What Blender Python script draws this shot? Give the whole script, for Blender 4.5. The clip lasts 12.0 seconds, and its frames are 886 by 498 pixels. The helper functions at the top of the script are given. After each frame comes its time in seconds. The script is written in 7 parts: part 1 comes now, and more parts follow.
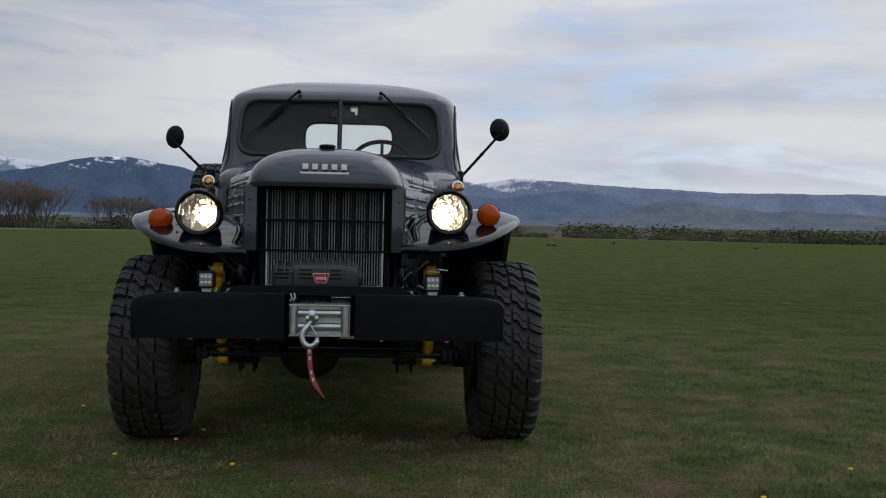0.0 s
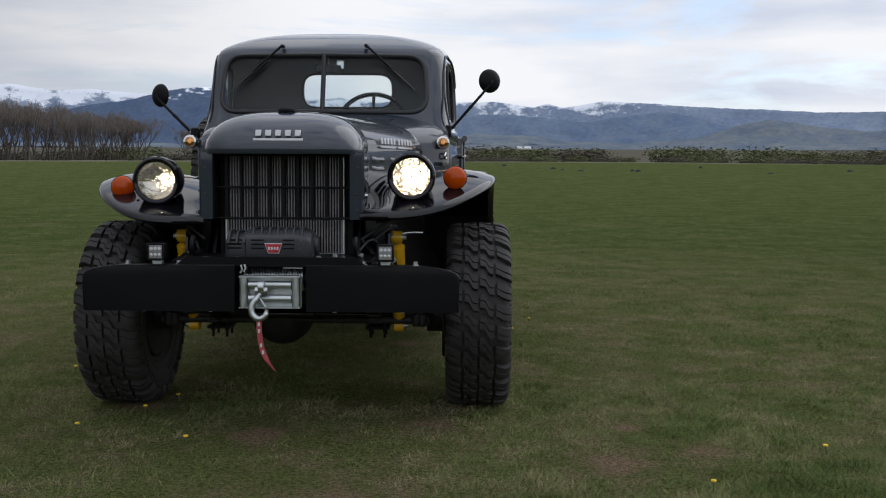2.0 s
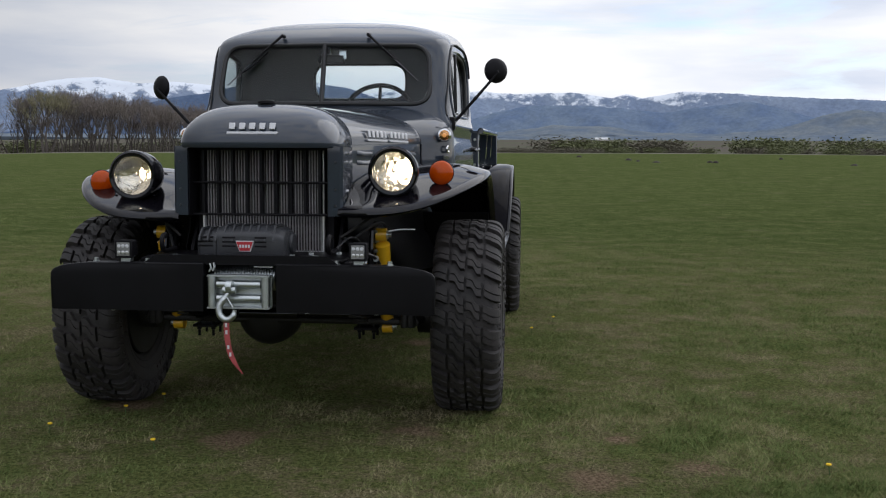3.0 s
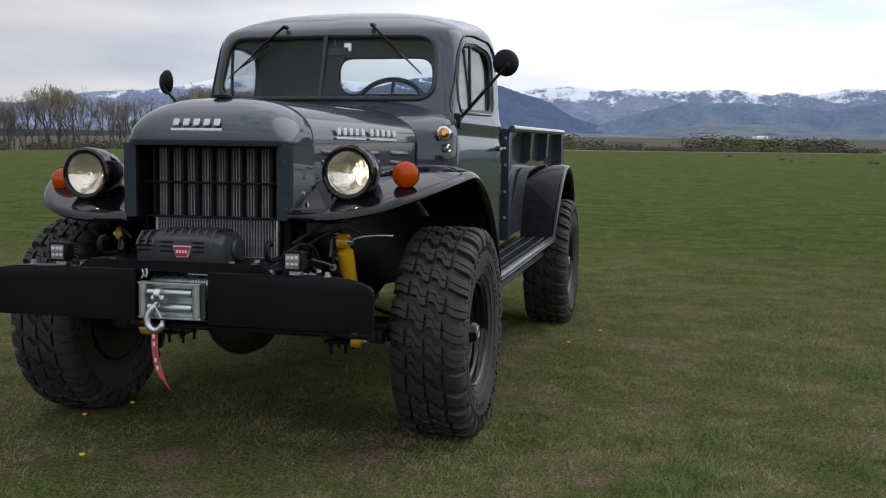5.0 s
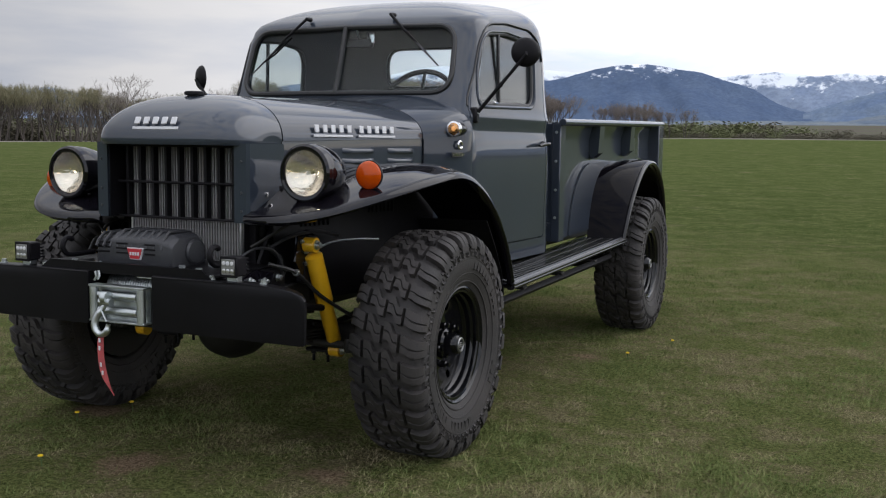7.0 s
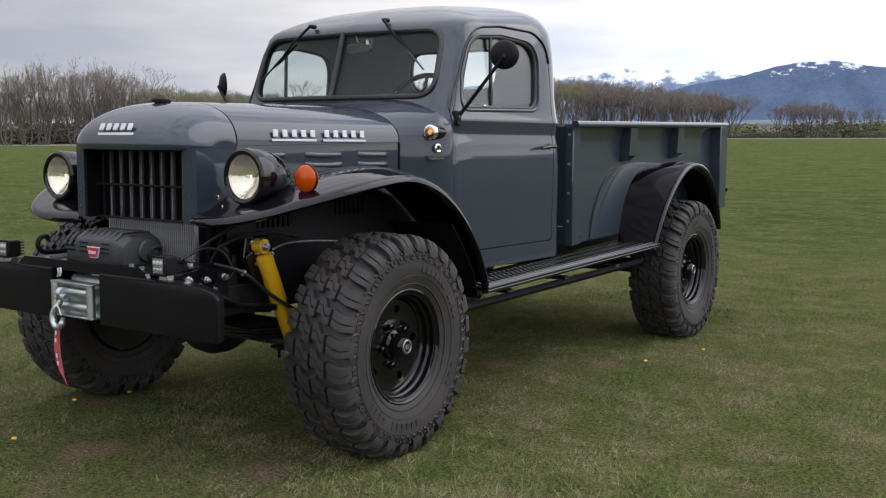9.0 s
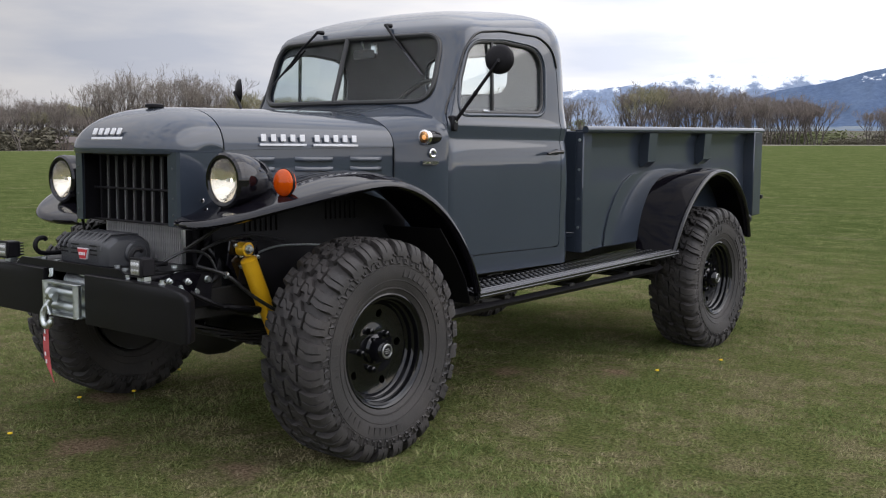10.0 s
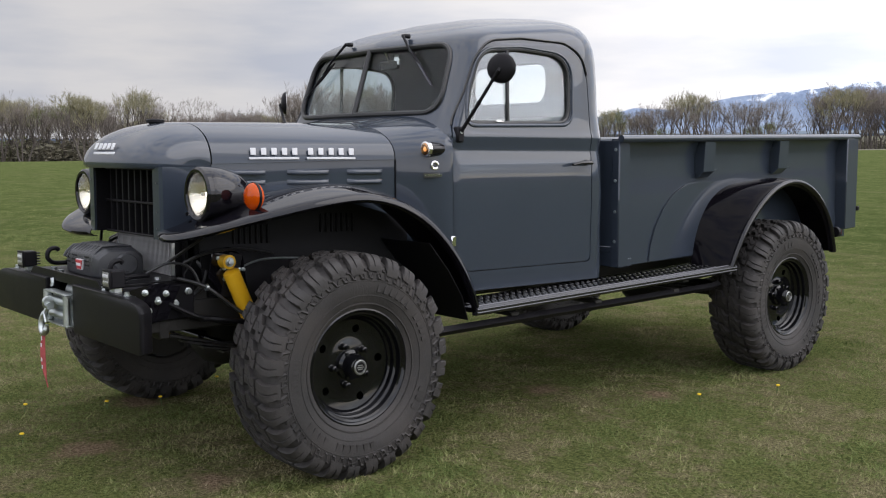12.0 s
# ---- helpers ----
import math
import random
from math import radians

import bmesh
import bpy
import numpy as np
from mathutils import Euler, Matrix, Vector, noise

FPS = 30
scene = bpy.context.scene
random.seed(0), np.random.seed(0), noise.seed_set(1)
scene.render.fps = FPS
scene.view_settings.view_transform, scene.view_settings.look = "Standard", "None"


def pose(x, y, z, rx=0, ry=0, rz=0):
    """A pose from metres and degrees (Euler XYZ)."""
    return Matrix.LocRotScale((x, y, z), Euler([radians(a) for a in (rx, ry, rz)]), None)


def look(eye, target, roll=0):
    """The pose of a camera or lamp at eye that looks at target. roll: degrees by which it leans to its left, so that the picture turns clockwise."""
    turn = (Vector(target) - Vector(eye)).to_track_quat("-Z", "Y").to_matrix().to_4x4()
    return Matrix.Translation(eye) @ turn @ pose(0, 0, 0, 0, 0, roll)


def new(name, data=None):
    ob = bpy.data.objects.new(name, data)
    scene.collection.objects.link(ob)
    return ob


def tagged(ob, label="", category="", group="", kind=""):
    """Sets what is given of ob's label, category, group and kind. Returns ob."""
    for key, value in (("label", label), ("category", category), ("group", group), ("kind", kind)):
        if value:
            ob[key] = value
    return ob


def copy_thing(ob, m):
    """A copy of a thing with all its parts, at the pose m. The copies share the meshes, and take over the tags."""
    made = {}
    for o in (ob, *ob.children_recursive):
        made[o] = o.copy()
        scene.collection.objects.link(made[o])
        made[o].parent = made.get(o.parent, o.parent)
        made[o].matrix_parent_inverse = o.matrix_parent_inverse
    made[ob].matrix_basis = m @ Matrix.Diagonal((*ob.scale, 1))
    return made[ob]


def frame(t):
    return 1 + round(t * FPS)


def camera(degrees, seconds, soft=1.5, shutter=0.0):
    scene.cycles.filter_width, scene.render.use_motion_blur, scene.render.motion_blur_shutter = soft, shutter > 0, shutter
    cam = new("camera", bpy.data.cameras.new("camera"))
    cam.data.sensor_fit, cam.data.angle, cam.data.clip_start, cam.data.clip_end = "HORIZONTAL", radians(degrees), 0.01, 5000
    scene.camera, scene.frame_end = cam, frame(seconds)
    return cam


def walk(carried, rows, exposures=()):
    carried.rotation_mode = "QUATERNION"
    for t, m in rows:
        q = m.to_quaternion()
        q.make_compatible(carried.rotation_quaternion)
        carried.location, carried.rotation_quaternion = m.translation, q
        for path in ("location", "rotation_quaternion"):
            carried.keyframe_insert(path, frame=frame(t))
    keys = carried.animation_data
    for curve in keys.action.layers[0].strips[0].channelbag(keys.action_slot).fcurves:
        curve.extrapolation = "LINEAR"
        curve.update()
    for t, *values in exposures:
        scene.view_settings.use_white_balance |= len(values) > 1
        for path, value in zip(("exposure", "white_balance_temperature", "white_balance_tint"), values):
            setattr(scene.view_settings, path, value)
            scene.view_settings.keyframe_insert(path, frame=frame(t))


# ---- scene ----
cam = camera(47.5, 12.0, soft=1.15)
PATH = [
    (0, (0.217, -5.238, 1.003), (0.36, -3.243, 0.992), 1.1),
    (0.5, (0.327, -5.265, 1.113), (0.442, -3.27, 1.036), 0.8),
    (1, (0.445, -5.242, 1.145), (0.531, -3.247, 1.032), 0.7),
    (1.5, (0.596, -5.182, 1.177), (0.637, -3.188, 1.034), 0.5),
    (2, (0.799, -5.099, 1.19), (0.771, -3.106, 1.03), 0.3),
    (2.5, (1.039, -4.98, 1.206), (0.922, -2.991, 1.032), 0.1),
    (3, (1.203, -4.847, 1.206), (1.024, -2.863, 1.028), 0.3),
    (4.8, (1.828, -4.35, 1.235), (1.393, -2.407, 1.045), 0.9),
    (5, (1.902, -4.288, 1.226), (1.434, -2.352, 1.04), 0.8),
    (5.5, (2.071, -4.137, 1.25), (1.515, -2.226, 1.052), 0.6),
    (6, (2.289, -3.969, 1.258), (1.625, -2.094, 1.055), 0.5),
    (6.5, (2.462, -3.817, 1.266), (1.712, -1.976, 1.056), 0.6),
    (7, (2.635, -3.699, 1.274), (1.808, -1.89, 1.062), 0.7),
    (9, (3.43, -3.281, 1.291), (2.313, -1.636, 1.079), 0.4),
    (9.5, (3.617, -3.155, 1.29), (2.43, -1.559, 1.083), 0.4),
    (10, (3.75, -3.034, 1.288), (2.505, -1.482, 1.087), 0.5),
    (10.5, (3.857, -2.887, 1.287), (2.551, -1.384, 1.094), 0.5),
    (11, (4.024, -2.697, 1.3), (2.636, -1.269, 1.11), 0.4),
    (11.5, (4.188, -2.512, 1.322), (2.728, -1.159, 1.128), 0.3),
    (12, (4.277, -2.369, 1.317), (2.771, -1.067, 1.127), 0.1),
]
EXPOSURES = [(0, -0.57, 6120, 11), (0.5, -0.46, 6130, 11), (1.5, -0.24, 6160, 11), (3, 0.02, 6200, 11), (5, 0.17, 6240, 12), (7, 0.36, 6280, 12), (9, 0.64, 6320, 13), (12, 0.82, 6360, 13)]
walk(cam, [(t, look(eye, target, roll)) for t, eye, target, roll in PATH], EXPOSURES)


# ---- world, sun ----
world = bpy.data.worlds.new("sky")
scene.world = world
world.use_nodes = True
wn, wl = world.node_tree.nodes, world.node_tree.links
wn.clear()
SUN_EL, SUN_AZ = radians(38), radians(55)   # azimuth from +y towards +x
w_out = wn.new("ShaderNodeOutputWorld")
w_bg = wn.new("ShaderNodeBackground")
w_sky = wn.new("ShaderNodeTexSky")
w_sky.sky_type, w_sky.sun_disc = "NISHITA", False
w_sky.sun_elevation, w_sky.sun_rotation = SUN_EL, SUN_AZ
w_co = wn.new("ShaderNodeTexCoord")
w_map = wn.new("ShaderNodeMapping")
w_map.inputs["Scale"].default_value = (1.0, 1.0, 5.5)
w_n1 = wn.new("ShaderNodeTexNoise")
w_n1.inputs["Scale"].default_value, w_n1.inputs["Detail"].default_value, w_n1.inputs["Roughness"].default_value = 3.1, 10, 0.60
w_n1.inputs["Distortion"].default_value = 0.6
w_r1 = wn.new("ShaderNodeValToRGB")
w_r1.color_ramp.elements[0].color = (0.25, 0.25, 0.25, 1)
w_r1.color_ramp.elements[0].position, w_r1.color_ramp.elements[1].position = 0.33, 0.49
w_n2 = wn.new("ShaderNodeTexNoise")
w_n2.inputs["Scale"].default_value, w_n2.inputs["Detail"].default_value = 3.3, 10
w_r2 = wn.new("ShaderNodeValToRGB")
w_r2.color_ramp.elements[0].position, w_r2.color_ramp.elements[1].position = 0.36, 0.60
w_r2.color_ramp.elements[0].color = (0.70, 0.74, 0.82, 1)
w_r2.color_ramp.elements[1].color = (1.0, 0.985, 0.965, 1)
w_dim = wn.new("ShaderNodeMix")
w_dim.data_type, w_dim.blend_type = "RGBA", "MULTIPLY"
w_dim.inputs[0].default_value = 1.0
w_dim.inputs[7].default_value = (0.130, 0.138, 0.156, 1)
w_mix = wn.new("ShaderNodeMix")
w_mix.data_type = "RGBA"
wl.new(w_co.outputs["Generated"], w_map.inputs["Vector"])
wl.new(w_map.outputs["Vector"], w_n1.inputs["Vector"])
wl.new(w_map.outputs["Vector"], w_n2.inputs["Vector"])
wl.new(w_n2.outputs["Fac"], w_r2.inputs["Fac"])
wl.new(w_sky.outputs["Color"], w_dim.inputs[6])
wl.new(w_r1.outputs["Color"], w_mix.inputs[0])
wl.new(w_dim.outputs[2], w_mix.inputs[6])
wl.new(w_r2.outputs["Color"], w_mix.inputs[7])
# the cloud deck is thinner and brighter on the open side of the valley
w_dot, w_rng, w_gain = wn.new("ShaderNodeVectorMath"), wn.new("ShaderNodeMapRange"), wn.new("ShaderNodeMix")
w_dot.operation = "DOT_PRODUCT"
w_dot.inputs[1].default_value = (math.sin(radians(100)), math.cos(radians(100)), 0.0)
w_rng.inputs["From Min"].default_value, w_rng.inputs["From Max"].default_value = -0.95, -0.30
w_rng.inputs["To Min"].default_value, w_rng.inputs["To Max"].default_value = 0.40, 1.10
w_gain.data_type, w_gain.blend_type = "RGBA", "MULTIPLY"
w_gain.inputs[0].default_value = 1.0
wl.new(w_co.outputs["Generated"], w_dot.inputs[0])
wl.new(w_dot.outputs["Value"], w_rng.inputs["Value"])
wl.new(w_mix.outputs[2], w_gain.inputs[6])
w_more, w_cover = wn.new("ShaderNodeMath"), wn.new("ShaderNodeMath")
w_more.operation, w_cover.operation = "MULTIPLY_ADD", "ADD"
w_more.inputs[1].default_value, w_more.inputs[2].default_value = -0.26, 0.27
wl.new(w_rng.outputs["Result"], w_more.inputs[0])
wl.new(w_more.outputs["Value"], w_cover.inputs[0]), wl.new(w_n1.outputs["Fac"], w_cover.inputs[1])
wl.new(w_cover.outputs["Value"], w_r1.inputs["Fac"])
# an overcast sky is brightest overhead
w_sep, w_up, w_top = wn.new("ShaderNodeSeparateXYZ"), wn.new("ShaderNodeMapRange"), wn.new("ShaderNodeMath")
w_up.interpolation_type = "SMOOTHSTEP"
w_up.inputs["From Min"].default_value, w_up.inputs["From Max"].default_value = 0.26, 0.75
w_up.inputs["To Min"].default_value, w_up.inputs["To Max"].default_value = 0.95, 1.25
w_top.operation = "MULTIPLY"
wl.new(w_co.outputs["Generated"], w_sep.inputs[0])
wl.new(w_sep.outputs["Z"], w_up.inputs["Value"])
wl.new(w_up.outputs["Result"], w_top.inputs[0]), wl.new(w_rng.outputs["Result"], w_top.inputs[1])
wl.new(w_top.outputs["Value"], w_gain.inputs[7])
wl.new(w_gain.outputs[2], w_bg.inputs["Color"])
w_bg.inputs["Strength"].default_value = 1.0
wl.new(w_bg.outputs["Background"], w_out.inputs["Surface"])

sun = new("sun", bpy.data.lights.new("sun", "SUN"))
sun.data.energy, sun.data.angle, sun.data.color = 0.80, radians(60), (1.0, 0.96, 0.9)
sun.matrix_world = look((math.sin(SUN_AZ) * 30, math.cos(SUN_AZ) * 30, 30 * math.tan(SUN_EL)), (0, 0, 0))


# ---- materials ----
def material(name, color, rough=0.5, metal=0.0, coat=0.0, vary=0.0, grain=0.0, scale=8.0, bump=0.0, bump_scale=120.0, color2=None):
    m = bpy.data.materials.new(name)
    m.use_nodes = True
    n, l = m.node_tree.nodes, m.node_tree.links
    b = n["Principled BSDF"]
    b.inputs["Roughness"].default_value, b.inputs["Metallic"].default_value = rough, metal
    b.inputs["Coat Weight"].default_value, b.inputs["Coat Roughness"].default_value = coat, 0.03
    b.inputs["Base Color"].default_value = (*color, 1)
    co = n.new("ShaderNodeTexCoord")
    if vary or color2:
        t1, t2 = n.new("ShaderNodeTexNoise"), n.new("ShaderNodeTexNoise")
        t1.inputs["Scale"].default_value, t1.inputs["Detail"].default_value = scale, 6
        t2.inputs["Scale"].default_value, t2.inputs["Detail"].default_value = scale * 14, 4
        l.new(co.outputs["Object"], t1.inputs["Vector"]), l.new(co.outputs["Object"], t2.inputs["Vector"])
        s = n.new("ShaderNodeMath")
        s.operation = "MULTIPLY_ADD"
        s.inputs[1].default_value = 0.35
        l.new(t2.outputs["Fac"], s.inputs[0]), l.new(t1.outputs["Fac"], s.inputs[2])
        r = n.new("ShaderNodeMapRange")
        r.inputs["From Min"].default_value, r.inputs["From Max"].default_value = 0.45, 0.95
        l.new(s.outputs["Value"], r.inputs["Value"])
        x = n.new("ShaderNodeMix")
        x.data_type = "RGBA"
        lo = tuple(c * (1 - vary) for c in color)
        hi = color2 or tuple(min(1, c * (1 + vary)) for c in color)
        x.inputs[6].default_value, x.inputs[7].default_value = (*lo, 1), (*hi, 1)
        l.new(r.outputs["Result"], x.inputs[0])
        l.new(x.outputs[2], b.inputs["Base Color"])
        if grain:
            g = n.new("ShaderNodeMapRange")
            g.inputs["To Min"].default_value, g.inputs["To Max"].default_value = max(0, rough - grain), min(1, rough + grain)
            l.new(s.outputs["Value"], g.inputs["Value"])
            l.new(g.outputs["Result"], b.inputs["Roughness"])
    if bump:
        t3, u = n.new("ShaderNodeTexNoise"), n.new("ShaderNodeBump")
        t3.inputs["Scale"].default_value, t3.inputs["Detail"].default_value = bump_scale, 5
        u.inputs["Strength"].default_value, u.inputs["Distance"].default_value = bump, 0.004
        l.new(co.outputs["Object"], t3.inputs["Vector"])
        l.new(t3.outputs["Fac"], u.inputs["Height"])
        l.new(u.outputs["Normal"], b.inputs["Normal"])
    return m


def glass(name, tint, gloss=1.5):
    m = bpy.data.materials.new(name)
    m.use_nodes = True
    n, l = m.node_tree.nodes, m.node_tree.links
    n.clear()
    o, x, f, a, b = (n.new("ShaderNode" + k) for k in ("OutputMaterial", "MixShader", "LayerWeight", "BsdfTransparent", "BsdfGlossy"))
    p, q = n.new("ShaderNodeMath"), n.new("ShaderNodeMath")
    p.operation, q.operation = "POWER", "MULTIPLY_ADD"
    p.inputs[1].default_value = 5.0
    q.inputs[1].default_value, q.inputs[2].default_value = 0.96, ((gloss - 1) / (gloss + 1)) ** 2
    l.new(f.outputs["Facing"], p.inputs[0]), l.new(p.outputs[0], q.inputs[0])
    a.inputs["Color"].default_value = (*tint, 1)
    b.inputs["Roughness"].default_value = 0.01
    l.new(q.outputs[0], x.inputs[0]), l.new(a.outputs[0], x.inputs[1]), l.new(b.outputs[0], x.inputs[2])
    l.new(x.outputs[0], o.inputs["Surface"])
    return m


def glow(name, color, strength):
    m = bpy.data.materials.new(name)
    m.use_nodes = True
    b = m.node_tree.nodes["Principled BSDF"]
    b.inputs["Base Color"].default_value = (*color, 1)
    b.inputs["Emission Color"].default_value, b.inputs["Emission Strength"].default_value = (*color, 1), strength
    return m


PAINT = material("grey_blue_paint", (0.0262, 0.0338, 0.0480), 0.40, 0.0, 1.0, vary=0.05, scale=3)
RIMPAINT = material("gloss_black_wheel_paint", (0.004, 0.004, 0.005), 0.07, 0.0, 0.0, vary=0.25, grain=0.04, scale=8)
TREAD = material("black_tread_bars", (0.014, 0.014, 0.015), 0.16, 0.0, 0.0, vary=0.3, grain=0.1, scale=20)
GLOSS = material("gloss_black_paint", (0.005, 0.0045, 0.0065), 0.04, 0.0, 0.0, vary=0.2, scale=5)
DEEPBLACK = material("deep_black_fender_paint", (0.004, 0.0035, 0.005), 0.04, 0.0, 0.0, vary=0.2, scale=5)
BLACK = material("satin_black_steel", (0.007, 0.0065, 0.008), 0.42, 0.0, 0.0, vary=0.3, grain=0.1, scale=9, bump=0.12, bump_scale=300)
BUMPER = material("powder_coated_black", (0.0048, 0.0045, 0.0055), 0.36, 0.0, 0.0, vary=0.25, grain=0.08, scale=7, bump=0.1, bump_scale=420)
UNDER = material("dirty_black_chassis", (0.010, 0.009, 0.009), 0.6, 0.1, 0.0, vary=0.4, grain=0.15, scale=7, bump=0.3, bump_scale=90, color2=(0.016, 0.014, 0.012))
RUBBER = material("tyre_rubber", (0.0135, 0.0122, 0.0122), 0.66, 0.0, 0.0, vary=0.3, grain=0.08, scale=5, bump=0.5, bump_scale=140, color2=(0.037, 0.0315, 0.0295))
SEAL = material("black_rubber_seal", (0.012, 0.012, 0.013), 0.4)
PLASTIC = material("charcoal_plastic", (0.026, 0.027, 0.031), 0.38, vary=0.2, scale=12, bump=0.3, bump_scale=500)
CHROME = material("chrome", (0.75, 0.75, 0.76), 0.12, 1.0)
ZINC = material("zinc_plated_steel", (0.52, 0.55, 0.55), 0.34, 1.0, vary=0.15, grain=0.1, scale=20)
EDGE = material("satin_metal_trim", (0.075, 0.075, 0.083), 0.28, 1.0, vary=0.05, grain=0.03, scale=4)
STEEL = material("brushed_aluminium", (0.62, 0.62, 0.62), 0.32, 1.0, vary=0.12, grain=0.1, scale=14)
HUBCAP = material("dull_hub_cap_metal", (0.30, 0.30, 0.30), 0.38, 1.0, vary=0.2, grain=0.1, scale=30)
FIN = material("radiator_fin_aluminium", (0.27, 0.265, 0.27), 0.55, 0.25, vary=0.2, scale=25)
WHITE = material("white_enamel", (0.60, 0.60, 0.62), 0.3, vary=0.05, scale=20)
YELLOW = material("yellow_paint", (0.72, 0.40, 0.012), 0.32, 0.0, 0.5, vary=0.1, scale=9)
RED = material("red_enamel", (0.42, 0.02, 0.03), 0.4, vary=0.1)
WEB = material("red_webbing", (0.34, 0.06, 0.06), 0.85, vary=0.3, scale=30, bump=0.5, bump_scale=400)
AMBER = material("amber_lens", (0.36, 0.050, 0.0008), 0.07, 0.0, 0.0, vary=0.12, scale=40)
AMBER.node_tree.nodes["Principled BSDF"].inputs["Specular IOR Level"].default_value = 0.30
# slight emission stands in for light passing through the lens
AMBER.node_tree.nodes["Principled BSDF"].inputs["Emission Color"].default_value = (1.0, 0.09, 0.002, 1)
AMBER.node_tree.nodes["Principled BSDF"].inputs["Emission Strength"].default_value = 0.035
CABIN = material("grey_cabin_trim", (0.16, 0.16, 0.165), 0.7, vary=0.15, scale=10)
SEATS = material("dark_vinyl", (0.03, 0.03, 0.032), 0.5, vary=0.2)
TRIM = material("grey_headliner", (0.15, 0.155, 0.17), 0.8, vary=0.08, scale=9)
GLASS = glass("window_glass", (0.90, 0.93, 0.93), 1.27)
SIDE_GLASS = glass("side_window_glass", (0.90, 0.93, 0.93), 1.8)
BUMPER.node_tree.nodes["Principled BSDF"].inputs["Specular IOR Level"].default_value = 0.15
for gloss_level, black_paint in ((0.38, RIMPAINT), (0.6, TREAD), (0.42, GLOSS), (0.06, DEEPBLACK), (0.14, BLACK)):
    black_paint.node_tree.nodes["Principled BSDF"].inputs["Specular IOR Level"].default_value = gloss_level
PAINT.node_tree.nodes["Principled BSDF"].inputs["Specular IOR Level"].default_value = 0.10
PAINT.node_tree.nodes["Principled BSDF"].inputs["Coat IOR"].default_value = 1.52
LENS = glass("lamp_lens", (0.95, 0.95, 0.93))
ln_nodes, ln_links = LENS.node_tree.nodes, LENS.node_tree.links
ln_haze, ln_mix = ln_nodes.new("ShaderNodeBsdfTranslucent"), ln_nodes.new("ShaderNodeMixShader")
ln_haze.inputs["Color"].default_value, ln_mix.inputs[0].default_value = (0.85, 0.84, 0.80, 1), 0.04
ln_wave, ln_bump, ln_co = ln_nodes.new("ShaderNodeTexWave"), ln_nodes.new("ShaderNodeBump"), ln_nodes.new("ShaderNodeTexCoord")
ln_wave.inputs["Scale"].default_value, ln_wave.bands_direction = 55.0, "X"
ln_bump.inputs["Strength"].default_value, ln_bump.inputs["Distance"].default_value = 0.5, 0.004
ln_links.new(ln_co.outputs["Object"], ln_wave.inputs["Vector"]), ln_links.new(ln_wave.outputs["Fac"], ln_bump.inputs["Height"])
ln_links.new(ln_bump.outputs["Normal"], ln_nodes["Glossy BSDF"].inputs["Normal"])
ln_links.new(ln_nodes["Mix Shader"].outputs[0], ln_mix.inputs[1]), ln_links.new(ln_haze.outputs[0], ln_mix.inputs[2])
ln_links.new(ln_mix.outputs[0], ln_nodes["Material Output"].inputs["Surface"])
BULB = glow("headlamp_bulb", (1.0, 0.80, 0.54), 52.0)
PILOT = glow("marker_bulb", (1.0, 0.62, 0.3), 0.25)
REFLECTOR = material("lamp_reflector", (0.84, 0.78, 0.68), 0.10, 1.0, bump=1.0, bump_scale=34)


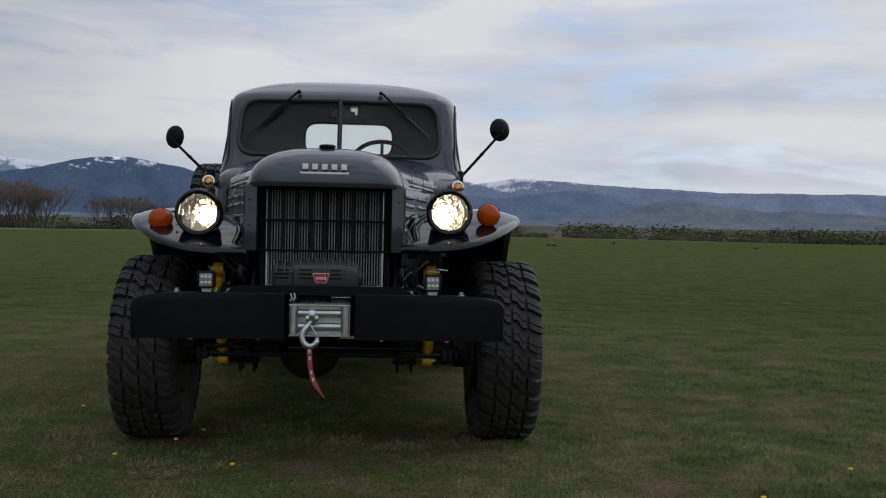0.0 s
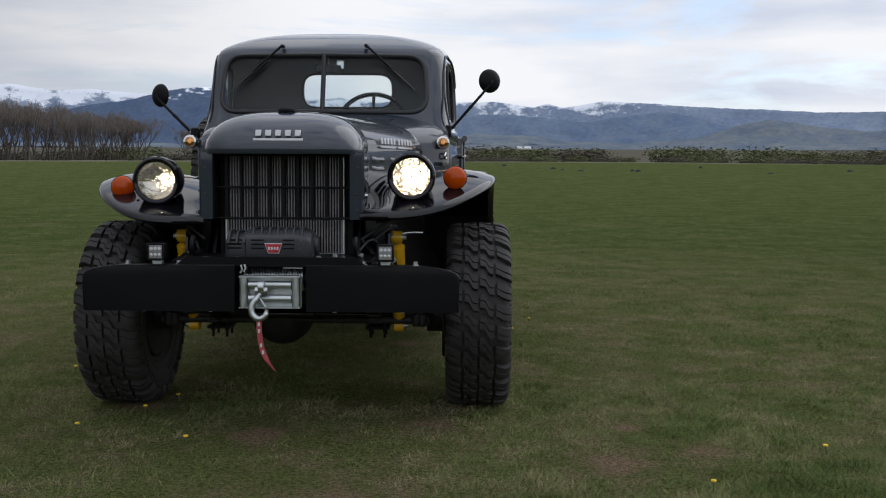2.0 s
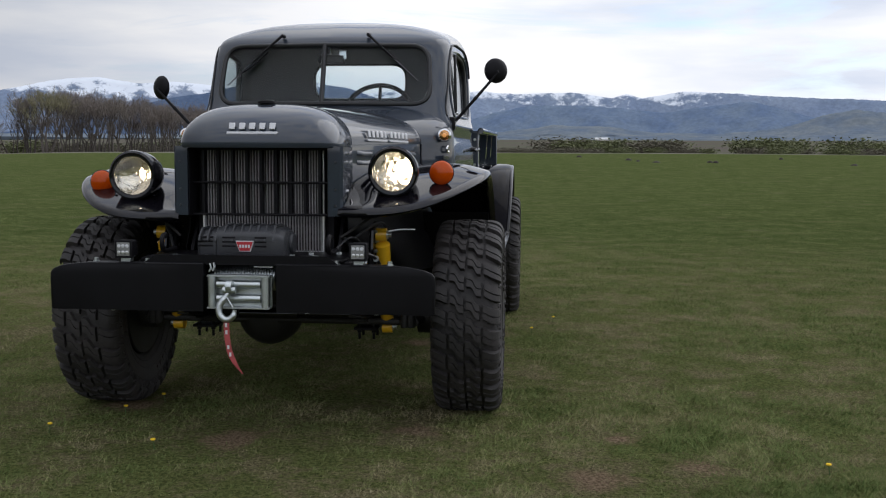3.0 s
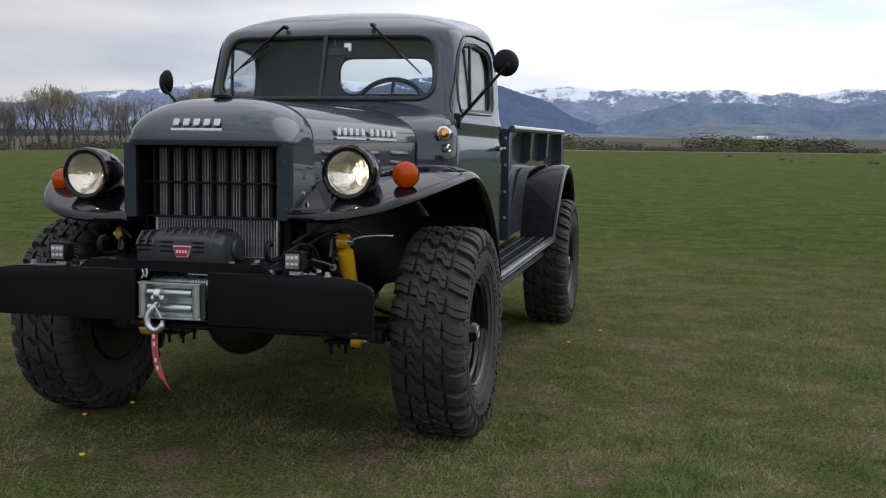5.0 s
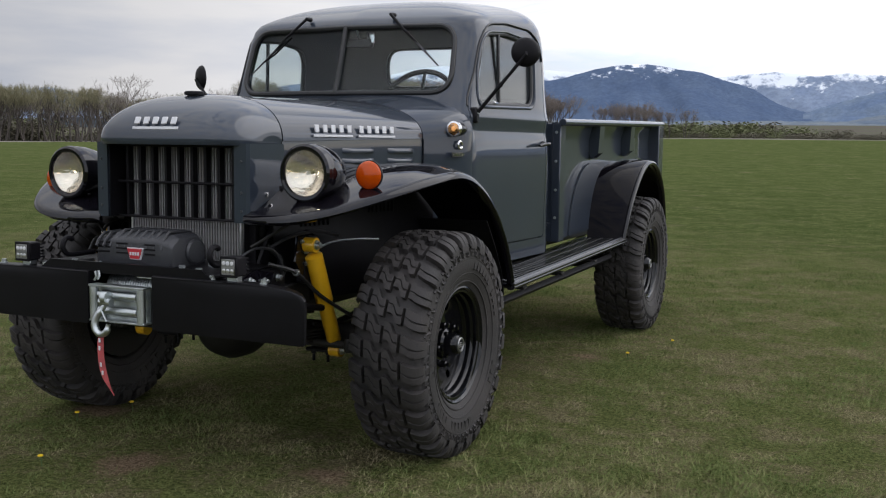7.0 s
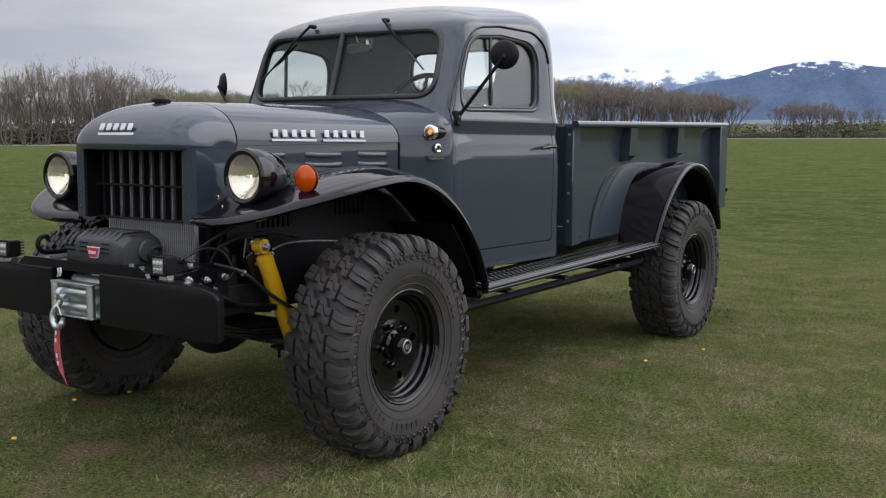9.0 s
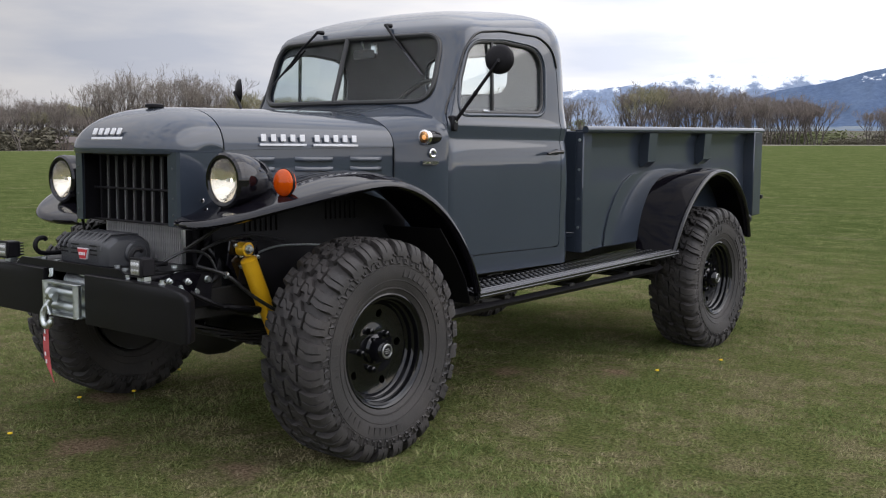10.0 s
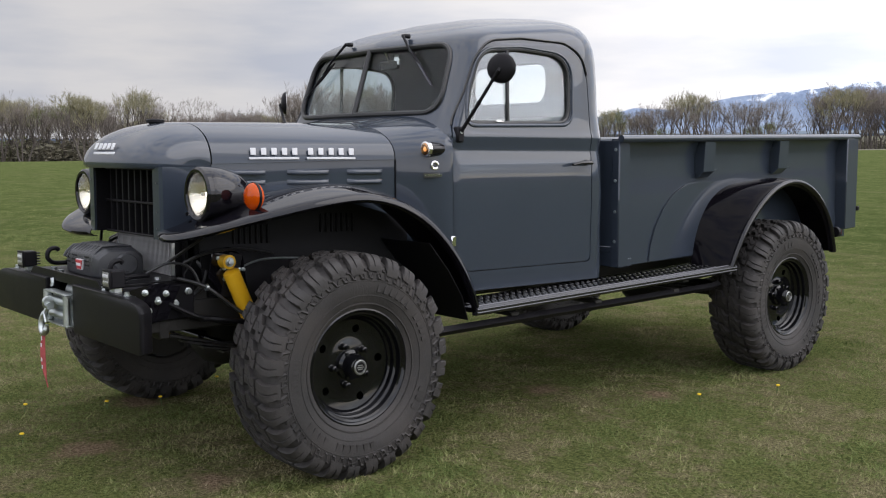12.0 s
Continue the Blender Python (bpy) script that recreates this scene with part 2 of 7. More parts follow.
# ---- mesh helpers ----
class Geo:
    def __init__(self):
        self.v, self.f = [], []

    def add(self, verts, faces):
        k = len(self.v)
        self.v += [tuple(p) for p in verts]
        self.f += [tuple(i + k for i in q) for q in faces]
        return self

    def box(self, c, s, bevel=0.004, m=None):
        h = [a / 2 for a in s]
        b = min(bevel, min(h) * 0.6)
        pts, ix = [], {}
        for sx in (-1, 1):
            for sy in (-1, 1):
                for sz in (-1, 1):
                    sg = (sx, sy, sz)
                    for a in range(3):
                        ix[sg, a] = len(pts)
                        pts.append([sg[i] * (h[i] - (b if i != a else 0)) for i in range(3)])
        faces = []
        for a in range(3):
            p, q = (a + 1) % 3, (a + 2) % 3
            for s1 in (-1, 1):
                ring = []
                for u, w in ((-1, -1), (1, -1), (1, 1), (-1, 1)):
                    sg = [0, 0, 0]
                    sg[a], sg[p], sg[q] = s1, u, w
                    ring.append(ix[tuple(sg), a])
                faces.append(ring)
            for u in (-1, 1):
                for w in (-1, 1):
                    e = []
                    for s1, face_axis in ((-1, p), (1, p), (1, q), (-1, q)):
                        sg = [0, 0, 0]
                        sg[a], sg[p], sg[q] = s1, u, w
                        e.append(ix[tuple(sg), face_axis])
                    faces.append(e)
        for sx in (-1, 1):
            for sy in (-1, 1):
                for sz in (-1, 1):
                    faces.append([ix[(sx, sy, sz), a] for a in range(3)])
        t = Matrix.Translation(c) @ (m or Matrix())
        return self.add([t @ Vector(p) for p in pts], faces)

    def loft(self, rings, closed=True, cap=True):
        n = len(rings[0])
        verts = [p for r in rings for p in r]
        faces = []
        for i in range(len(rings) - 1):
            for j in range(n if closed else n - 1):
                k = (j + 1) % n
                faces.append((i * n + j, i * n + k, (i + 1) * n + k, (i + 1) * n + j))
        if cap and closed:
            faces.append(tuple(range(n)))
            faces.append(tuple((len(rings) - 1) * n + j for j in range(n)))
        return self.add(verts, faces)

    def tube(self, path, r, n=10, cap=True, flat=1.0):
        path = [Vector(p) for p in path]
        rr = r if isinstance(r, (list, tuple)) else [r] * len(path)
        rings, up = [], None
        for i, p in enumerate(path):
            d = (path[min(i + 1, len(path) - 1)] - path[max(i - 1, 0)]).normalized()
            if up is None:
                up = d.cross(Vector((0, 0, 1)))
                if up.length < 0.1:
                    up = d.cross(Vector((0, 1, 0)))
            side = (up - d * up.dot(d)).normalized()
            up = side
            w = d.cross(side)
            rings.append([p + (side * math.cos(a) + w * math.sin(a) * flat) * rr[i] for a in (2 * math.pi * k / n for k in range(n))])
        return self.loft(rings, True, cap)

    def lathe(self, profile, origin, axis="x", n=32, sign=1, cap=True):
        """profile: (radius, height along the axis)"""
        rings = []
        for r, h in profile:
            ring = []
            for k in range(n):
                a = 2 * math.pi * k / n
                c, s = r * math.cos(a), r * math.sin(a)
                d = {"x": (sign * h, c, s), "y": (c, sign * h, s), "z": (c, s, sign * h)}[axis]
                ring.append(Vector(origin) + Vector(d))
            rings.append(ring)
        return self.loft(rings, True, cap)

    def prism(self, outline, axis, d0, d1):
        def place(u, w, d):
            return {"x": (d, u, w), "y": (u, d, w), "z": (u, w, d)}[axis]
        n = len(outline)
        return self.add([place(u, w, d) for d in (d0, d1) for u, w in outline],
                        [tuple(range(n)), tuple(range(n, 2 * n))] + [(i, (i + 1) % n, n + (i + 1) % n, n + i) for i in range(n)])

    def sheet(self, grid, thick):
        """An open grid of points, thickened along its normals."""
        g = Geo()
        g.loft(grid, closed=False, cap=False)
        bm = g.bmesh()
        bmesh.ops.recalc_face_normals(bm, faces=bm.faces)
        bmesh.ops.solidify(bm, geom=bm.faces[:], thickness=thick)
        bm.verts.index_update()
        self.add([v.co[:] for v in bm.verts], [[v.index for v in q.verts] for q in bm.faces])
        bm.free()
        return self

    def warp(self, fn):
        self.v = [tuple(fn(*p)) for p in self.v]
        return self

    def moved(self, m):
        self.v = [tuple(m @ Vector(p)) for p in self.v]
        return self

    def bmesh(self):
        bm = bmesh.new()
        vs = [bm.verts.new(p) for p in self.v]
        for q in self.f:
            if len(set(q)) > 2:
                try:
                    bm.faces.new([vs[i] for i in q])
                except ValueError:
                    pass
        return bm


def mesh_of(name, geo, mat, angle=38):
    bm = geo.bmesh()
    bmesh.ops.remove_doubles(bm, verts=bm.verts, dist=1e-5)
    bmesh.ops.recalc_face_normals(bm, faces=bm.faces)
    me = bpy.data.meshes.new(name)
    bm.to_mesh(me)
    bm.free()
    me.shade_smooth()
    me.set_sharp_from_angle(angle=radians(angle))
    me.materials.append(mat)
    return me


def part(name, geo, mat, parent=None, label="", angle=38):
    ob = new(name, mesh_of(name, geo, mat, angle))
    ob.parent = parent
    if label:
        ob["label"] = label
    return ob


def lettering(text, size, depth):
    """The outline of a word in the built-in font, as geometry in the y-z plane, centred."""
    cu = bpy.data.curves.new("word", "FONT")
    cu.body, cu.size, cu.extrude, cu.align_x, cu.align_y, cu.resolution_u = text, size, depth, "CENTER", "CENTER", 3
    ob = new("word", cu)
    bpy.context.view_layer.update()
    me = bpy.data.meshes.new_from_object(ob.evaluated_get(bpy.context.evaluated_depsgraph_get()))
    g = Geo().add([(v.co.z, v.co.x, v.co.y) for v in me.vertices], [tuple(q.vertices) for q in me.polygons])
    bpy.data.objects.remove(ob)
    bpy.data.meshes.remove(me)
    bpy.data.curves.remove(cu)
    return g


def thing(name, label, category, group="", at=(0, 0, 0)):
    ob = new(name)
    ob.location = at
    ob.empty_display_size = 0.2
    return tagged(ob, label, category, group)


def rounded(points, radii, n=5):
    """A polygon with its corners rounded."""
    out, k = [], len(points)
    for i in range(k):
        p, a, b = Vector(points[i]), Vector(points[i - 1]), Vector(points[(i + 1) % k])
        r = radii[i] if isinstance(radii, (list, tuple)) else radii
        u, w = (a - p).normalized(), (b - p).normalized()
        ang = u.angle(w)
        d = min(r / math.tan(ang / 2), 0.49 * min((a - p).length, (b - p).length))
        p0, p1 = p + u * d, p + w * d
        for j in range(n + 1):
            t = j / n
            out.append(tuple(p0 * (1 - t) ** 2 + p * 2 * t * (1 - t) + p1 * t * t))
    return out


def catmull(points, n=6):
    """A smooth curve through points."""
    pts = [Vector(p) for p in points]
    pts = [2 * pts[0] - pts[1]] + pts + [2 * pts[-1] - pts[-2]]
    out = []
    for i in range(1, len(pts) - 2):
        a, b, c, d = pts[i - 1:i + 3]
        for j in range(n):
            t = j / n
            out.append(0.5 * (2 * b + (c - a) * t + (2 * a - 5 * b + 4 * c - d) * t * t + (3 * b - a - 3 * c + d) * t ** 3))
    return out + [pts[-2]]


def carved(ob, steps):
    """Apply boolean steps (operation, cutter geometry) to ob's mesh."""
    made = []
    for op, geo in steps:
        c = new("cutter", mesh_of("cutter", geo, SEAL))
        made.append(c)
        m = ob.modifiers.new("cut", "BOOLEAN")
        m.operation, m.object, m.solver = op, c, "EXACT"
    bpy.context.view_layer.update()
    me = bpy.data.meshes.new_from_object(ob.evaluated_get(bpy.context.evaluated_depsgraph_get()))
    ob.modifiers.clear()
    ob.data = me
    me.shade_smooth()
    me.set_sharp_from_angle(angle=radians(32))
    for c in made:
        bpy.data.objects.remove(c)
    return ob


# ---- land ----
def ramp(x, a, b):
    t = min(1.0, max(0.0, (x - a) / (b - a)))
    return t * t * (3 - 2 * t)


def between(x, xs, ys):
    return float(np.interp(x, xs, ys))


def slope_of_land(az):
    return between(az, (-110, -72, -60, -42, -25, -10, 5, 25, 60, 110), (-0.3, -0.5, -0.36, -0.2, 0.22, 0.36, 0.36, 0.28, 0.2, 0.0))


def land(x, y):
    r = math.hypot(x - 2.5, y + 4)
    az = math.degrees(math.atan2(x - 2.5, y + 4))
    far = ramp(r, 35, 170)
    z = far * (1.25 + r * math.tan(radians(slope_of_land(az)))) + ramp(r, 260, 3200) * r * math.tan(radians(0.75))
    soft = 0.05 * noise.noise(Vector((x * 0.15, y * 0.15, 3))) * ramp(math.hypot(x - 1.3, y - 0.4), 15.5, 24)
    return z + soft + 0.25 * ramp(r, 25, 120) * noise.noise(Vector((x * 0.02, y * 0.02, 0)))


# bare, worn spots in the turf: x, y, radius
BARE = [(1.44, -1.10, 0.24), (1.87, -0.91, 0.17), (1.58, -0.52, 0.14), (-0.76, -0.15, 0.26), (-0.08, -0.69, 0.28), (0.95, 2.06, 0.16), (0.68, -0.48, 0.18), (0.46, 1.67, 0.20), (0.30, -1.80, 0.60)]


def ground_material():
    m = bpy.data.materials.new("pasture_grass")
    m.use_nodes = True
    n, l = m.node_tree.nodes, m.node_tree.links
    b = n["Principled BSDF"]
    b.inputs["Roughness"].default_value = 0.95
    b.inputs["Specular IOR Level"].default_value = 0.0
    co = n.new("ShaderNodeTexCoord")

    def noise_tex(scale, detail=6, rough=0.6, stretch=(1, 1, 1)):
        mp, t = n.new("ShaderNodeMapping"), n.new("ShaderNodeTexNoise")
        mp.inputs["Scale"].default_value = stretch
        t.inputs["Scale"].default_value, t.inputs["Detail"].default_value, t.inputs["Roughness"].default_value = scale, detail, rough
        l.new(co.outputs["Object"], mp.inputs["Vector"]), l.new(mp.outputs["Vector"], t.inputs["Vector"])
        return t.outputs["Fac"]

    def blend(fac, a, c):
        x = n.new("ShaderNodeMix")
        x.data_type = "RGBA"
        l.new(fac, x.inputs[0])
        for k, v in ((6, a), (7, c)):
            if isinstance(v, tuple):
                x.inputs[k].default_value = (*v, 1)
            else:
                l.new(v, x.inputs[k])
        return x.outputs[2]

    def window(fac, lo, hi):
        r = n.new("ShaderNodeMapRange")
        r.interpolation_type = "SMOOTHSTEP"
        r.inputs["From Min"].default_value, r.inputs["From Max"].default_value = lo, hi
        l.new(fac, r.inputs["Value"])
        return r.outputs["Result"]

    fine = blend(window(noise_tex(48, 8, 0.88), 0.40, 0.60), (0.036, 0.047, 0.016), (0.170, 0.186, 0.066))
    thatch = blend(window(noise_tex(60, 8, 0.88), 0.40, 0.60), (0.050, 0.045, 0.024), (0.250, 0.220, 0.120))
    clump = blend(window(noise_tex(11, 8, 0.78), 0.44, 0.56), fine, thatch)
    broad = blend(window(noise_tex(1.9, 9, 0.74), 0.42, 0.54), fine, clump)
    dry = blend(window(noise_tex(1.9, 9, 0.74), 0.52, 0.62), broad, thatch)
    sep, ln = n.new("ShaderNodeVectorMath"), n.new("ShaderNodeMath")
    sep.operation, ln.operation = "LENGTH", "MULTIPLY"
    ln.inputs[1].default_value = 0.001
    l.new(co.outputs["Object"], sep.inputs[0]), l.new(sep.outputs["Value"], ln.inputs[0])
    most = None
    for x, y, r in BARE:
        gap, near = n.new("ShaderNodeVectorMath"), n.new("ShaderNodeMath")
        gap.operation, near.operation = "DISTANCE", "MULTIPLY_ADD"
        gap.inputs[1].default_value = (x, y, 0.0)
        near.inputs[1].default_value, near.inputs[2].default_value = -0.5 / r, 0.5
        l.new(co.outputs["Object"], gap.inputs[0]), l.new(gap.outputs["Value"], near.inputs[0])
        if most:
            top = n.new("ShaderNodeMath")
            top.operation = "MAXIMUM"
            l.new(most, top.inputs[0]), l.new(near.outputs["Value"], top.inputs[1])
            most = top.outputs["Value"]
        else:
            most = near.outputs["Value"]
    bare = n.new("ShaderNodeMath")
    bare.operation = "ADD"
    l.new(most, bare.inputs[0]), l.new(noise_tex(7.0, 9, 0.75), bare.inputs[1])
    soil = blend(window(noise_tex(60, 6, 0.8), 0.36, 0.64), (0.085, 0.058, 0.036), (0.300, 0.222, 0.148))
    dirt = blend(window(bare.outputs["Value"], 0.62, 0.92), dry, soil)
    field = blend(window(noise_tex(5.0, 10, 0.85), 0.40, 0.60), (0.048, 0.063, 0.021), (0.132, 0.150, 0.056))
    field = blend(window(noise_tex(0.16, 8, 0.70, (1.0, 2.2, 1.0)), 0.50, 0.68), field, (0.108, 0.115, 0.048))
    field = blend(window(noise_tex(0.55, 9, 0.76), 0.56, 0.66), field, (0.138, 0.128, 0.070))
    field = blend(window(noise_tex(0.9, 10, 0.80), 0.38, 0.68), field, (0.050, 0.069, 0.021))
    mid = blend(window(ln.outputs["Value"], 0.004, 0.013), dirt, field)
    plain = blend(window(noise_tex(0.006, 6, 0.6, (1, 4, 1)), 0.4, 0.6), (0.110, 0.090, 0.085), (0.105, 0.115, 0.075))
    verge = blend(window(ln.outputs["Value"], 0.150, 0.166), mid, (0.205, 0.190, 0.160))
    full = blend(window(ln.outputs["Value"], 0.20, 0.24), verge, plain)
    l.new(full, b.inputs["Base Color"])
    u = n.new("ShaderNodeBump")
    u.inputs["Strength"].default_value, u.inputs["Distance"].default_value = 1.0, 0.03
    l.new(noise_tex(55, 7, 0.78), u.inputs["Height"])
    l.new(u.outputs["Normal"], b.inputs["Normal"])
    return m


def build_ground():
    radii = [0.0] + [0.5 * 1.075 ** k for k in range(125)]
    radii = [r for r in radii if r < 4300] + [4300]
    seg = 160
    g = Geo()
    verts = [(2.5, -4.0, land(2.5, -4.0))]
    for r in radii[1:]:
        for k in range(seg):
            a = 2 * math.pi * k / seg
            x, y = 2.5 + r * math.sin(a), -4 + r * math.cos(a)
            verts.append((x, y, land(x, y)))
    faces = [(0, 1 + k, 1 + (k + 1) % seg) for k in range(seg)]
    for i in range(len(radii) - 2):
        for k in range(seg):
            a, c = 1 + i * seg, 1 + (i + 1) * seg
            faces.append((a + k, c + k, c + (k + 1) % seg, a + (k + 1) % seg))
    g.add(verts, faces)
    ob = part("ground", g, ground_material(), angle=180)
    return tagged(ob, "mown pasture grass with bare brown patches, flat valley floor", "ground", kind="structure")


build_ground()


def hill_material(name, low, high, snow, amount, level, haze_glow=0.03, fade=(500.0, 1400.0)):
    """level: height in metres above which snow lies; fade: eastward distances over which it thins out."""
    m = bpy.data.materials.new(name)
    m.use_nodes = True
    n, l = m.node_tree.nodes, m.node_tree.links
    b = n["Principled BSDF"]
    b.inputs["Roughness"].default_value = 1.0
    b.inputs["Specular IOR Level"].default_value = 0.0
    co, sep, mp = n.new("ShaderNodeTexCoord"), n.new("ShaderNodeSeparateXYZ"), n.new("ShaderNodeMapping")
    l.new(co.outputs["Object"], sep.inputs[0])
    mp.inputs["Scale"].default_value = (1.0, 1.0, 1.3)
    l.new(co.outputs["Object"], mp.inputs["Vector"])
    t1, t2, t3 = (n.new("ShaderNodeTexNoise") for _ in range(3))
    for t, s, d in ((t1, 0.008, 9), (t2, 0.013, 12), (t3, 0.06, 6)):
        t.inputs["Scale"].default_value, t.inputs["Detail"].default_value, t.inputs["Roughness"].default_value = s, d, 0.68
        t.inputs["Distortion"].default_value = 0.15
        l.new(mp.outputs["Vector"], t.inputs["Vector"])
    x1, x2 = n.new("ShaderNodeMix"), n.new("ShaderNodeMix")
    r1, r2, r3 = (n.new("ShaderNodeMapRange") for _ in range(3))
    ad, thin = n.new("ShaderNodeMath"), n.new("ShaderNodeMath")
    for x in (x1, x2):
        x.data_type = "RGBA"
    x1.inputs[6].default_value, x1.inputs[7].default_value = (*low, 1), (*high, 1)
    r1.inputs["From Min"].default_value, r1.inputs["From Max"].default_value = 0.40, 0.62
    l.new(t1.outputs["Fac"], r1.inputs["Value"]), l.new(r1.outputs["Result"], x1.inputs[0])
    ad.operation = "MULTIPLY_ADD"
    ad.inputs[1].default_value = 1 / 420.0
    l.new(sep.outputs["Z"], ad.inputs[0]), l.new(t2.outputs["Fac"], ad.inputs[2])
    r3.inputs["From Min"].default_value, r3.inputs["From Max"].default_value = fade
    r3.inputs["To Max"].default_value = 0.22
    l.new(sep.outputs["X"], r3.inputs["Value"])
    thin.operation = "SUBTRACT"
    l.new(ad.outputs["Value"], thin.inputs[0]), l.new(r3.outputs["Result"], thin.inputs[1])
    r2.inputs["From Min"].default_value, r2.inputs["From Max"].default_value = level / 420.0 + 1.0 - amount, level / 420.0 + 1.10 - amount
    l.new(thin.outputs["Value"], r2.inputs["Value"])
    l.new(r2.outputs["Result"], x2.inputs[0]), l.new(x1.outputs[2], x2.inputs[6])
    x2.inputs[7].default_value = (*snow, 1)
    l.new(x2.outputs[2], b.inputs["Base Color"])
    # the same colour also glows, as haze over the distance
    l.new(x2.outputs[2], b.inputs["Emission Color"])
    b.inputs["Emission Strength"].default_value = haze_glow
    # woods: fine darker mottling
    x3, r4 = n.new("ShaderNodeMix"), n.new("ShaderNodeMapRange")
    x3.data_type, x3.blend_type = "RGBA", "MULTIPLY"
    x3.inputs[0].default_value = 1.0
    r4.inputs["From Min"].default_value, r4.inputs["From Max"].default_value = 0.35, 0.65
    r4.inputs["To Min"].default_value, r4.inputs["To Max"].default_value = 0.84, 1.10
    l.new(t3.outputs["Fac"], r4.inputs["Value"]), l.new(r4.outputs["Result"], x3.inputs[7])
    l.new(x1.outputs[2], x3.inputs[6]), l.new(x3.outputs[2], x2.inputs[6])
    return m


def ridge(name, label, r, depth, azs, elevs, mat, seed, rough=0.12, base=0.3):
    rows, step = 16, 0.14
    k = int((azs[-1] - azs[0]) / step)
    grid = []
    for i in range(rows + 3):
        t = min(1.0, i / rows)
        line = []
        for j in range(k + 1):
            az = azs[0] + j * step
            e = between(az, azs, elevs)
            e += rough * (noise.fractal(Vector((az * 0.55, seed, 0)), 1.0, 2.0, 5) + 0.5 * noise.noise(Vector((az * 5, seed, 2))))
            spur = noise.fractal(Vector((az * 0.34, t * 1.6 + seed, 5)), 1.0, 2.0, 3)
            d = r - depth * (1 - t) + depth * 0.22 * spur * math.sin(math.pi * min(1, t))
            el = base + (e - base) * (t ** 1.15)
            if i > rows:
                d, el = r + 130 * (i - rows), e - 1.2 * (i - rows)
            a = radians(az)
            line.append((2.5 + d * math.sin(a), -4 + d * math.cos(a), 1.25 + d * math.tan(radians(max(-0.4, el)))))
        grid.append(line)
    g = Geo().loft(grid, closed=False, cap=False)
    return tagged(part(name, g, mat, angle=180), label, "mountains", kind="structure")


# distance haze is mixed into these blue and pale ridge colours
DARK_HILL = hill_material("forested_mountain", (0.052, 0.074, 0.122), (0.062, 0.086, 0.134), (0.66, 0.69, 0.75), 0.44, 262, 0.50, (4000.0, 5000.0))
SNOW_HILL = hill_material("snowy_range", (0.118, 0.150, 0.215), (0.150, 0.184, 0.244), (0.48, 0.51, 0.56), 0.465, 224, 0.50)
HAZY_HILL = hill_material("hazy_forested_hills", (0.080, 0.110, 0.170), (0.104, 0.134, 0.180), (0.55, 0.58, 0.64), 0.40, 244, 0.52)
FOOT_HILL = hill_material("hazy_foothills", (0.084, 0.106, 0.140), (0.122, 0.138, 0.150), (0.5, 0.5, 0.5), 0.0, 900, 0.48)
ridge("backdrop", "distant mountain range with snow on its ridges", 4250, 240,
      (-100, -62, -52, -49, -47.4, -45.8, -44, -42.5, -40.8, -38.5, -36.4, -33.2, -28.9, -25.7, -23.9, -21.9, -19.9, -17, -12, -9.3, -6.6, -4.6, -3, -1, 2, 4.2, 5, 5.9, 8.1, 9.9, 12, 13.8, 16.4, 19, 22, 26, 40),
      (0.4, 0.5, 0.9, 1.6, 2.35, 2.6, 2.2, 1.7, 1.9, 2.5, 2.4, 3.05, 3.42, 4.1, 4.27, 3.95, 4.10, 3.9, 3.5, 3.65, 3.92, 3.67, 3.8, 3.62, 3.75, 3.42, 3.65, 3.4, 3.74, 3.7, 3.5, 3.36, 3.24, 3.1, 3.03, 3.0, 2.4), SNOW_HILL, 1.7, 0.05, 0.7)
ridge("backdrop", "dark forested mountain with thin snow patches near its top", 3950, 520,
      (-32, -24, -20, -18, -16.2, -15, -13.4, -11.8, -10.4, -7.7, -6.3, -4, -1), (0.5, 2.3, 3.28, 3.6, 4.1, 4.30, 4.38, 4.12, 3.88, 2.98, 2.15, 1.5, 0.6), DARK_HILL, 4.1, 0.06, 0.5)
ridge("backdrop", "forested hills, hazy blue with distance, below the snowy range", 3900, 320,
      (-9, -6, -4.3, -2.3, -0.5, 1.8, 4.8, 7.1, 9.8, 11.6, 13, 14.5, 16.5, 20, 26), (0.7, 1.3, 2.0, 2.6, 3.0, 3.08, 2.87, 2.6, 2.98, 3.15, 2.86, 2.36, 1.9, 1.5, 0.8), HAZY_HILL, 6.6, 0.07, 0.6)
ridge("backdrop", "rolling foothills, greyed by distance haze, below the mountains", 3550, 330,
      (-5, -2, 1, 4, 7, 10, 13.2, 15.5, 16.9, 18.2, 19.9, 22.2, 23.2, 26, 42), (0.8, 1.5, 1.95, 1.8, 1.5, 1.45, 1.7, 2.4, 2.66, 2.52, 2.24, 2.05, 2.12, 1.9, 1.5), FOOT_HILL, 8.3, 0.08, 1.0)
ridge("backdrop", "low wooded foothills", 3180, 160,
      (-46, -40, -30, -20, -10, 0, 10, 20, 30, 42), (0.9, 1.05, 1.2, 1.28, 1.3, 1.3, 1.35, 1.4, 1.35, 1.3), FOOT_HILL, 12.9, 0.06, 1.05)


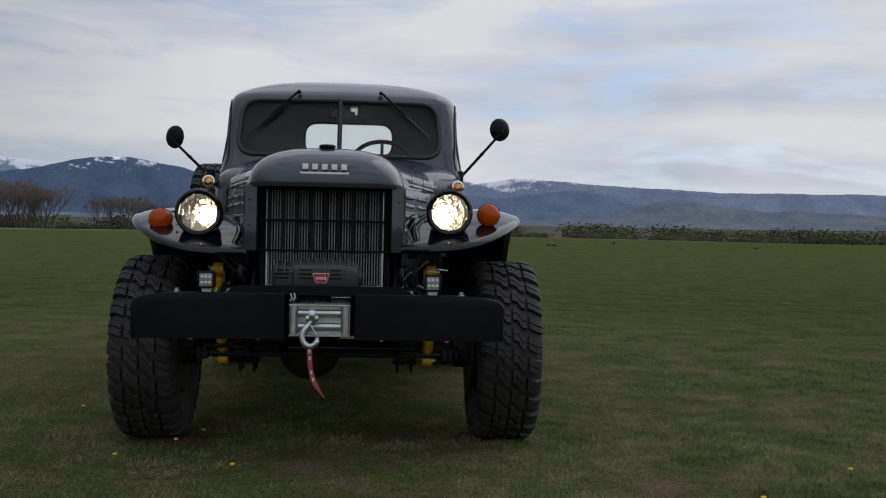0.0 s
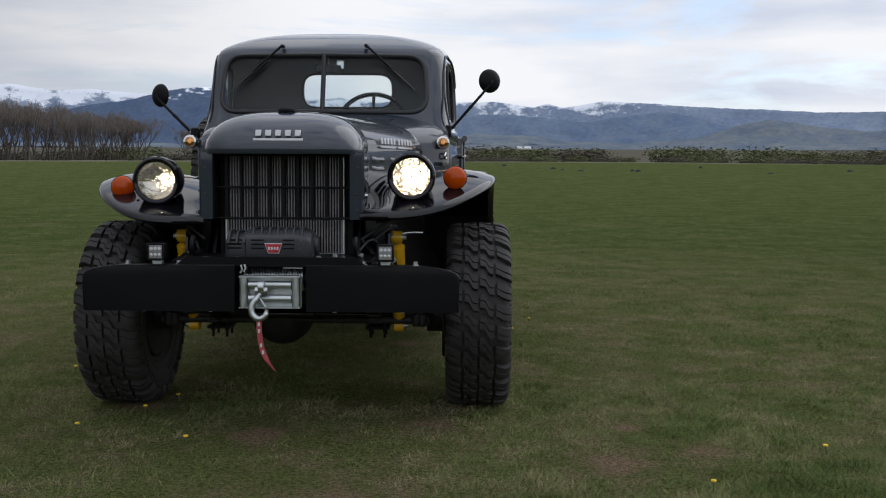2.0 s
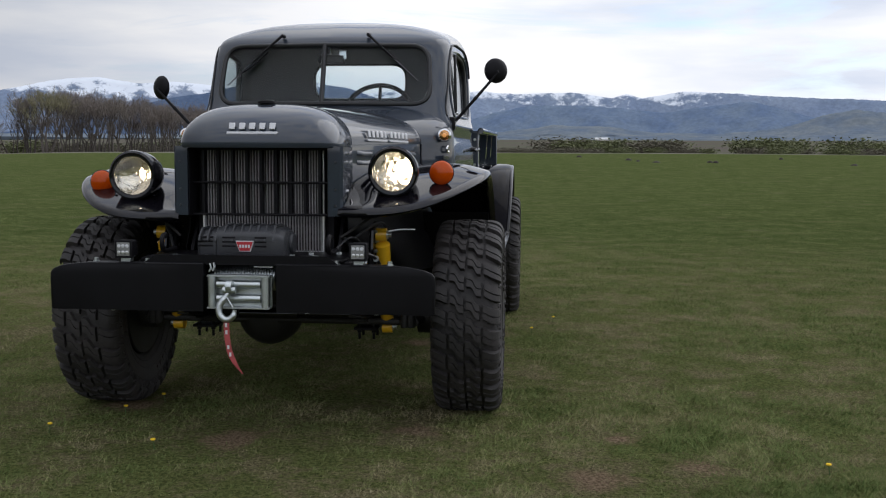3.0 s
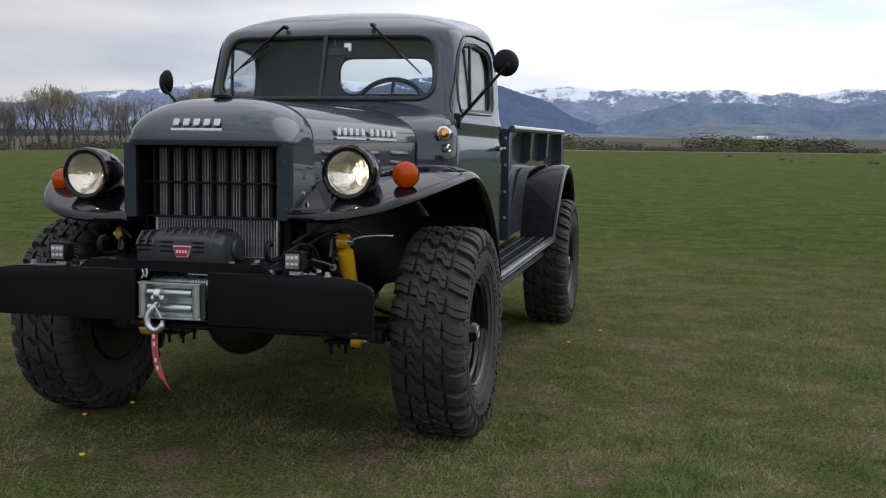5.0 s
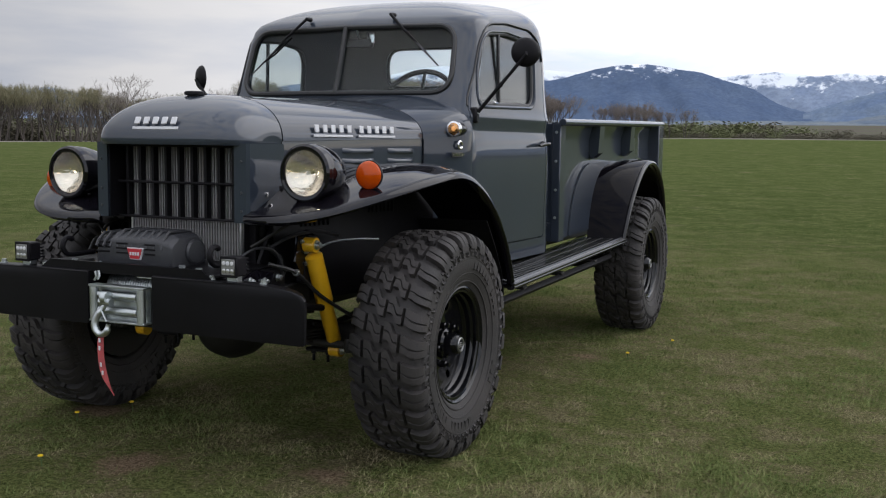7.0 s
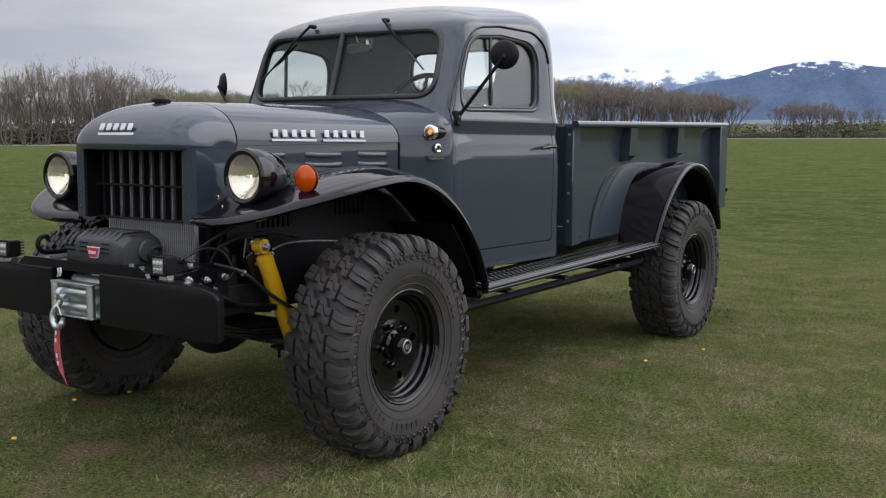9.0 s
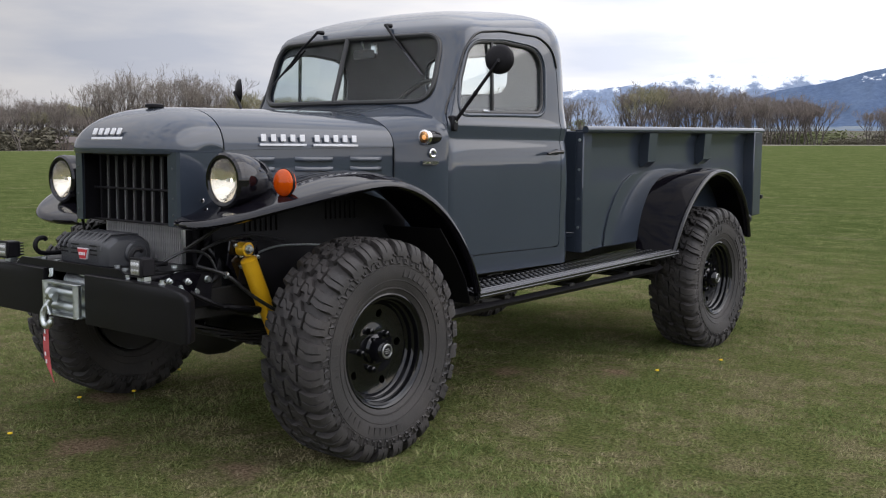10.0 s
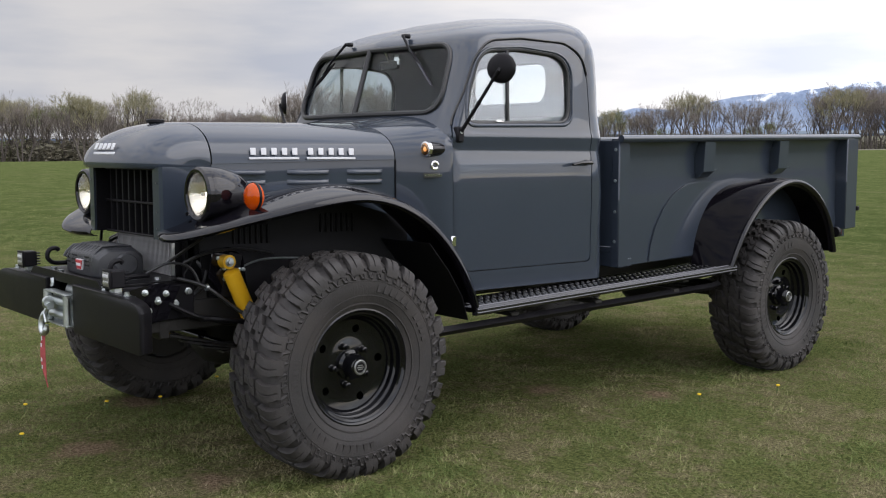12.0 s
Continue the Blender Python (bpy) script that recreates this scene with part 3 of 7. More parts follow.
# ---- trees and bushes ----
BARK = material("grey_brown_bark", (0.080, 0.068, 0.058), 0.9, vary=0.3, scale=2)
TWIG = [material("bare_brown_twigs", (0.165, 0.142, 0.122), 0.95, vary=0.35, scale=0.6),
        material("budding_olive_twigs", (0.205, 0.190, 0.112), 0.95, vary=0.35, scale=0.6),
        material("reddish_brown_twigs", (0.178, 0.150, 0.132), 0.95, vary=0.3, scale=0.6)]
LEAFY = material("fresh_green_foliage", (0.118, 0.130, 0.055), 0.9, vary=0.2, scale=0.2)
SHRUB = material("brown_green_shrubs", (0.112, 0.102, 0.070), 0.95, vary=0.25, scale=0.15)


def make_tree(seed, height, spread, twig_mat, stems, label, dense, rise=0.18):
    """Forking stems that fan out into limbs, boughs and fine twigs."""
    rnd = random.Random(seed)
    wood, fuzz_v, fuzz_f = Geo(), [], []

    def twig(o, d, ln, half):
        side = d.cross(Vector((rnd.gauss(0, 1), rnd.gauss(0, 1), rnd.gauss(0, 1)))).normalized() * half
        k = len(fuzz_v)
        fuzz_v.extend((o - side, o + side, o + d * ln))
        fuzz_f.append((k, k + 1, k + 2))

    def limb(p, d, length, r, depth):
        mid = p + (d + Vector((rnd.gauss(0, 0.10), rnd.gauss(0, 0.10), 0.04))).normalized() * length * 0.5
        end = mid + (d + Vector((rnd.gauss(0, 0.14), rnd.gauss(0, 0.14), rise * 0.6))).normalized() * length * 0.5
        if depth < 4:
            wood.tube([p, mid, end], [r, r * 0.84, r * 0.68], n=5 if depth < 2 else 3, cap=False)
        else:
            twig(p, (end - p).normalized(), length * 1.15, max(0.016, r * 0.9))
        way = (end - mid).normalized()
        if depth >= 3:
            for _ in range(dense):
                o = p.lerp(end, rnd.uniform(0.25, 1.0))
                t = (way * 0.9 + Vector((rnd.gauss(0, 0.5), rnd.gauss(0, 0.5), rnd.gauss(0.25, 0.35)))).normalized()
                twig(o, t, rnd.uniform(0.35, 0.95) * height / 12, rnd.uniform(0.010, 0.022))
        if depth == 5:
            return
        forks = rnd.choice((2, 3, 3)) if depth < 4 else 2
        turn = rnd.uniform(0, 6.3)
        for k in range(forks):
            a = turn + 6.283 * k / forks + rnd.uniform(-0.5, 0.5)
            out = Vector((math.cos(a), math.sin(a), 0))
            out = (out - way * out.dot(way))
            nd = (way + out * rnd.uniform(0.25, 0.62) * spread * 1.5 + Vector((0, 0, rise))).normalized()
            limb(p.lerp(end, rnd.uniform(0.72, 1.0)) if k else end, nd, length * rnd.uniform(0.66, 0.86), r * 0.62 * rnd.uniform(0.85, 1.1), depth + 1)

    for k in range(stems):
        a = 6.283 * k / stems + rnd.uniform(-0.6, 0.6)
        lean = 0.0 if stems == 1 else rnd.uniform(0.10, 0.34) * spread * 1.6
        limb(Vector((math.cos(a) * 0.45 * (stems - 1) ** 0.5, math.sin(a) * 0.45 * (stems - 1) ** 0.5, -0.25)), Vector((math.cos(a) * lean, math.sin(a) * lean, 1)).normalized(),
             height * 0.27 * rnd.uniform(0.85, 1.15), height * 0.0150 * rnd.uniform(0.75, 1.1), 0)
    tall = sorted(q[2] for q in fuzz_v)[int(len(fuzz_v) * 0.992)]
    fit = Matrix.Scale(height / tall, 4)
    root = thing("tree", label, "tree", "trees along the field edge")
    part("trunk", wood.moved(fit), BARK, root, angle=60)
    part("crown", Geo().add(fuzz_v, fuzz_f).moved(fit), twig_mat, root, angle=180)
    return root


def make_bush(seed, mat, label):
    rnd = random.Random(seed)
    v, f = [], []
    for c in range(9):
        base = Vector((rnd.uniform(-1.2, 1.2), rnd.uniform(-0.7, 0.7), 0))
        top = base * 1.3 + Vector((0, 0, rnd.uniform(0.9, 1.9)))
        for _ in range(150):
            o = base.lerp(top, rnd.uniform(0.1, 1.0)) + Vector((rnd.gauss(0, 0.38), rnd.gauss(0, 0.38), rnd.gauss(0, 0.22)))
            o.z = max(0.05, o.z)
            a, b = (Vector((rnd.gauss(0, 1), rnd.gauss(0, 1), rnd.gauss(0, 1))).normalized() * rnd.uniform(0.11, 0.27) for _ in range(2))
            k = len(v)
            v.extend((o, o + a, o + b))
            f.append((k, k + 1, k + 2))
    return tagged(part("bush", Geo().add(v, f), mat, angle=180), label, "bush", "bushes along the field edge")


def put_at(az, d):
    a = radians(az)
    x, y = 2.5 + d * math.sin(a), -4 + d * math.cos(a)
    return x, y, land(x, y) - 0.1


def plant():
    rnd = random.Random(11)
    kinds = [make_tree(21, 12, 0.50, TWIG[0], 3, "bare brown cottonwood tree at the field edge", 6),
             make_tree(22, 12, 0.58, TWIG[1], 3, "cottonwood tree with first olive-green buds", 8),
             make_tree(23, 12, 0.60, TWIG[2], 4, "dense reddish-brown leafless tree", 9),
             make_tree(24, 12, 0.80, TWIG[0], 2, "spreading bare tree with dark limbs", 6, 0.08),
             make_tree(25, 12, 0.62, LEAFY, 3, "tree in fresh pale green leaf", 9)]
    used = set()
    # azimuth range, count, height by elevation, distance, kinds
    rows = [(-88, -62, 40, 1.9, 236, (0, 1, 1, 2)), (-62, -45, 26, 2.1, 232, (0, 2, 0, 1)), (-88, -74, 18, 2.3, 210, (0, 1, 0, 1)), (-74, -68, 9, 2.7, 200, (1, 1, 0, 4)), (-68.5, -64, 6, 2.9, 200, (1, 0, 0)),
            (-64, -60, 3, 2.6, 195, (3, 3)), (-66, -57.5, 16, 1.6, 225, (0, 1, 2)),
            (-57.4, -54.8, 4, 3.45, 185, (0, 3, 0)), (-54.2, -50.2, 7, 3.55, 185, (0, 0, 3)), (-60, -47, 18, 1.9, 235, (0, 1, 2)),
            (-50.3, -44, 10, 2.5, 200, (0, 1, 0, 1)), (-44, -42, 4, 2.4, 195, (1, 0)), (-42.6, -41.2, 2, 2.95, 190, (3,)),
            (-41, -38.6, 4, 2.3, 190, (1, 0, 4)), (-38.2, -35.4, 4, 2.45, 200, (0, 3, 0)), (-35.0, -33.4, 3, 2.95, 192, (1, 1, 0)), (-46, -37, 12, 1.8, 235, (0, 1, 2)), (-37, -30, 6, 1.5, 235, (0, 1, 4)),
            (-32.2, -29.8, 4, 2.7, 195, (0, 3, 0)), (-28.9, -27.6, 2, 2.6, 195, (3, 1)), (-28, -24, 6, 3.15, 190, (3, 1, 2)), (-26, -21.5, 7, 3.1, 190, (2, 2, 2, 0)),
            (-22, -17.8, 11, 2.6, 198, (2, 2, 0)), (-29, -18, 8, 2.0, 215, (2, 0)),
            (-15.6, -12.4, 6, 2.05, 215, (2, 2, 0)), (-12.2, -10.9, 2, 2.0, 215, (3, 0))]
    for a0, a1, count, el, d, ks in rows:
        for i in range(count):
            az = a0 + (a1 - a0) * (i + rnd.uniform(0.15, 0.85)) / count
            dd = d * rnd.uniform(0.93, 1.12)
            k = rnd.choice(ks)
            x, y, z = put_at(az, dd)
            h = (1.25 + dd * math.tan(radians(el)) - z) * rnd.uniform(0.94, 1.16)
            m = pose(x, y, z, 0, 0, rnd.uniform(0, 360)) @ Matrix.Diagonal((h / 12 * rnd.uniform(0.95, 1.25),) * 2 + (h / 12, 1))
            if k not in used:
                used.add(k)
                kinds[k].matrix_world = m
            else:
                o = copy_thing(kinds[k], m)
                o.matrix_world = m
    bushes = [make_bush(31, SHRUB, "low brown-green shrub at the field edge"), make_bush(32, LEAFY, "low shrub in fresh green leaf at the field edge")]
    first = set()
    belts = [(-17.5, 44, 75, 212, 235, 0.55, 0.85, 0.8), (-17.5, 44, 66, 240, 275, 1.2, 2.1, 0.35), (-86, -17, 18, 225, 262, 0.6, 1.0, 0.7), (-48, -17, 34, 230, 290, 0.9, 1.5, 0.6), (-90, -62, 45, 215, 275, 1.8, 2.9, 0.80), (-62, -46, 38, 215, 275, 1.6, 2.9, 0.9), (-30, -17, 18, 215, 240, 0.9, 1.6, 0.8)]
    for a0, a1, d0, d1, low, high, share in [(a0, a1, d0, d1, low, high, share) for a0, a1, count, d0, d1, low, high, share in belts for _ in range(count)]:
        az, d = rnd.uniform(a0, a1), rnd.uniform(d0, d1)
        k = 0 if rnd.random() < share else 1
        x, y, z = put_at(az, d)
        s = rnd.uniform(low, high)
        m = pose(x, y, z, 0, 0, -az + rnd.uniform(-30, 30)) @ Matrix.Diagonal((s * 2.1, s * 1.5, s, 1))
        if k not in first:
            first.add(k)
            bushes[k].matrix_world = m
        else:
            o = copy_thing(bushes[k], m)
            o.matrix_world = m



def build_shed(az, d, size, wall_color, roof_color, turn, label, up=0.0):
    """A small gabled outbuilding: four walls and two roof slopes."""
    x, y, z = put_at(az, d)
    l, w, h, ridge_h = size
    root = thing("shed", label, "shed", at=(x, y, z + up))
    root.rotation_euler = (0, 0, radians(turn - az))
    wall = material("shed_boards", wall_color, 0.8, vary=0.15, scale=0.7)
    roof = material("shed_roofing", roof_color, 0.6, vary=0.2, scale=0.5)
    part("wall", Geo().prism([(-w / 2, -0.5), (w / 2, -0.5), (w / 2, h), (0, ridge_h), (-w / 2, h)], "x", -l / 2, l / 2), wall, root)
    for s in (1, -1):
        over = 0.06 * w
        slope = Geo().prism([(s * 0.0, ridge_h + 0.02), (s * (w / 2 + over), h - over * (ridge_h - h) / (w / 2) + 0.02), (s * (w / 2 + over), h - over * (ridge_h - h) / (w / 2) + 0.12), (0, ridge_h + 0.14)], "x", -l / 2 - over, l / 2 + over)
        part("roof_slope", slope, roof, root)
    part("door", Geo().box((l * 0.2, -w / 2 - 0.03, h * 0.4), (l * 0.16, 0.05, h * 0.8), 0.01), roof, root)


plant()
build_shed(3.7, 2950, (40, 12, 4.5, 7.5), (0.75, 0.75, 0.74), (0.70, 0.71, 0.72), 10, "long white barn far out on the plain")
build_shed(-39.0, 262, (3.2, 2.4, 1.7, 2.5), (0.62, 0.61, 0.58), (0.45, 0.44, 0.43), 25, "small pale shed under the bare trees")
build_shed(-58.7, 225, (4.4, 3.2, 1.7, 2.8), (0.20, 0.16, 0.13), (0.17, 0.14, 0.13), -15, "low brown shed behind the bare trees")


# ---- pickup truck: +x is its driver's side, +y its tail, front axle at y = 0 ----
truck = thing("pickup_truck", "vintage grey-blue pickup truck with black fenders parked on grass, headlamps lit", "truck")


def sides(fn):
    for s in (1, -1):
        fn(s)


def mirror(geo, s):
    return geo.warp(lambda x, y, z: (s * x, y, z))


def sup(t, n):
    return math.copysign(abs(t) ** (2.0 / n), t)


def hood_half_width(y):
    return 0.374 + (0.600 - 0.374) * (y + 0.30) / 0.82


def hood_section(y, n=28, drop=0.0):
    w, zs, zt = hood_half_width(y) - 0.002, 1.268 + 0.018 * (y + 0.3) / 0.82, 1.453 + 0.012 * (y + 0.3) / 0.82
    pts = []
    for k in range(n + 1):
        a = -math.pi / 2 + math.pi * k / n
        pts.append((w * sup(math.sin(a), 2.9), y, zs + (zt - zs) * sup(math.cos(a), 2.25) - drop))
    return pts


def build_hood():
    rows = [hood_section(y) for y in (-0.296, -0.28, -0.1, 0.1, 0.3, 0.505, 0.516)]
    part("hood", Geo().sheet(rows, 0.006), PAINT, truck, "long grey-blue hood panel", 50)
    rows, base = [], hood_section(-0.302)
    n = len(base) - 1
    for i in range(15):
        p = math.pi / 2 * i / 14
        line = []
        for k, (hx, hy, hz) in enumerate(base):
            a = -math.pi / 2 + math.pi * k / n
            bx, by = 0.366 * sup(math.sin(a), 4.2), -0.302 - 0.325 * sup(math.cos(a), 4.2)
            line.append((hx + (bx - hx) * math.sin(p), hy + (by - hy) * math.sin(p), 1.262 + (hz - 1.262) * math.cos(p)))
        rows.append(line)
    rows.append([(x * 0.985, y + 0.006, 1.250) for x, y, z in rows[-1]])
    nose = part("hood_nose", Geo().sheet(rows, 0.006), PAINT, truck, "rounded nose panel over the grille", 50)
    cap = Geo().lathe([(0.0, 0.0), (0.036, 0.0), (0.036, 0.010), (0.028, 0.013), (0.028, 0.018), (0.040, 0.021), (0.040, 0.031), (0.034, 0.035), (0.0, 0.036)], (0, -0.375, 1.430), "z", 28)
    part("radiator_cap", cap, BLACK, truck, "black radiator filler cap")
    # maker's badge on the nose: plain bright blocks above a bar
    for i in range(5):
        x = -0.088 + 0.044 * i
        g = Geo()
        g.box((0, 0, 0), (0.026, 0.006, 0.030), 0.002)
        yy = -0.302 - 0.325 * (1 - (abs(x) / 0.366) ** 4.2) ** (1 / 4.2) * 0.885
        g.moved(Matrix.Translation((x, yy - 0.021, 1.342)) @ Matrix.Rotation(radians(-24), 4, "X"))
        part("badge_block", g, WHITE, nose)
    part("badge_bar", Geo().box((0, 0, 0), (0.222, 0.006, 0.012), 0.002, Matrix.Rotation(radians(-20), 4, "X")).moved(Matrix.Translation((0, -0.614, 1.313))), WHITE, nose, "bright badge bar")


def build_hood_side(s):
    g = Geo()
    ys = [-0.298, -0.1, 0.1, 0.3, 0.5175]
    g.sheet([[(hood_half_width(y) - 0.006, y, z) for y in ys] for z in (0.98, 1.05, 1.12, 1.19, 1.25)] + [[(hood_half_width(y) - 0.007, y, 1.267 + 0.018 * (y + 0.3) / 0.82) for y in ys]], 0.006)
    side = part("hood_side", mirror(g, s), PAINT, truck, "hood side panel with pressed louvres")
    for yc, ln in ((-0.155, 0.165), (0.115, 0.185), (0.375, 0.165)):
        for zc in (1.232, 1.188):
            l = Geo()
            rows = []
            for k in range(7):
                a = math.pi * k / 6
                line = []
                for j in range(9):
                    u = -1 + 2 * j / 8
                    b = math.sqrt(max(0.0, 1 - u ** 6))
                    y = yc + u * ln / 2
                    line.append((hood_half_width(y) - 0.004 + 0.013 * b * math.sin(a) ** 0.7, y, zc + 0.011 * math.cos(a) - 0.004 * math.sin(a)))
                rows.append(line)
            part("louvre", mirror(l.loft(rows, closed=False, cap=False), s), PAINT, side)
    # model name: raised blocks over two bars
    for a, b, cnt in ((-0.150, 0.075, 5), (0.100, 0.330, 5)):
        part("nameplate_bar", mirror(Geo().box((0, 0, 0), (0.006, b - a, 0.010), 0.002, Matrix.Rotation(-math.atan(0.276), 4, "Z")).moved(Matrix.Translation((hood_half_width((a + b) / 2) + 0.006, (a + b) / 2, 1.286 + 0.006))), s), WHITE, side, "bright model-name bar")
        for i in range(cnt):
            y = a + (b - a) * (i + 0.5) / cnt
            g = Geo()
            g.box((0, 0, 0), (0.006, 0.024, 0.031), 0.002)
            g.moved(Matrix.Translation((hood_half_width(y) + 0.004, y, 1.322)) @ Matrix.Rotation(-math.atan(0.276), 4, "Z") @ Matrix.Rotation(radians(-5), 4, "Y"))
            part("nameplate_block", mirror(g, s), WHITE, side)
    # hood latch bolt
    part("latch", mirror(Geo().lathe([(0.0, 0), (0.009, 0), (0.009, 0.008), (0, 0.010)], (0.374, -0.42, 1.06), "x", 12), s), CHROME, side)


def build_grille():
    for s in (1, -1):
        g = Geo().prism([(0.376, -0.296), (0.376, -0.525), (0.366, -0.537), (0.312, -0.540), (0.312, -0.40), (0.317, -0.40), (0.317, -0.530), (0.364, -0.528), (0.370, -0.520), (0.370, -0.296)], "z", 0.955, 1.258)
        shell = part("grille_shell", mirror(g, s), PAINT, truck, "painted upright shell beside the grille")
        for z in (1.0, 1.07, 1.19):
            part("screw", Geo().lathe([(0, 0), (0.006, 0), (0.004, 0.003), (0, 0.003)], (s * 0.345, -0.539, z), "y", 8, -1), EDGE, shell)
    g = Geo().prism([(-0.31, 1.255), (0.31, 1.255), (0.31, 0.78), (-0.31, 0.78)], "y", -0.40, -0.385)
    part("grille_backing", g, BLACK, truck)
    for s in (1, -1):
        part("grille_liner", Geo().box((s * 0.3085, -0.466, 1.105), (0.004, 0.130, 0.30), 0.001), BLACK, truck)
    for k in range(9):
        x = -0.262 + 0.0655 * k
        g = Geo()
        prof = [(x - 0.009, -0.468), (x - 0.006, -0.480), (x + 0.006, -0.480), (x + 0.009, -0.468), (x + 0.009, -0.455), (x - 0.009, -0.455)]
        part("grille_bar", g.prism(prof, "z", 0.955, 1.250), BLACK, truck)
    for z in (0.957, 1.098, 1.246):
        part("grille_crossbar", Geo().tube([(-0.312, -0.482, z), (0.312, -0.482, z)], 0.0055, 8), BLACK, truck)
    rad = part("radiator", Geo().box((0, -0.412, 1.02), (0.56, 0.04, 0.47), 0.004), BLACK, truck, "aluminium finned radiator core")
    fin = mesh_of("radiator_fin", Geo().box((0, 0, 0), (0.0056, 0.012, 0.455), 0.0008), FIN)
    for k in range(42):
        o = new("radiator_fin", fin)
        o.parent = rad
        o.location = (-0.262 + 0.524 * k / 41, -0.446, 1.02)
    for s in (1, -1):
        part("radiator_channel", Geo().box((s * 0.272, -0.437, 1.02), (0.011, 0.02, 0.47), 0.002), STEEL, rad, "bright side channel")
    part("radiator_channel", Geo().box((0, -0.437, 0.788), (0.555, 0.02, 0.012), 0.002), STEEL, rad)


# ---- cab ----
def fine_ring(points, count=7):
    """Split the straight runs between the rounded corners."""
    out = []
    for j, (a, b) in enumerate(zip(points, points[1:] + points[:1])):
        k = count if math.hypot(b[0] - a[0], b[1] - a[1]) > 0 and (j + 1) % 8 == 0 else 1
        out += [(a[0] + (b[0] - a[0]) * i / k, a[1] + (b[1] - a[1]) * i / k) for i in range(k)]
    return out


def cab_level(z, yf, sweep, wf, wr, yr, rf, rr, inset=0.0):
    p = [(-wf + inset, yf + sweep + inset), (0, yf + inset), (wf - inset, yf + sweep + inset), (wr - inset, yr - inset), (-wr + inset, yr - inset)]
    high = ramp(z, 1.84, 2.02)
    return [(x + 0.016, y + 0.012 * ramp(z, 1.45, 1.8) * ramp(y, 1.3, 1.75), z + 0.085 * (y - 1.72) * high) for x, y in fine_ring(rounded(p, [rf, 0.15, rf, rr, rr], 7))]


CAB = [  # z, front, sweep, half width front, half width rear, back, front radius, rear radius
    (0.66, 0.69, 0.045, 0.7135, 0.7775, 1.795, 0.06, 0.13), (0.72, 0.685, 0.045, 0.7145, 0.7785, 1.8, 0.06, 0.13), (0.9, 0.674, 0.0492, 0.7155, 0.7795, 1.803, 0.07, 0.145),
    (1.02, 0.67, 0.0520, 0.7185, 0.7825, 1.803, 0.07, 0.145), (1.12, 0.666, 0.0544, 0.719, 0.783, 1.803, 0.07, 0.145), (1.2, 0.662, 0.0563, 0.7185, 0.7825, 1.803, 0.08, 0.155),
    (1.26, 0.659, 0.0577, 0.7155, 0.7795, 1.803, 0.08, 0.155), (1.3, 0.658, 0.0586, 0.71, 0.774, 1.803, 0.08, 0.155), (1.322, 0.657, 0.0592, 0.7045, 0.7685, 1.803, 0.08, 0.155),
    (1.332, 0.657, 0.0594, 0.704, 0.768, 1.803, 0.09, 0.155), (1.352, 0.657, 0.0599, 0.707, 0.771, 1.803, 0.09, 0.155), (1.388, 0.658, 0.0607, 0.713, 0.777, 1.803, 0.1, 0.155),
    (1.399, 0.659, 0.0610, 0.7138, 0.7778, 1.803, 0.1, 0.155), (1.409, 0.66, 0.0612, 0.7105, 0.7745, 1.803, 0.1, 0.155), (1.44, 0.672, 0.062, 0.703, 0.767, 1.803, 0.11, 0.155),
    (1.53, 0.714, 0.066, 0.694, 0.764, 1.795, 0.12, 0.17), (1.65, 0.752, 0.07, 0.690, 0.758, 1.795, 0.13, 0.18),
    (1.78, 0.793, 0.074, 0.682, 0.750, 1.793, 0.13, 0.19), (1.85, 0.816, 0.076, 0.673, 0.743, 1.789, 0.14, 0.20),
    (1.895, 0.836, 0.078, 0.660, 0.733, 1.783, 0.15, 0.21), (1.935, 0.862, 0.08, 0.641, 0.716, 1.771, 0.16, 0.22),
    (1.968, 0.892, 0.08, 0.612, 0.690, 1.754, 0.17, 0.22), (1.995, 0.930, 0.08, 0.570, 0.650, 1.730, 0.17, 0.22),
    (2.018, 0.982, 0.075, 0.505, 0.590, 1.695, 0.17, 0.21), (2.037, 1.055, 0.065, 0.42, 0.50, 1.642, 0.16, 0.19),
    (2.052, 1.15, 0.055, 0.31, 0.385, 1.570, 0.13, 0.15), (2.062, 1.26, 0.035, 0.18, 0.25, 1.49, 0.09, 0.1), (2.066, 1.35, 0.01, 0.06, 0.08, 1.43, 0.03, 0.03)]


def cab_solid(inset=0.0):
    rows = []
    for z, yf, sw, wf, wr, yr, rf, rr in CAB:
        if inset:
            if z > 1.99:
                continue
            z = 0.70 if z < 0.7 else z
        rows.append(cab_level(z - (0.012 if inset and z > 1.9 else 0), yf, sw, wf, wr, yr, max(0.02, rf - inset), max(0.02, rr - inset), inset))
    return Geo().loft(rows)


DOOR = [(0.737, 0.752), (1.652, 0.752), (1.655, 1.40), (1.638, 1.70), (1.600, 1.812), (1.49, 1.868), (1.20, 1.874), (0.985, 1.850), (0.905, 1.760), (0.838, 1.60), (0.740, 1.42)]
DOOR_R = [0.03, 0.03, 0.25, 0.25, 0.16, 0.16, 0.4, 0.2, 0.25, 0.35, 0.3]
SIDE_WIN = [(0.835, 1.455), (1.510, 1.468), (1.522, 1.806), (1.20, 1.826), (0.945, 1.806), (0.868, 1.62)]
SIDE_R = [0.05, 0.08, 0.14, 0.4, 0.14, 0.3]


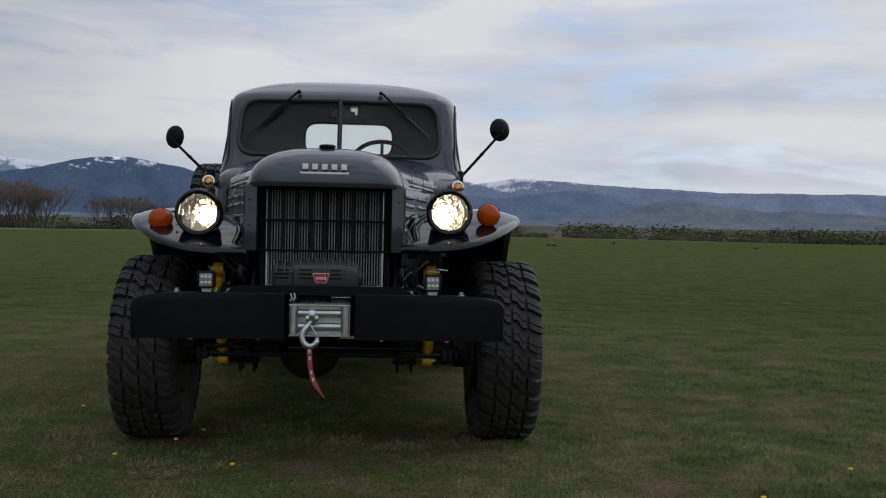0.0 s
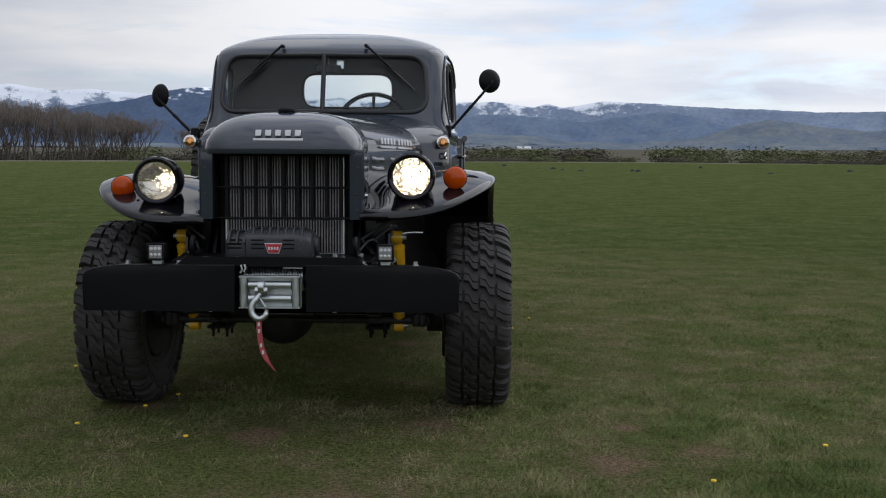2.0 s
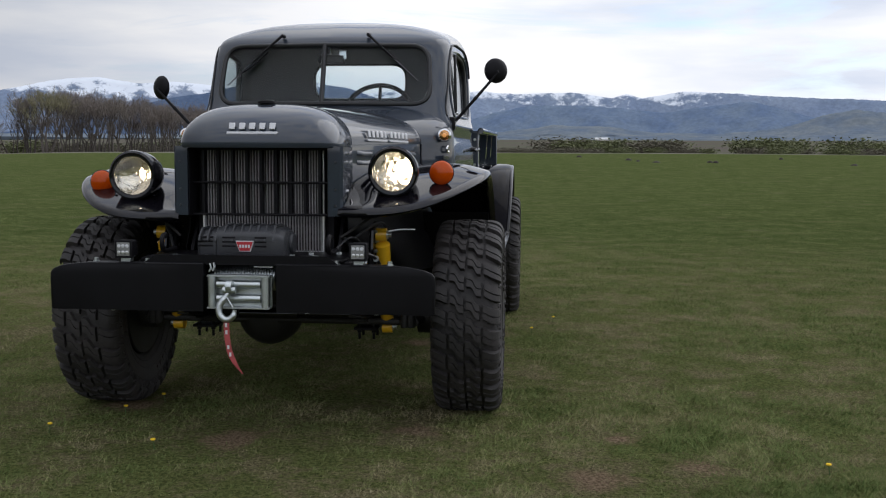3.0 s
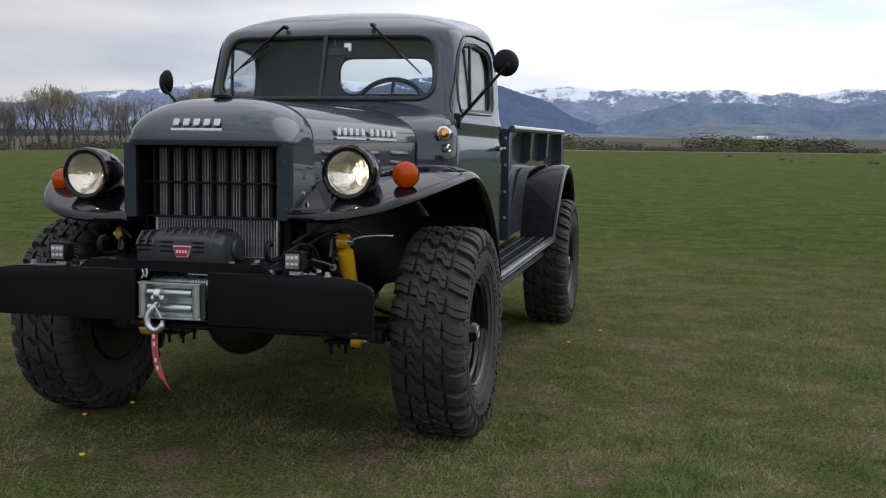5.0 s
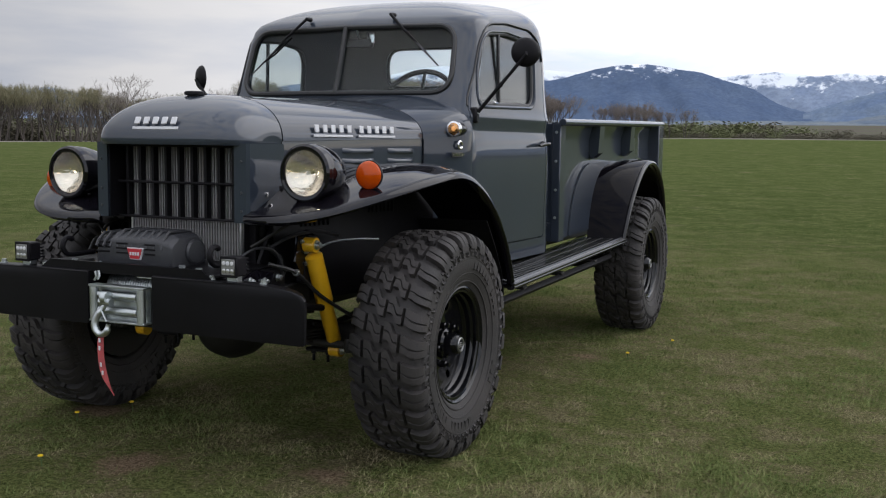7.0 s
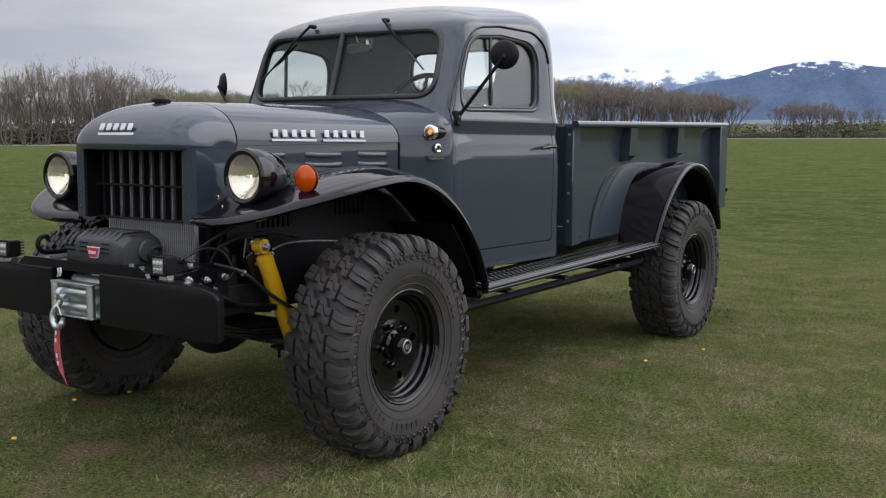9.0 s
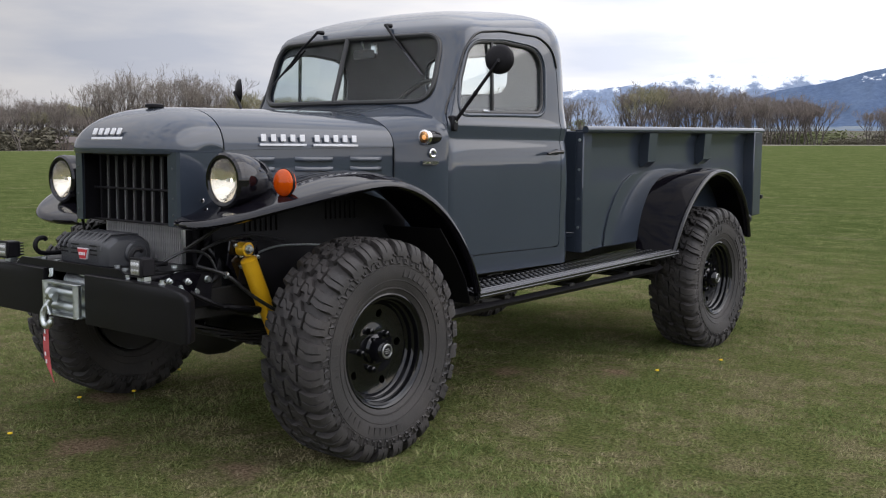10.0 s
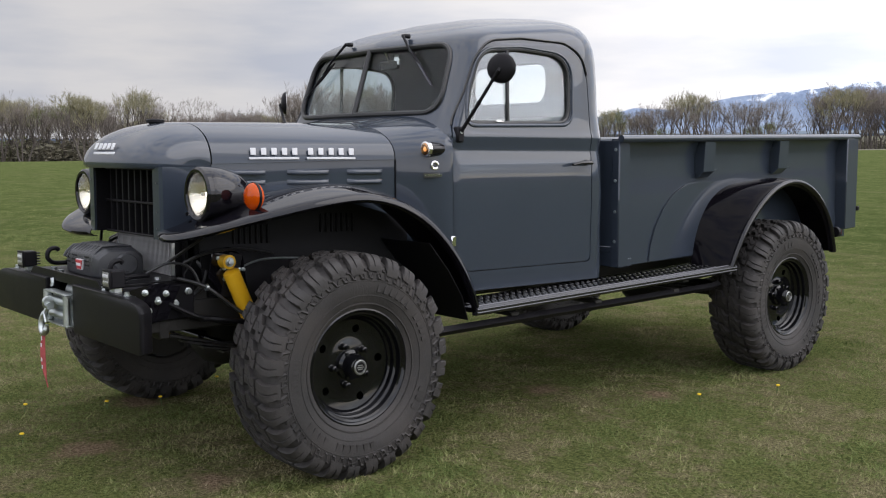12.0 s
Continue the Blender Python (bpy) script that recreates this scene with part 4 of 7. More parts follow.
def shrink(outline, d):
    cx, cy = sum(p[0] for p in outline) / len(outline), sum(p[1] for p in outline) / len(outline)
    hx, hy = max(abs(p[0] - cx) for p in outline), max(abs(p[1] - cy) for p in outline)
    return [(cx + (x - cx) * (1 - d / hx), cy + (y - cy) * (1 - d / hy)) for x, y in outline]


WIND = rounded([(-0.602, 1.510), (0.602, 1.510), (0.580, 1.842), (-0.580, 1.842)], [0.10, 0.10, 0.11, 0.11], 8)
REAR_WIN = rounded([(-0.279, 1.592), (0.339, 1.592), (0.339, 1.826), (-0.279, 1.826)], 0.10, 7)


def front_of_cab(x, z):
    yf = between(z, [c[0] for c in CAB], [c[1] for c in CAB])
    sw = between(z, [c[0] for c in CAB], [c[2] for c in CAB])
    wf = between(z, [c[0] for c in CAB], [c[3] for c in CAB])
    return yf + sw * abs(x) / wf


def side_of_cab(y, z):
    zs = [c[0] for c in CAB]
    yf, sw, wf, wr, yr = (between(z, zs, [c[k] for c in CAB]) for k in (1, 2, 3, 4, 5))
    t = (y - yf - sw) / (yr - yf - sw)
    return wf + (wr - wf) * t


def skin_of_cab(y, z):
    """Half width of the cab with its rounded corners."""
    zs = [c[0] for c in CAB]
    row = [between(z, zs, [c[k] for c in CAB]) for k in range(8)]
    ring = cab_level(*row)
    best = 0.0
    for a, b in zip(ring, ring[1:] + ring[:1]):
        if (a[1] - y) * (b[1] - y) <= 0 and a[1] != b[1]:
            best = max(best, a[0] + (b[0] - a[0]) * (y - a[1]) / (b[1] - a[1]))
    return best - 0.016 if best > 0.55 else side_of_cab(y, z)


def build_cab():
    shell = part("cab_body", cab_solid(), PAINT, truck, "rounded steel cab body with curved roof")
    door_big = rounded(DOOR, DOOR_R, 6)
    steps = [("DIFFERENCE", cab_solid(0.03))]
    steps += [("DIFFERENCE", Geo().prism(WIND, "y", 0.4, 1.15)), ("DIFFERENCE", Geo().prism(REAR_WIN, "y", 1.5, 2.1))]
    carved(shell, steps)
    doors = []
    for s in (1, -1):
        d = new("door", shell.data.copy())
        d.parent = truck
        d["label"] = "cab door with window, vent pane and black lever handle" if s > 0 else "cab door with window and vent pane"
        carved(d, [("INTERSECT", Geo().prism(shrink(door_big, 0.006), "x", s * 0.5, s * 1.0)),
                   ("DIFFERENCE", Geo().prism(rounded(SIDE_WIN, SIDE_R, 7), "x", s * 0.4, s * 1.1))])
        doors.append((s, d))
    carved(shell, [("DIFFERENCE", Geo().prism(door_big, "x", 0.5, 1.0)), ("DIFFERENCE", Geo().prism(door_big, "x", -0.5, -1.0))])
    lining = part("headliner", cab_solid(0.031), TRIM, truck, "grey cab lining")
    carved(lining, [("DIFFERENCE", cab_solid(0.034)), ("DIFFERENCE", Geo().prism(WIND, "y", 0.4, 1.15)), ("DIFFERENCE", Geo().prism(REAR_WIN, "y", 1.5, 2.1)),
                    ("DIFFERENCE", Geo().prism(rounded(SIDE_WIN, SIDE_R, 7), "x", -1.1, 1.1))])
    for s, d in doors:
        w = rounded(SIDE_WIN, SIDE_R, 7)
        ring = [(s * (side_of_cab(y, z) - 0.014) + 0.016, y, z) for y, z in shrink(w, 0.003)]
        part("window_seal", Geo().tube(ring + ring[:2], 0.011, 8, False), SEAL, d, "black rubber window seal")
        lip = [(s * (skin_of_cab(y, z) + 0.0005) + 0.016, y, z) for y, z in shrink(w, -0.012)]
        part("window_lip", Geo().tube(lip + lip[:2], 0.0075, 8, False), PAINT, d, "pressed lip round the window")
        ws = shrink(w, 0.004)
        part("window_pane", Geo().add([(s * (side_of_cab(y, z) - 0.020) + 0.016, y, z) for y, z in ws] + [(s * (side_of_cab(y, z) - 0.024) + 0.016, y, z) for y, z in ws],
                                      [tuple(range(len(ws))), tuple(range(len(ws), 2 * len(ws)))]), SIDE_GLASS, d, "clear side glass").visible_shadow = False
        part("vent_bar", Geo().box((s * (side_of_cab(1.10, 1.62) - 0.014) + 0.016, 1.105, 1.638), (0.016, 0.018, 0.350), 0.003, Matrix.Rotation(radians(-s * 1.5), 4, "Y")), SEAL, d, "black upright vent-pane bar")
        part("vent_latch", Geo().box((s * 0.712 + 0.016, 1.04, 1.470), (0.014, 0.05, 0.012), 0.003), CHROME, d)
        h = Geo()
        xs = side_of_cab(1.60, 1.27) + s * 0.016
        h.lathe([(0, 0), (0.016, 0), (0.016, 0.012), (0.010, 0.02), (0.010, 0.035), (0, 0.035)], (s * xs, 1.605, 1.268), "x", 14, s)
        h.tube([(s * (xs + 0.034), 1.615, 1.268), (s * (xs + 0.038), 1.57, 1.269), (s * (xs + 0.036), 1.525, 1.266), (s * (xs + 0.03), 1.48, 1.258)], [0.015, 0.014, 0.012, 0.008], 8, True, 0.8)
        part("handle", h, GLOSS, d, "black lever door handle")
        part("door_check", Geo().box((s * 0.722 + 0.016, 0.735, 0.905), (0.018, 0.03, 0.05), 0.004), CHROME, d)
    # cab trims
    rain = [(y, z) for y, z in rounded(DOOR, DOOR_R, 6) if z > 1.43 and not (y > 1.5 and z < 1.70)]
    for s in (1, -1):
        part("drip_rail", Geo().tube([(s * (skin_of_cab(y, z + 0.006) + 0.004) + 0.016, y, z + 0.006) for y, z in rain], 0.0050, 6), SEAL, truck, "black rain gutter over the door")
    ring = [(x, front_of_cab(x, z) - 0.004, z) for x, z in WIND]
    dense = []
    for i, p in enumerate(ring):
        q = ring[(i + 1) % len(ring)]
        for k in range(4):
            dense.append(tuple(Vector((p[0] + (q[0] - p[0]) * k / 4, 0, p[2] + (q[2] - p[2]) * k / 4))))
    dense = [(x, front_of_cab(x, z) - 0.003, z) for x, _, z in dense]
    wsh = part("windshield", Geo().tube(dense + dense[:2], 0.0135, 8, False), SEAL, truck, "split windshield in a black rubber seal")
    for s in (1, -1):
        half = [(x, z) for x, z in WIND if x * s > 0] + [(0.0, 1.842 if s > 0 else 1.510), (0.0, 1.510 if s > 0 else 1.842)]
        half = sorted(half, key=lambda p: math.atan2(p[1] - 1.68, p[0] - s * 0.3))
        a = [(x, front_of_cab(x, z) + 0.006, z) for x, z in half]
        b = [(x, front_of_cab(x, z) + 0.011, z) for x, z in half]
        k = len(a)
        part("pane", Geo().add(a + b, [tuple(range(k)), tuple(range(k, 2 * k))]), GLASS, wsh, "clear windshield glass").visible_shadow = False
    part("divider", Geo().tube([(0, front_of_cab(0, z) - 0.005, z) for z in (1.512, 1.6, 1.7, 1.8, 1.845)], 0.014, 8), SEAL, wsh, "black centre divider")
    rr = [(x, 1.0, z) for x, z in REAR_WIN]
    back = part("rear_window", Geo().tube([(x, between(z, [c[0] for c in CAB], [c[5] for c in CAB]) + 0.002, z) for x, y, z in rr + rr[:2]], 0.012, 8, False), SEAL, truck, "small rounded rear window")
    part("pane", Geo().add([(x, between(z, [c[0] for c in CAB], [c[5] for c in CAB]) - 0.012, z) for x, y, z in rr], [tuple(range(len(rr)))]), GLASS, back).visible_shadow = False
    # wipers hang from the brow
    for px, tx, pz, tz in ((-0.250, -0.552, 1.897, 1.615), (0.240, 0.528, 1.902, 1.640)):
        w = Geo()
        P = Vector((px, front_of_cab(px, pz) - 0.034, pz))
        T = Vector((tx, front_of_cab(tx, tz) - 0.022, tz))
        M = P.lerp(T, 0.62)
        arm = part("wiper", Geo().tube([P + Vector((0, 0.03, 0)), P, P.lerp(M, 0.5) + Vector((0, -0.012, 0)), M], [0.008, 0.008, 0.006, 0.0045], 8), BLACK, truck, "black wiper hung from above the windshield")
        part("wiper_pivot", Geo().lathe([(0, 0), (0.012, 0), (0.011, 0.03), (0.007, 0.045), (0, 0.045)], (px, P.y + 0.040, pz), "y", 14, -1), BLACK, arm)
        blade = Geo().tube([P.lerp(T, 0.36) + Vector((0, 0.004, -0.006)), P.lerp(T, 0.62), T], [0.008, 0.011, 0.006], 6, True, 0.5)
        part("blade", blade, EDGE, arm)
        part("blade_link", Geo().tube([P.lerp(T, 0.30) + Vector((0.012, 0, -0.01)), P.lerp(T, 0.60) + Vector((0.010, -0.004, -0.012)), P.lerp(T, 0.78)], 0.0045, 6), BLACK, arm)


def build_cowl():
    rows = []
    base = hood_section(0.520, 36)
    n = len(base) - 1
    for i in range(11):
        t = i / 10
        y = 0.520 + 0.27 * t
        zt = 1.466 + 0.052 * t ** 1.3
        u = min(1.0, (y - 0.520) / 0.20)
        w = 0.598 + (0.7190 - 0.598) * (1 - (1 - u) ** 1.7)
        zs = 1.286 + 0.04 * t
        off = 0.0365 * u * u
        line = [(-w + off, y, 0.70)] + [(-w + off, y, 0.95), (-w + off, y, 1.15)]
        for k in range(n + 1):
            a = -math.pi / 2 + math.pi * k / n
            line.append((w * sup(math.sin(a), 2.9 + 0.5 * t) + off, y, zs + (zt - zs) * sup(math.cos(a), 2.25)))
        line += [(w + off, y, 1.15), (w + off, y, 0.95), (w + off, y, 0.70)]
        # the sides end at the door seam
        rows.append([(px, min(py, 0.731 + 0.0004 * i + 0.08 * ramp(pz, 1.43, 1.48)), pz) for px, py, pz in line])
    part("cowl", Geo().sheet(rows, 0.012), PAINT, truck, "cowl between hood and windshield", 50)
    for s in (1, -1):
        x, c = 0.694, (s * 0.716, 0.640, 1.334)

        def bullet(profile, k=20):
            return Geo().lathe([(1.16 * r, 1.16 * h) for r, h in profile], c, "y", k)

        lamp = part("marker_lamp", bullet([(0.0, -0.034), (0.024, -0.034), (0.029, -0.024), (0.030, 0.0), (0.026, 0.04), (0.016, 0.078), (0.0, 0.088)]), GLOSS, truck, "small bullet-shaped cowl lamp, lit amber")
        part("bezel", bullet([(0.024, -0.036), (0.031, -0.034), (0.032, -0.022), (0.030, -0.020)]), CHROME, lamp)
        part("bulb", bullet([(0.0, -0.040), (0.008, -0.038), (0.011, -0.034), (0.0, -0.033)], 12), PILOT, lamp)
        part("lens", bullet([(0.0, -0.047), (0.014, -0.045), (0.024, -0.036), (0.0, -0.036)]), glass("marker_lens", (0.94, 0.76, 0.55)), lamp)
        part("stalk", Geo().tube([(s * (x - 0.03), 0.655, 1.322), (s * (x + 0.018), 0.655, 1.326)], 0.014, 10), PAINT, lamp)
        part("cowl_seam", Geo().tube([(s * (0.602 + 0.0), 0.519, z) for z in (0.98, 1.1, 1.2, 1.285)], 0.0015, 6), BLACK, truck)
    turned = Matrix.Translation((0.728, 0.648, 1.214)) @ Matrix.Rotation(radians(-13), 4, "Z")
    b = part("engine_badge", Geo().box((-0.004, 0, 0), (0.004, 0.112, 0.022), 0.002).moved(turned), SEAL, truck, "small dark engine badge with bright lettering")
    part("badge_lettering", lettering("TURBO DIESEL", 0.0165, 0.001).moved(turned), CHROME, b, "bright raised words")
    emblem = catmull([(0.002, 0.016, 0.048), (0.002, 0.006, 0.060), (0.002, -0.010, 0.060), (0.002, -0.016, 0.046), (0.002, -0.010, 0.032), (0.002, 0.006, 0.030), (0.002, 0.014, 0.036)], 3)
    part("badge_emblem", Geo().tube(emblem, 0.0062, 6).moved(turned), CHROME, b)


def build_cabin():
    dash = Geo().box((0, 0.86, 1.43), (1.26, 0.16, 0.14), 0.04)
    part("dashboard", dash, CABIN, truck, "grey painted dashboard")
    st = Geo()
    ring = [(0.20 * math.cos(a), 0.20 * math.sin(a), 0) for a in (2 * math.pi * k / 40 for k in range(42))]
    st.tube(ring, 0.014, 8, False)
    for a in (0, 120, 240):
        st.tube([(0, 0, -0.03), (0.20 * math.cos(radians(a + 90)), 0.20 * math.sin(radians(a + 90)), 0)], 0.010, 6)
    st.lathe([(0, -0.06), (0.03, -0.06), (0.045, -0.02), (0.03, -0.01), (0, -0.008)], (0, 0, 0), "z", 16)
    st.moved(Matrix.Translation((0.255, 1.10, 1.475)) @ Matrix.Rotation(radians(58), 4, "X"))
    wheel = part("steering_wheel", st, SEATS, truck, "black three-spoke steering wheel")
    part("steering_column", Geo().tube([(0.255, 1.08, 1.46), (0.255, 0.80, 1.29)], 0.022, 10), SEATS, wheel)
    g = Geo().box((0, 1.38, 1.02), (1.30, 0.50, 0.16), 0.05)
    part("seat_cushion", g, SEATS, truck, "dark bench seat")
    part("seat_back", Geo().box((0, 1.66, 1.26), (1.30, 0.14, 0.50), 0.05, Matrix.Rotation(radians(-8), 4, "X")), SEATS, truck)
    rv = part("rearview_mirror", Geo().box((0.01, 0.93, 1.775), (0.16, 0.025, 0.05), 0.010), SEATS, truck, "interior mirror behind the divider")
    part("stem", Geo().tube([(0.01, 0.93, 1.79), (0.01, 0.90, 1.84)], 0.006, 6), CHROME, rv)
    part("visor", Geo().box((0.08, 0.925, 1.80), (0.045, 0.012, 0.055), 0.012), CHROME, rv)


build_hood()
sides(build_hood_side)
build_grille()
build_cab()
build_cowl()
build_cabin()
# the cab sits a little off the centre line of the hood
for ob in truck.children:
    if ob.name.split(".")[0] in ("cab_body", "door", "headliner", "drip_rail", "windshield", "rear_window", "wiper", "dashboard", "steering_wheel", "seat_cushion", "seat_back", "rearview_mirror"):
        ob.location.x += 0.021


# ---- fenders ----
LIP = [(0.355, -0.534, 0.950), (0.46, -0.572, 0.950), (0.60, -0.574, 0.960), (0.72, -0.520, 0.985), (0.82, -0.415, 1.022), (0.905, -0.275, 1.062), (0.958, -0.130, 1.094), (0.978, 0.020, 1.112),
       (0.980, 0.140, 1.105), (0.980, 0.260, 1.072), (0.982, 0.375, 1.012), (0.984, 0.480, 0.925), (0.988, 0.570, 0.812), (0.992, 0.630, 0.700), (0.996, 0.660, 0.615)]
ROOT = [(0.355, -0.505, 0.984), (0.378, -0.47, 1.005), (0.378, -0.38, 1.045), (0.380, -0.29, 1.085), (0.405, -0.19, 1.115), (0.435, -0.09, 1.137), (0.465, 0.02, 1.150), (0.500, 0.14, 1.155),
        (0.530, 0.25, 1.140), (0.565, 0.36, 1.105), (0.600, 0.46, 1.045), (0.640, 0.545, 0.955), (0.690, 0.615, 0.835), (0.715, 0.660, 0.715), (0.720, 0.685, 0.625)]


def flank(y):
    """Half width of the body behind the front wheel arch."""
    if y < 0.52:
        return hood_half_width(y)
    t = min(1.0, (y - 0.52) / 0.27)
    return 0.598 + 0.118 * (1 - (1 - t) ** 1.7)


def build_front_fender(s):
    lip, root = catmull(LIP, 5), catmull(ROOT, 5)
    lift = 0.006 if s > 0 else -0.020
    grid = []
    for i, (L, Q) in enumerate(zip(lip, root)):
        inward = Vector((Q.x - L.x, Q.y - L.y, 0)).normalized()
        up = Vector((0, 0, 1))
        t = i / (len(lip) - 1)
        face = up.lerp(Vector((0, 0.75, 0.65)), ramp(t, 0.5, 0.85)).normalized()
        h = (0.040 + 0.008 * ramp(t, 0.2, 0.4)) * (1 - 0.35 * t)
        line = [L + inward * 0.022 - face * 0.004, L + inward * 0.006 - face * 0.004, L - inward * 0.006 + face * 0.004, L - inward * 0.013 + face * h * 0.22, L - inward * 0.012 + face * h * 0.5, L - inward * 0.002 + face * h * 0.82, L + inward * 0.014 + face * h * 0.96]
        a = line[-1]
        bulge = (0.006 + 0.024 * ramp(t, 0.2, 0.45)) * (1 - ramp(t, 0.45, 0.8))
        for k in range(1, 9):
            u = k / 8
            line.append(a.lerp(Q, u) + face * (bulge * math.sin(math.pi * u ** 0.75)))
        grid.append([(s * p.x, p.y, p.z + lift) for p in line])
    f = part("front_fender", Geo().sheet(grid, 0.004), GLOSS, truck, "gloss black front fender with rolled edge", 50)
    # small bolts on the fender top
    for x, y, z in ((0.50, -0.45, 1.035), (0.70, -0.40, 1.065), (0.46, -0.20, 1.128)):
        part("bolt", Geo().lathe([(0, 0), (0.007, 0), (0.005, 0.004), (0, 0.004)], (s * x, y, z), "z", 8), BLACK, f)
    # inner apron with two sets of louvres
    rows = [[(s * (flank(y) + 0.006 + (0.02 if z < 0.9 else 0)), y, z) for y in (-0.36, -0.1, 0.1, 0.3, 0.5, 0.56, 0.62, 0.68, 0.745)] for z in (0.62, 0.80, 0.9, 0.97)]
    rows.append([(s * (flank(y) + 0.006), y, 1.09 if y < 0.4 else 0.97 + (0.68 - y) * 0.35) for y in (-0.36, -0.1, 0.1, 0.3, 0.5, 0.56, 0.62, 0.68, 0.745)])
    ap = part("inner_apron", Geo().sheet(rows, 0.004), BLACK, truck, "satin black inner wheel-arch panel")
    for y0, z0 in ((-0.22, 0.965), (0.16, 1.005)):
        for k in range(7):
            y = y0 + 0.024 * k
            part("apron_louvre", Geo().box((s * (hood_half_width(y) + 0.012), y, z0), (0.012, 0.010, 0.085), 0.004), BLACK, ap)
    part("arch_liner", Geo().sheet([[(s * x, y, z) for x in (0.62, 0.78, 0.965)] for y, z in ((0.42, 0.93), (0.53, 0.80), (0.61, 0.68), (0.645, 0.57))], 0.004), BLACK, truck)
    for y, z in ((0.672, 0.66), (0.685, 0.72)):
        part("bolt", Geo().lathe([(0, 0), (0.010, 0), (0.010, 0.012), (0, 0.014)], (s * (0.80 + 0.1 * (z > 0.7)), y - 0.014, z), "y", 8, -1), ZINC, f)


def bz(y):
    return 0.0150 * (y - 1.85)


def lean(geo):
    return geo.warp(lambda x, y, z: (x, y, z + bz(y)))


R_LIP = [(1.000, 2.655, 0.615), (1.008, 2.700, 0.720), (1.014, 2.765, 0.830), (1.018, 2.850, 0.925), (1.020, 2.960, 1.012), (1.020, 3.090, 1.078), (1.020, 3.240, 1.108), (1.020, 3.390, 1.092), (1.020, 3.530, 1.028),
         (1.018, 3.650, 0.925), (1.015, 3.735, 0.800), (1.012, 3.790, 0.655)]
R_ROOT = [(0.792, 2.560, 0.640), (0.792, 2.575, 0.75), (0.792, 2.605, 0.85), (0.792, 2.660, 0.950), (0.792, 2.750, 1.040), (0.792, 2.900, 1.105), (0.792, 3.150, 1.128), (0.792, 3.400, 1.110), (0.792, 3.570, 1.045),
          (0.792, 3.700, 0.940), (0.792, 3.790, 0.800), (0.792, 3.845, 0.640)]


def build_rear_fender(s):
    lip, root = catmull(R_LIP, 5), catmull(R_ROOT, 5)
    grid = []
    for L, Q in zip(lip, root):
        line = [L + Vector((-0.012, 0, 0)) + (Vector((0.9, 3.235, 0.62)) - L).normalized() * 0.014, L]
        out = (L - Vector((L.x, 3.235, 0.60))).normalized()
        a = L + Vector((-0.014, 0, 0)) + out * 0.034
        line.append(L + Vector((0.0, 0, 0)) + out * 0.022)
        for k in range(0, 8):
            line.append(a.lerp(Q, k / 7) + out * 0.012 * math.sin(math.pi * k / 7))
        grid.append([(s * p[0], p[1], p[2]) for p in line])
    fender = part("rear_fender", lean(Geo().sheet(grid, 0.004)), DEEPBLACK, truck, "gloss black rear wheel fender", 50)
    part("bead", lean(Geo().tube([(s * (p.x + 0.002), p.y, p.z) for p in [q + (q - Vector((q.x, 3.235, 0.60))).normalized() * 0.014 for q in lip]], 0.0175, 10)), GLOSS, fender, "rolled fender edge")


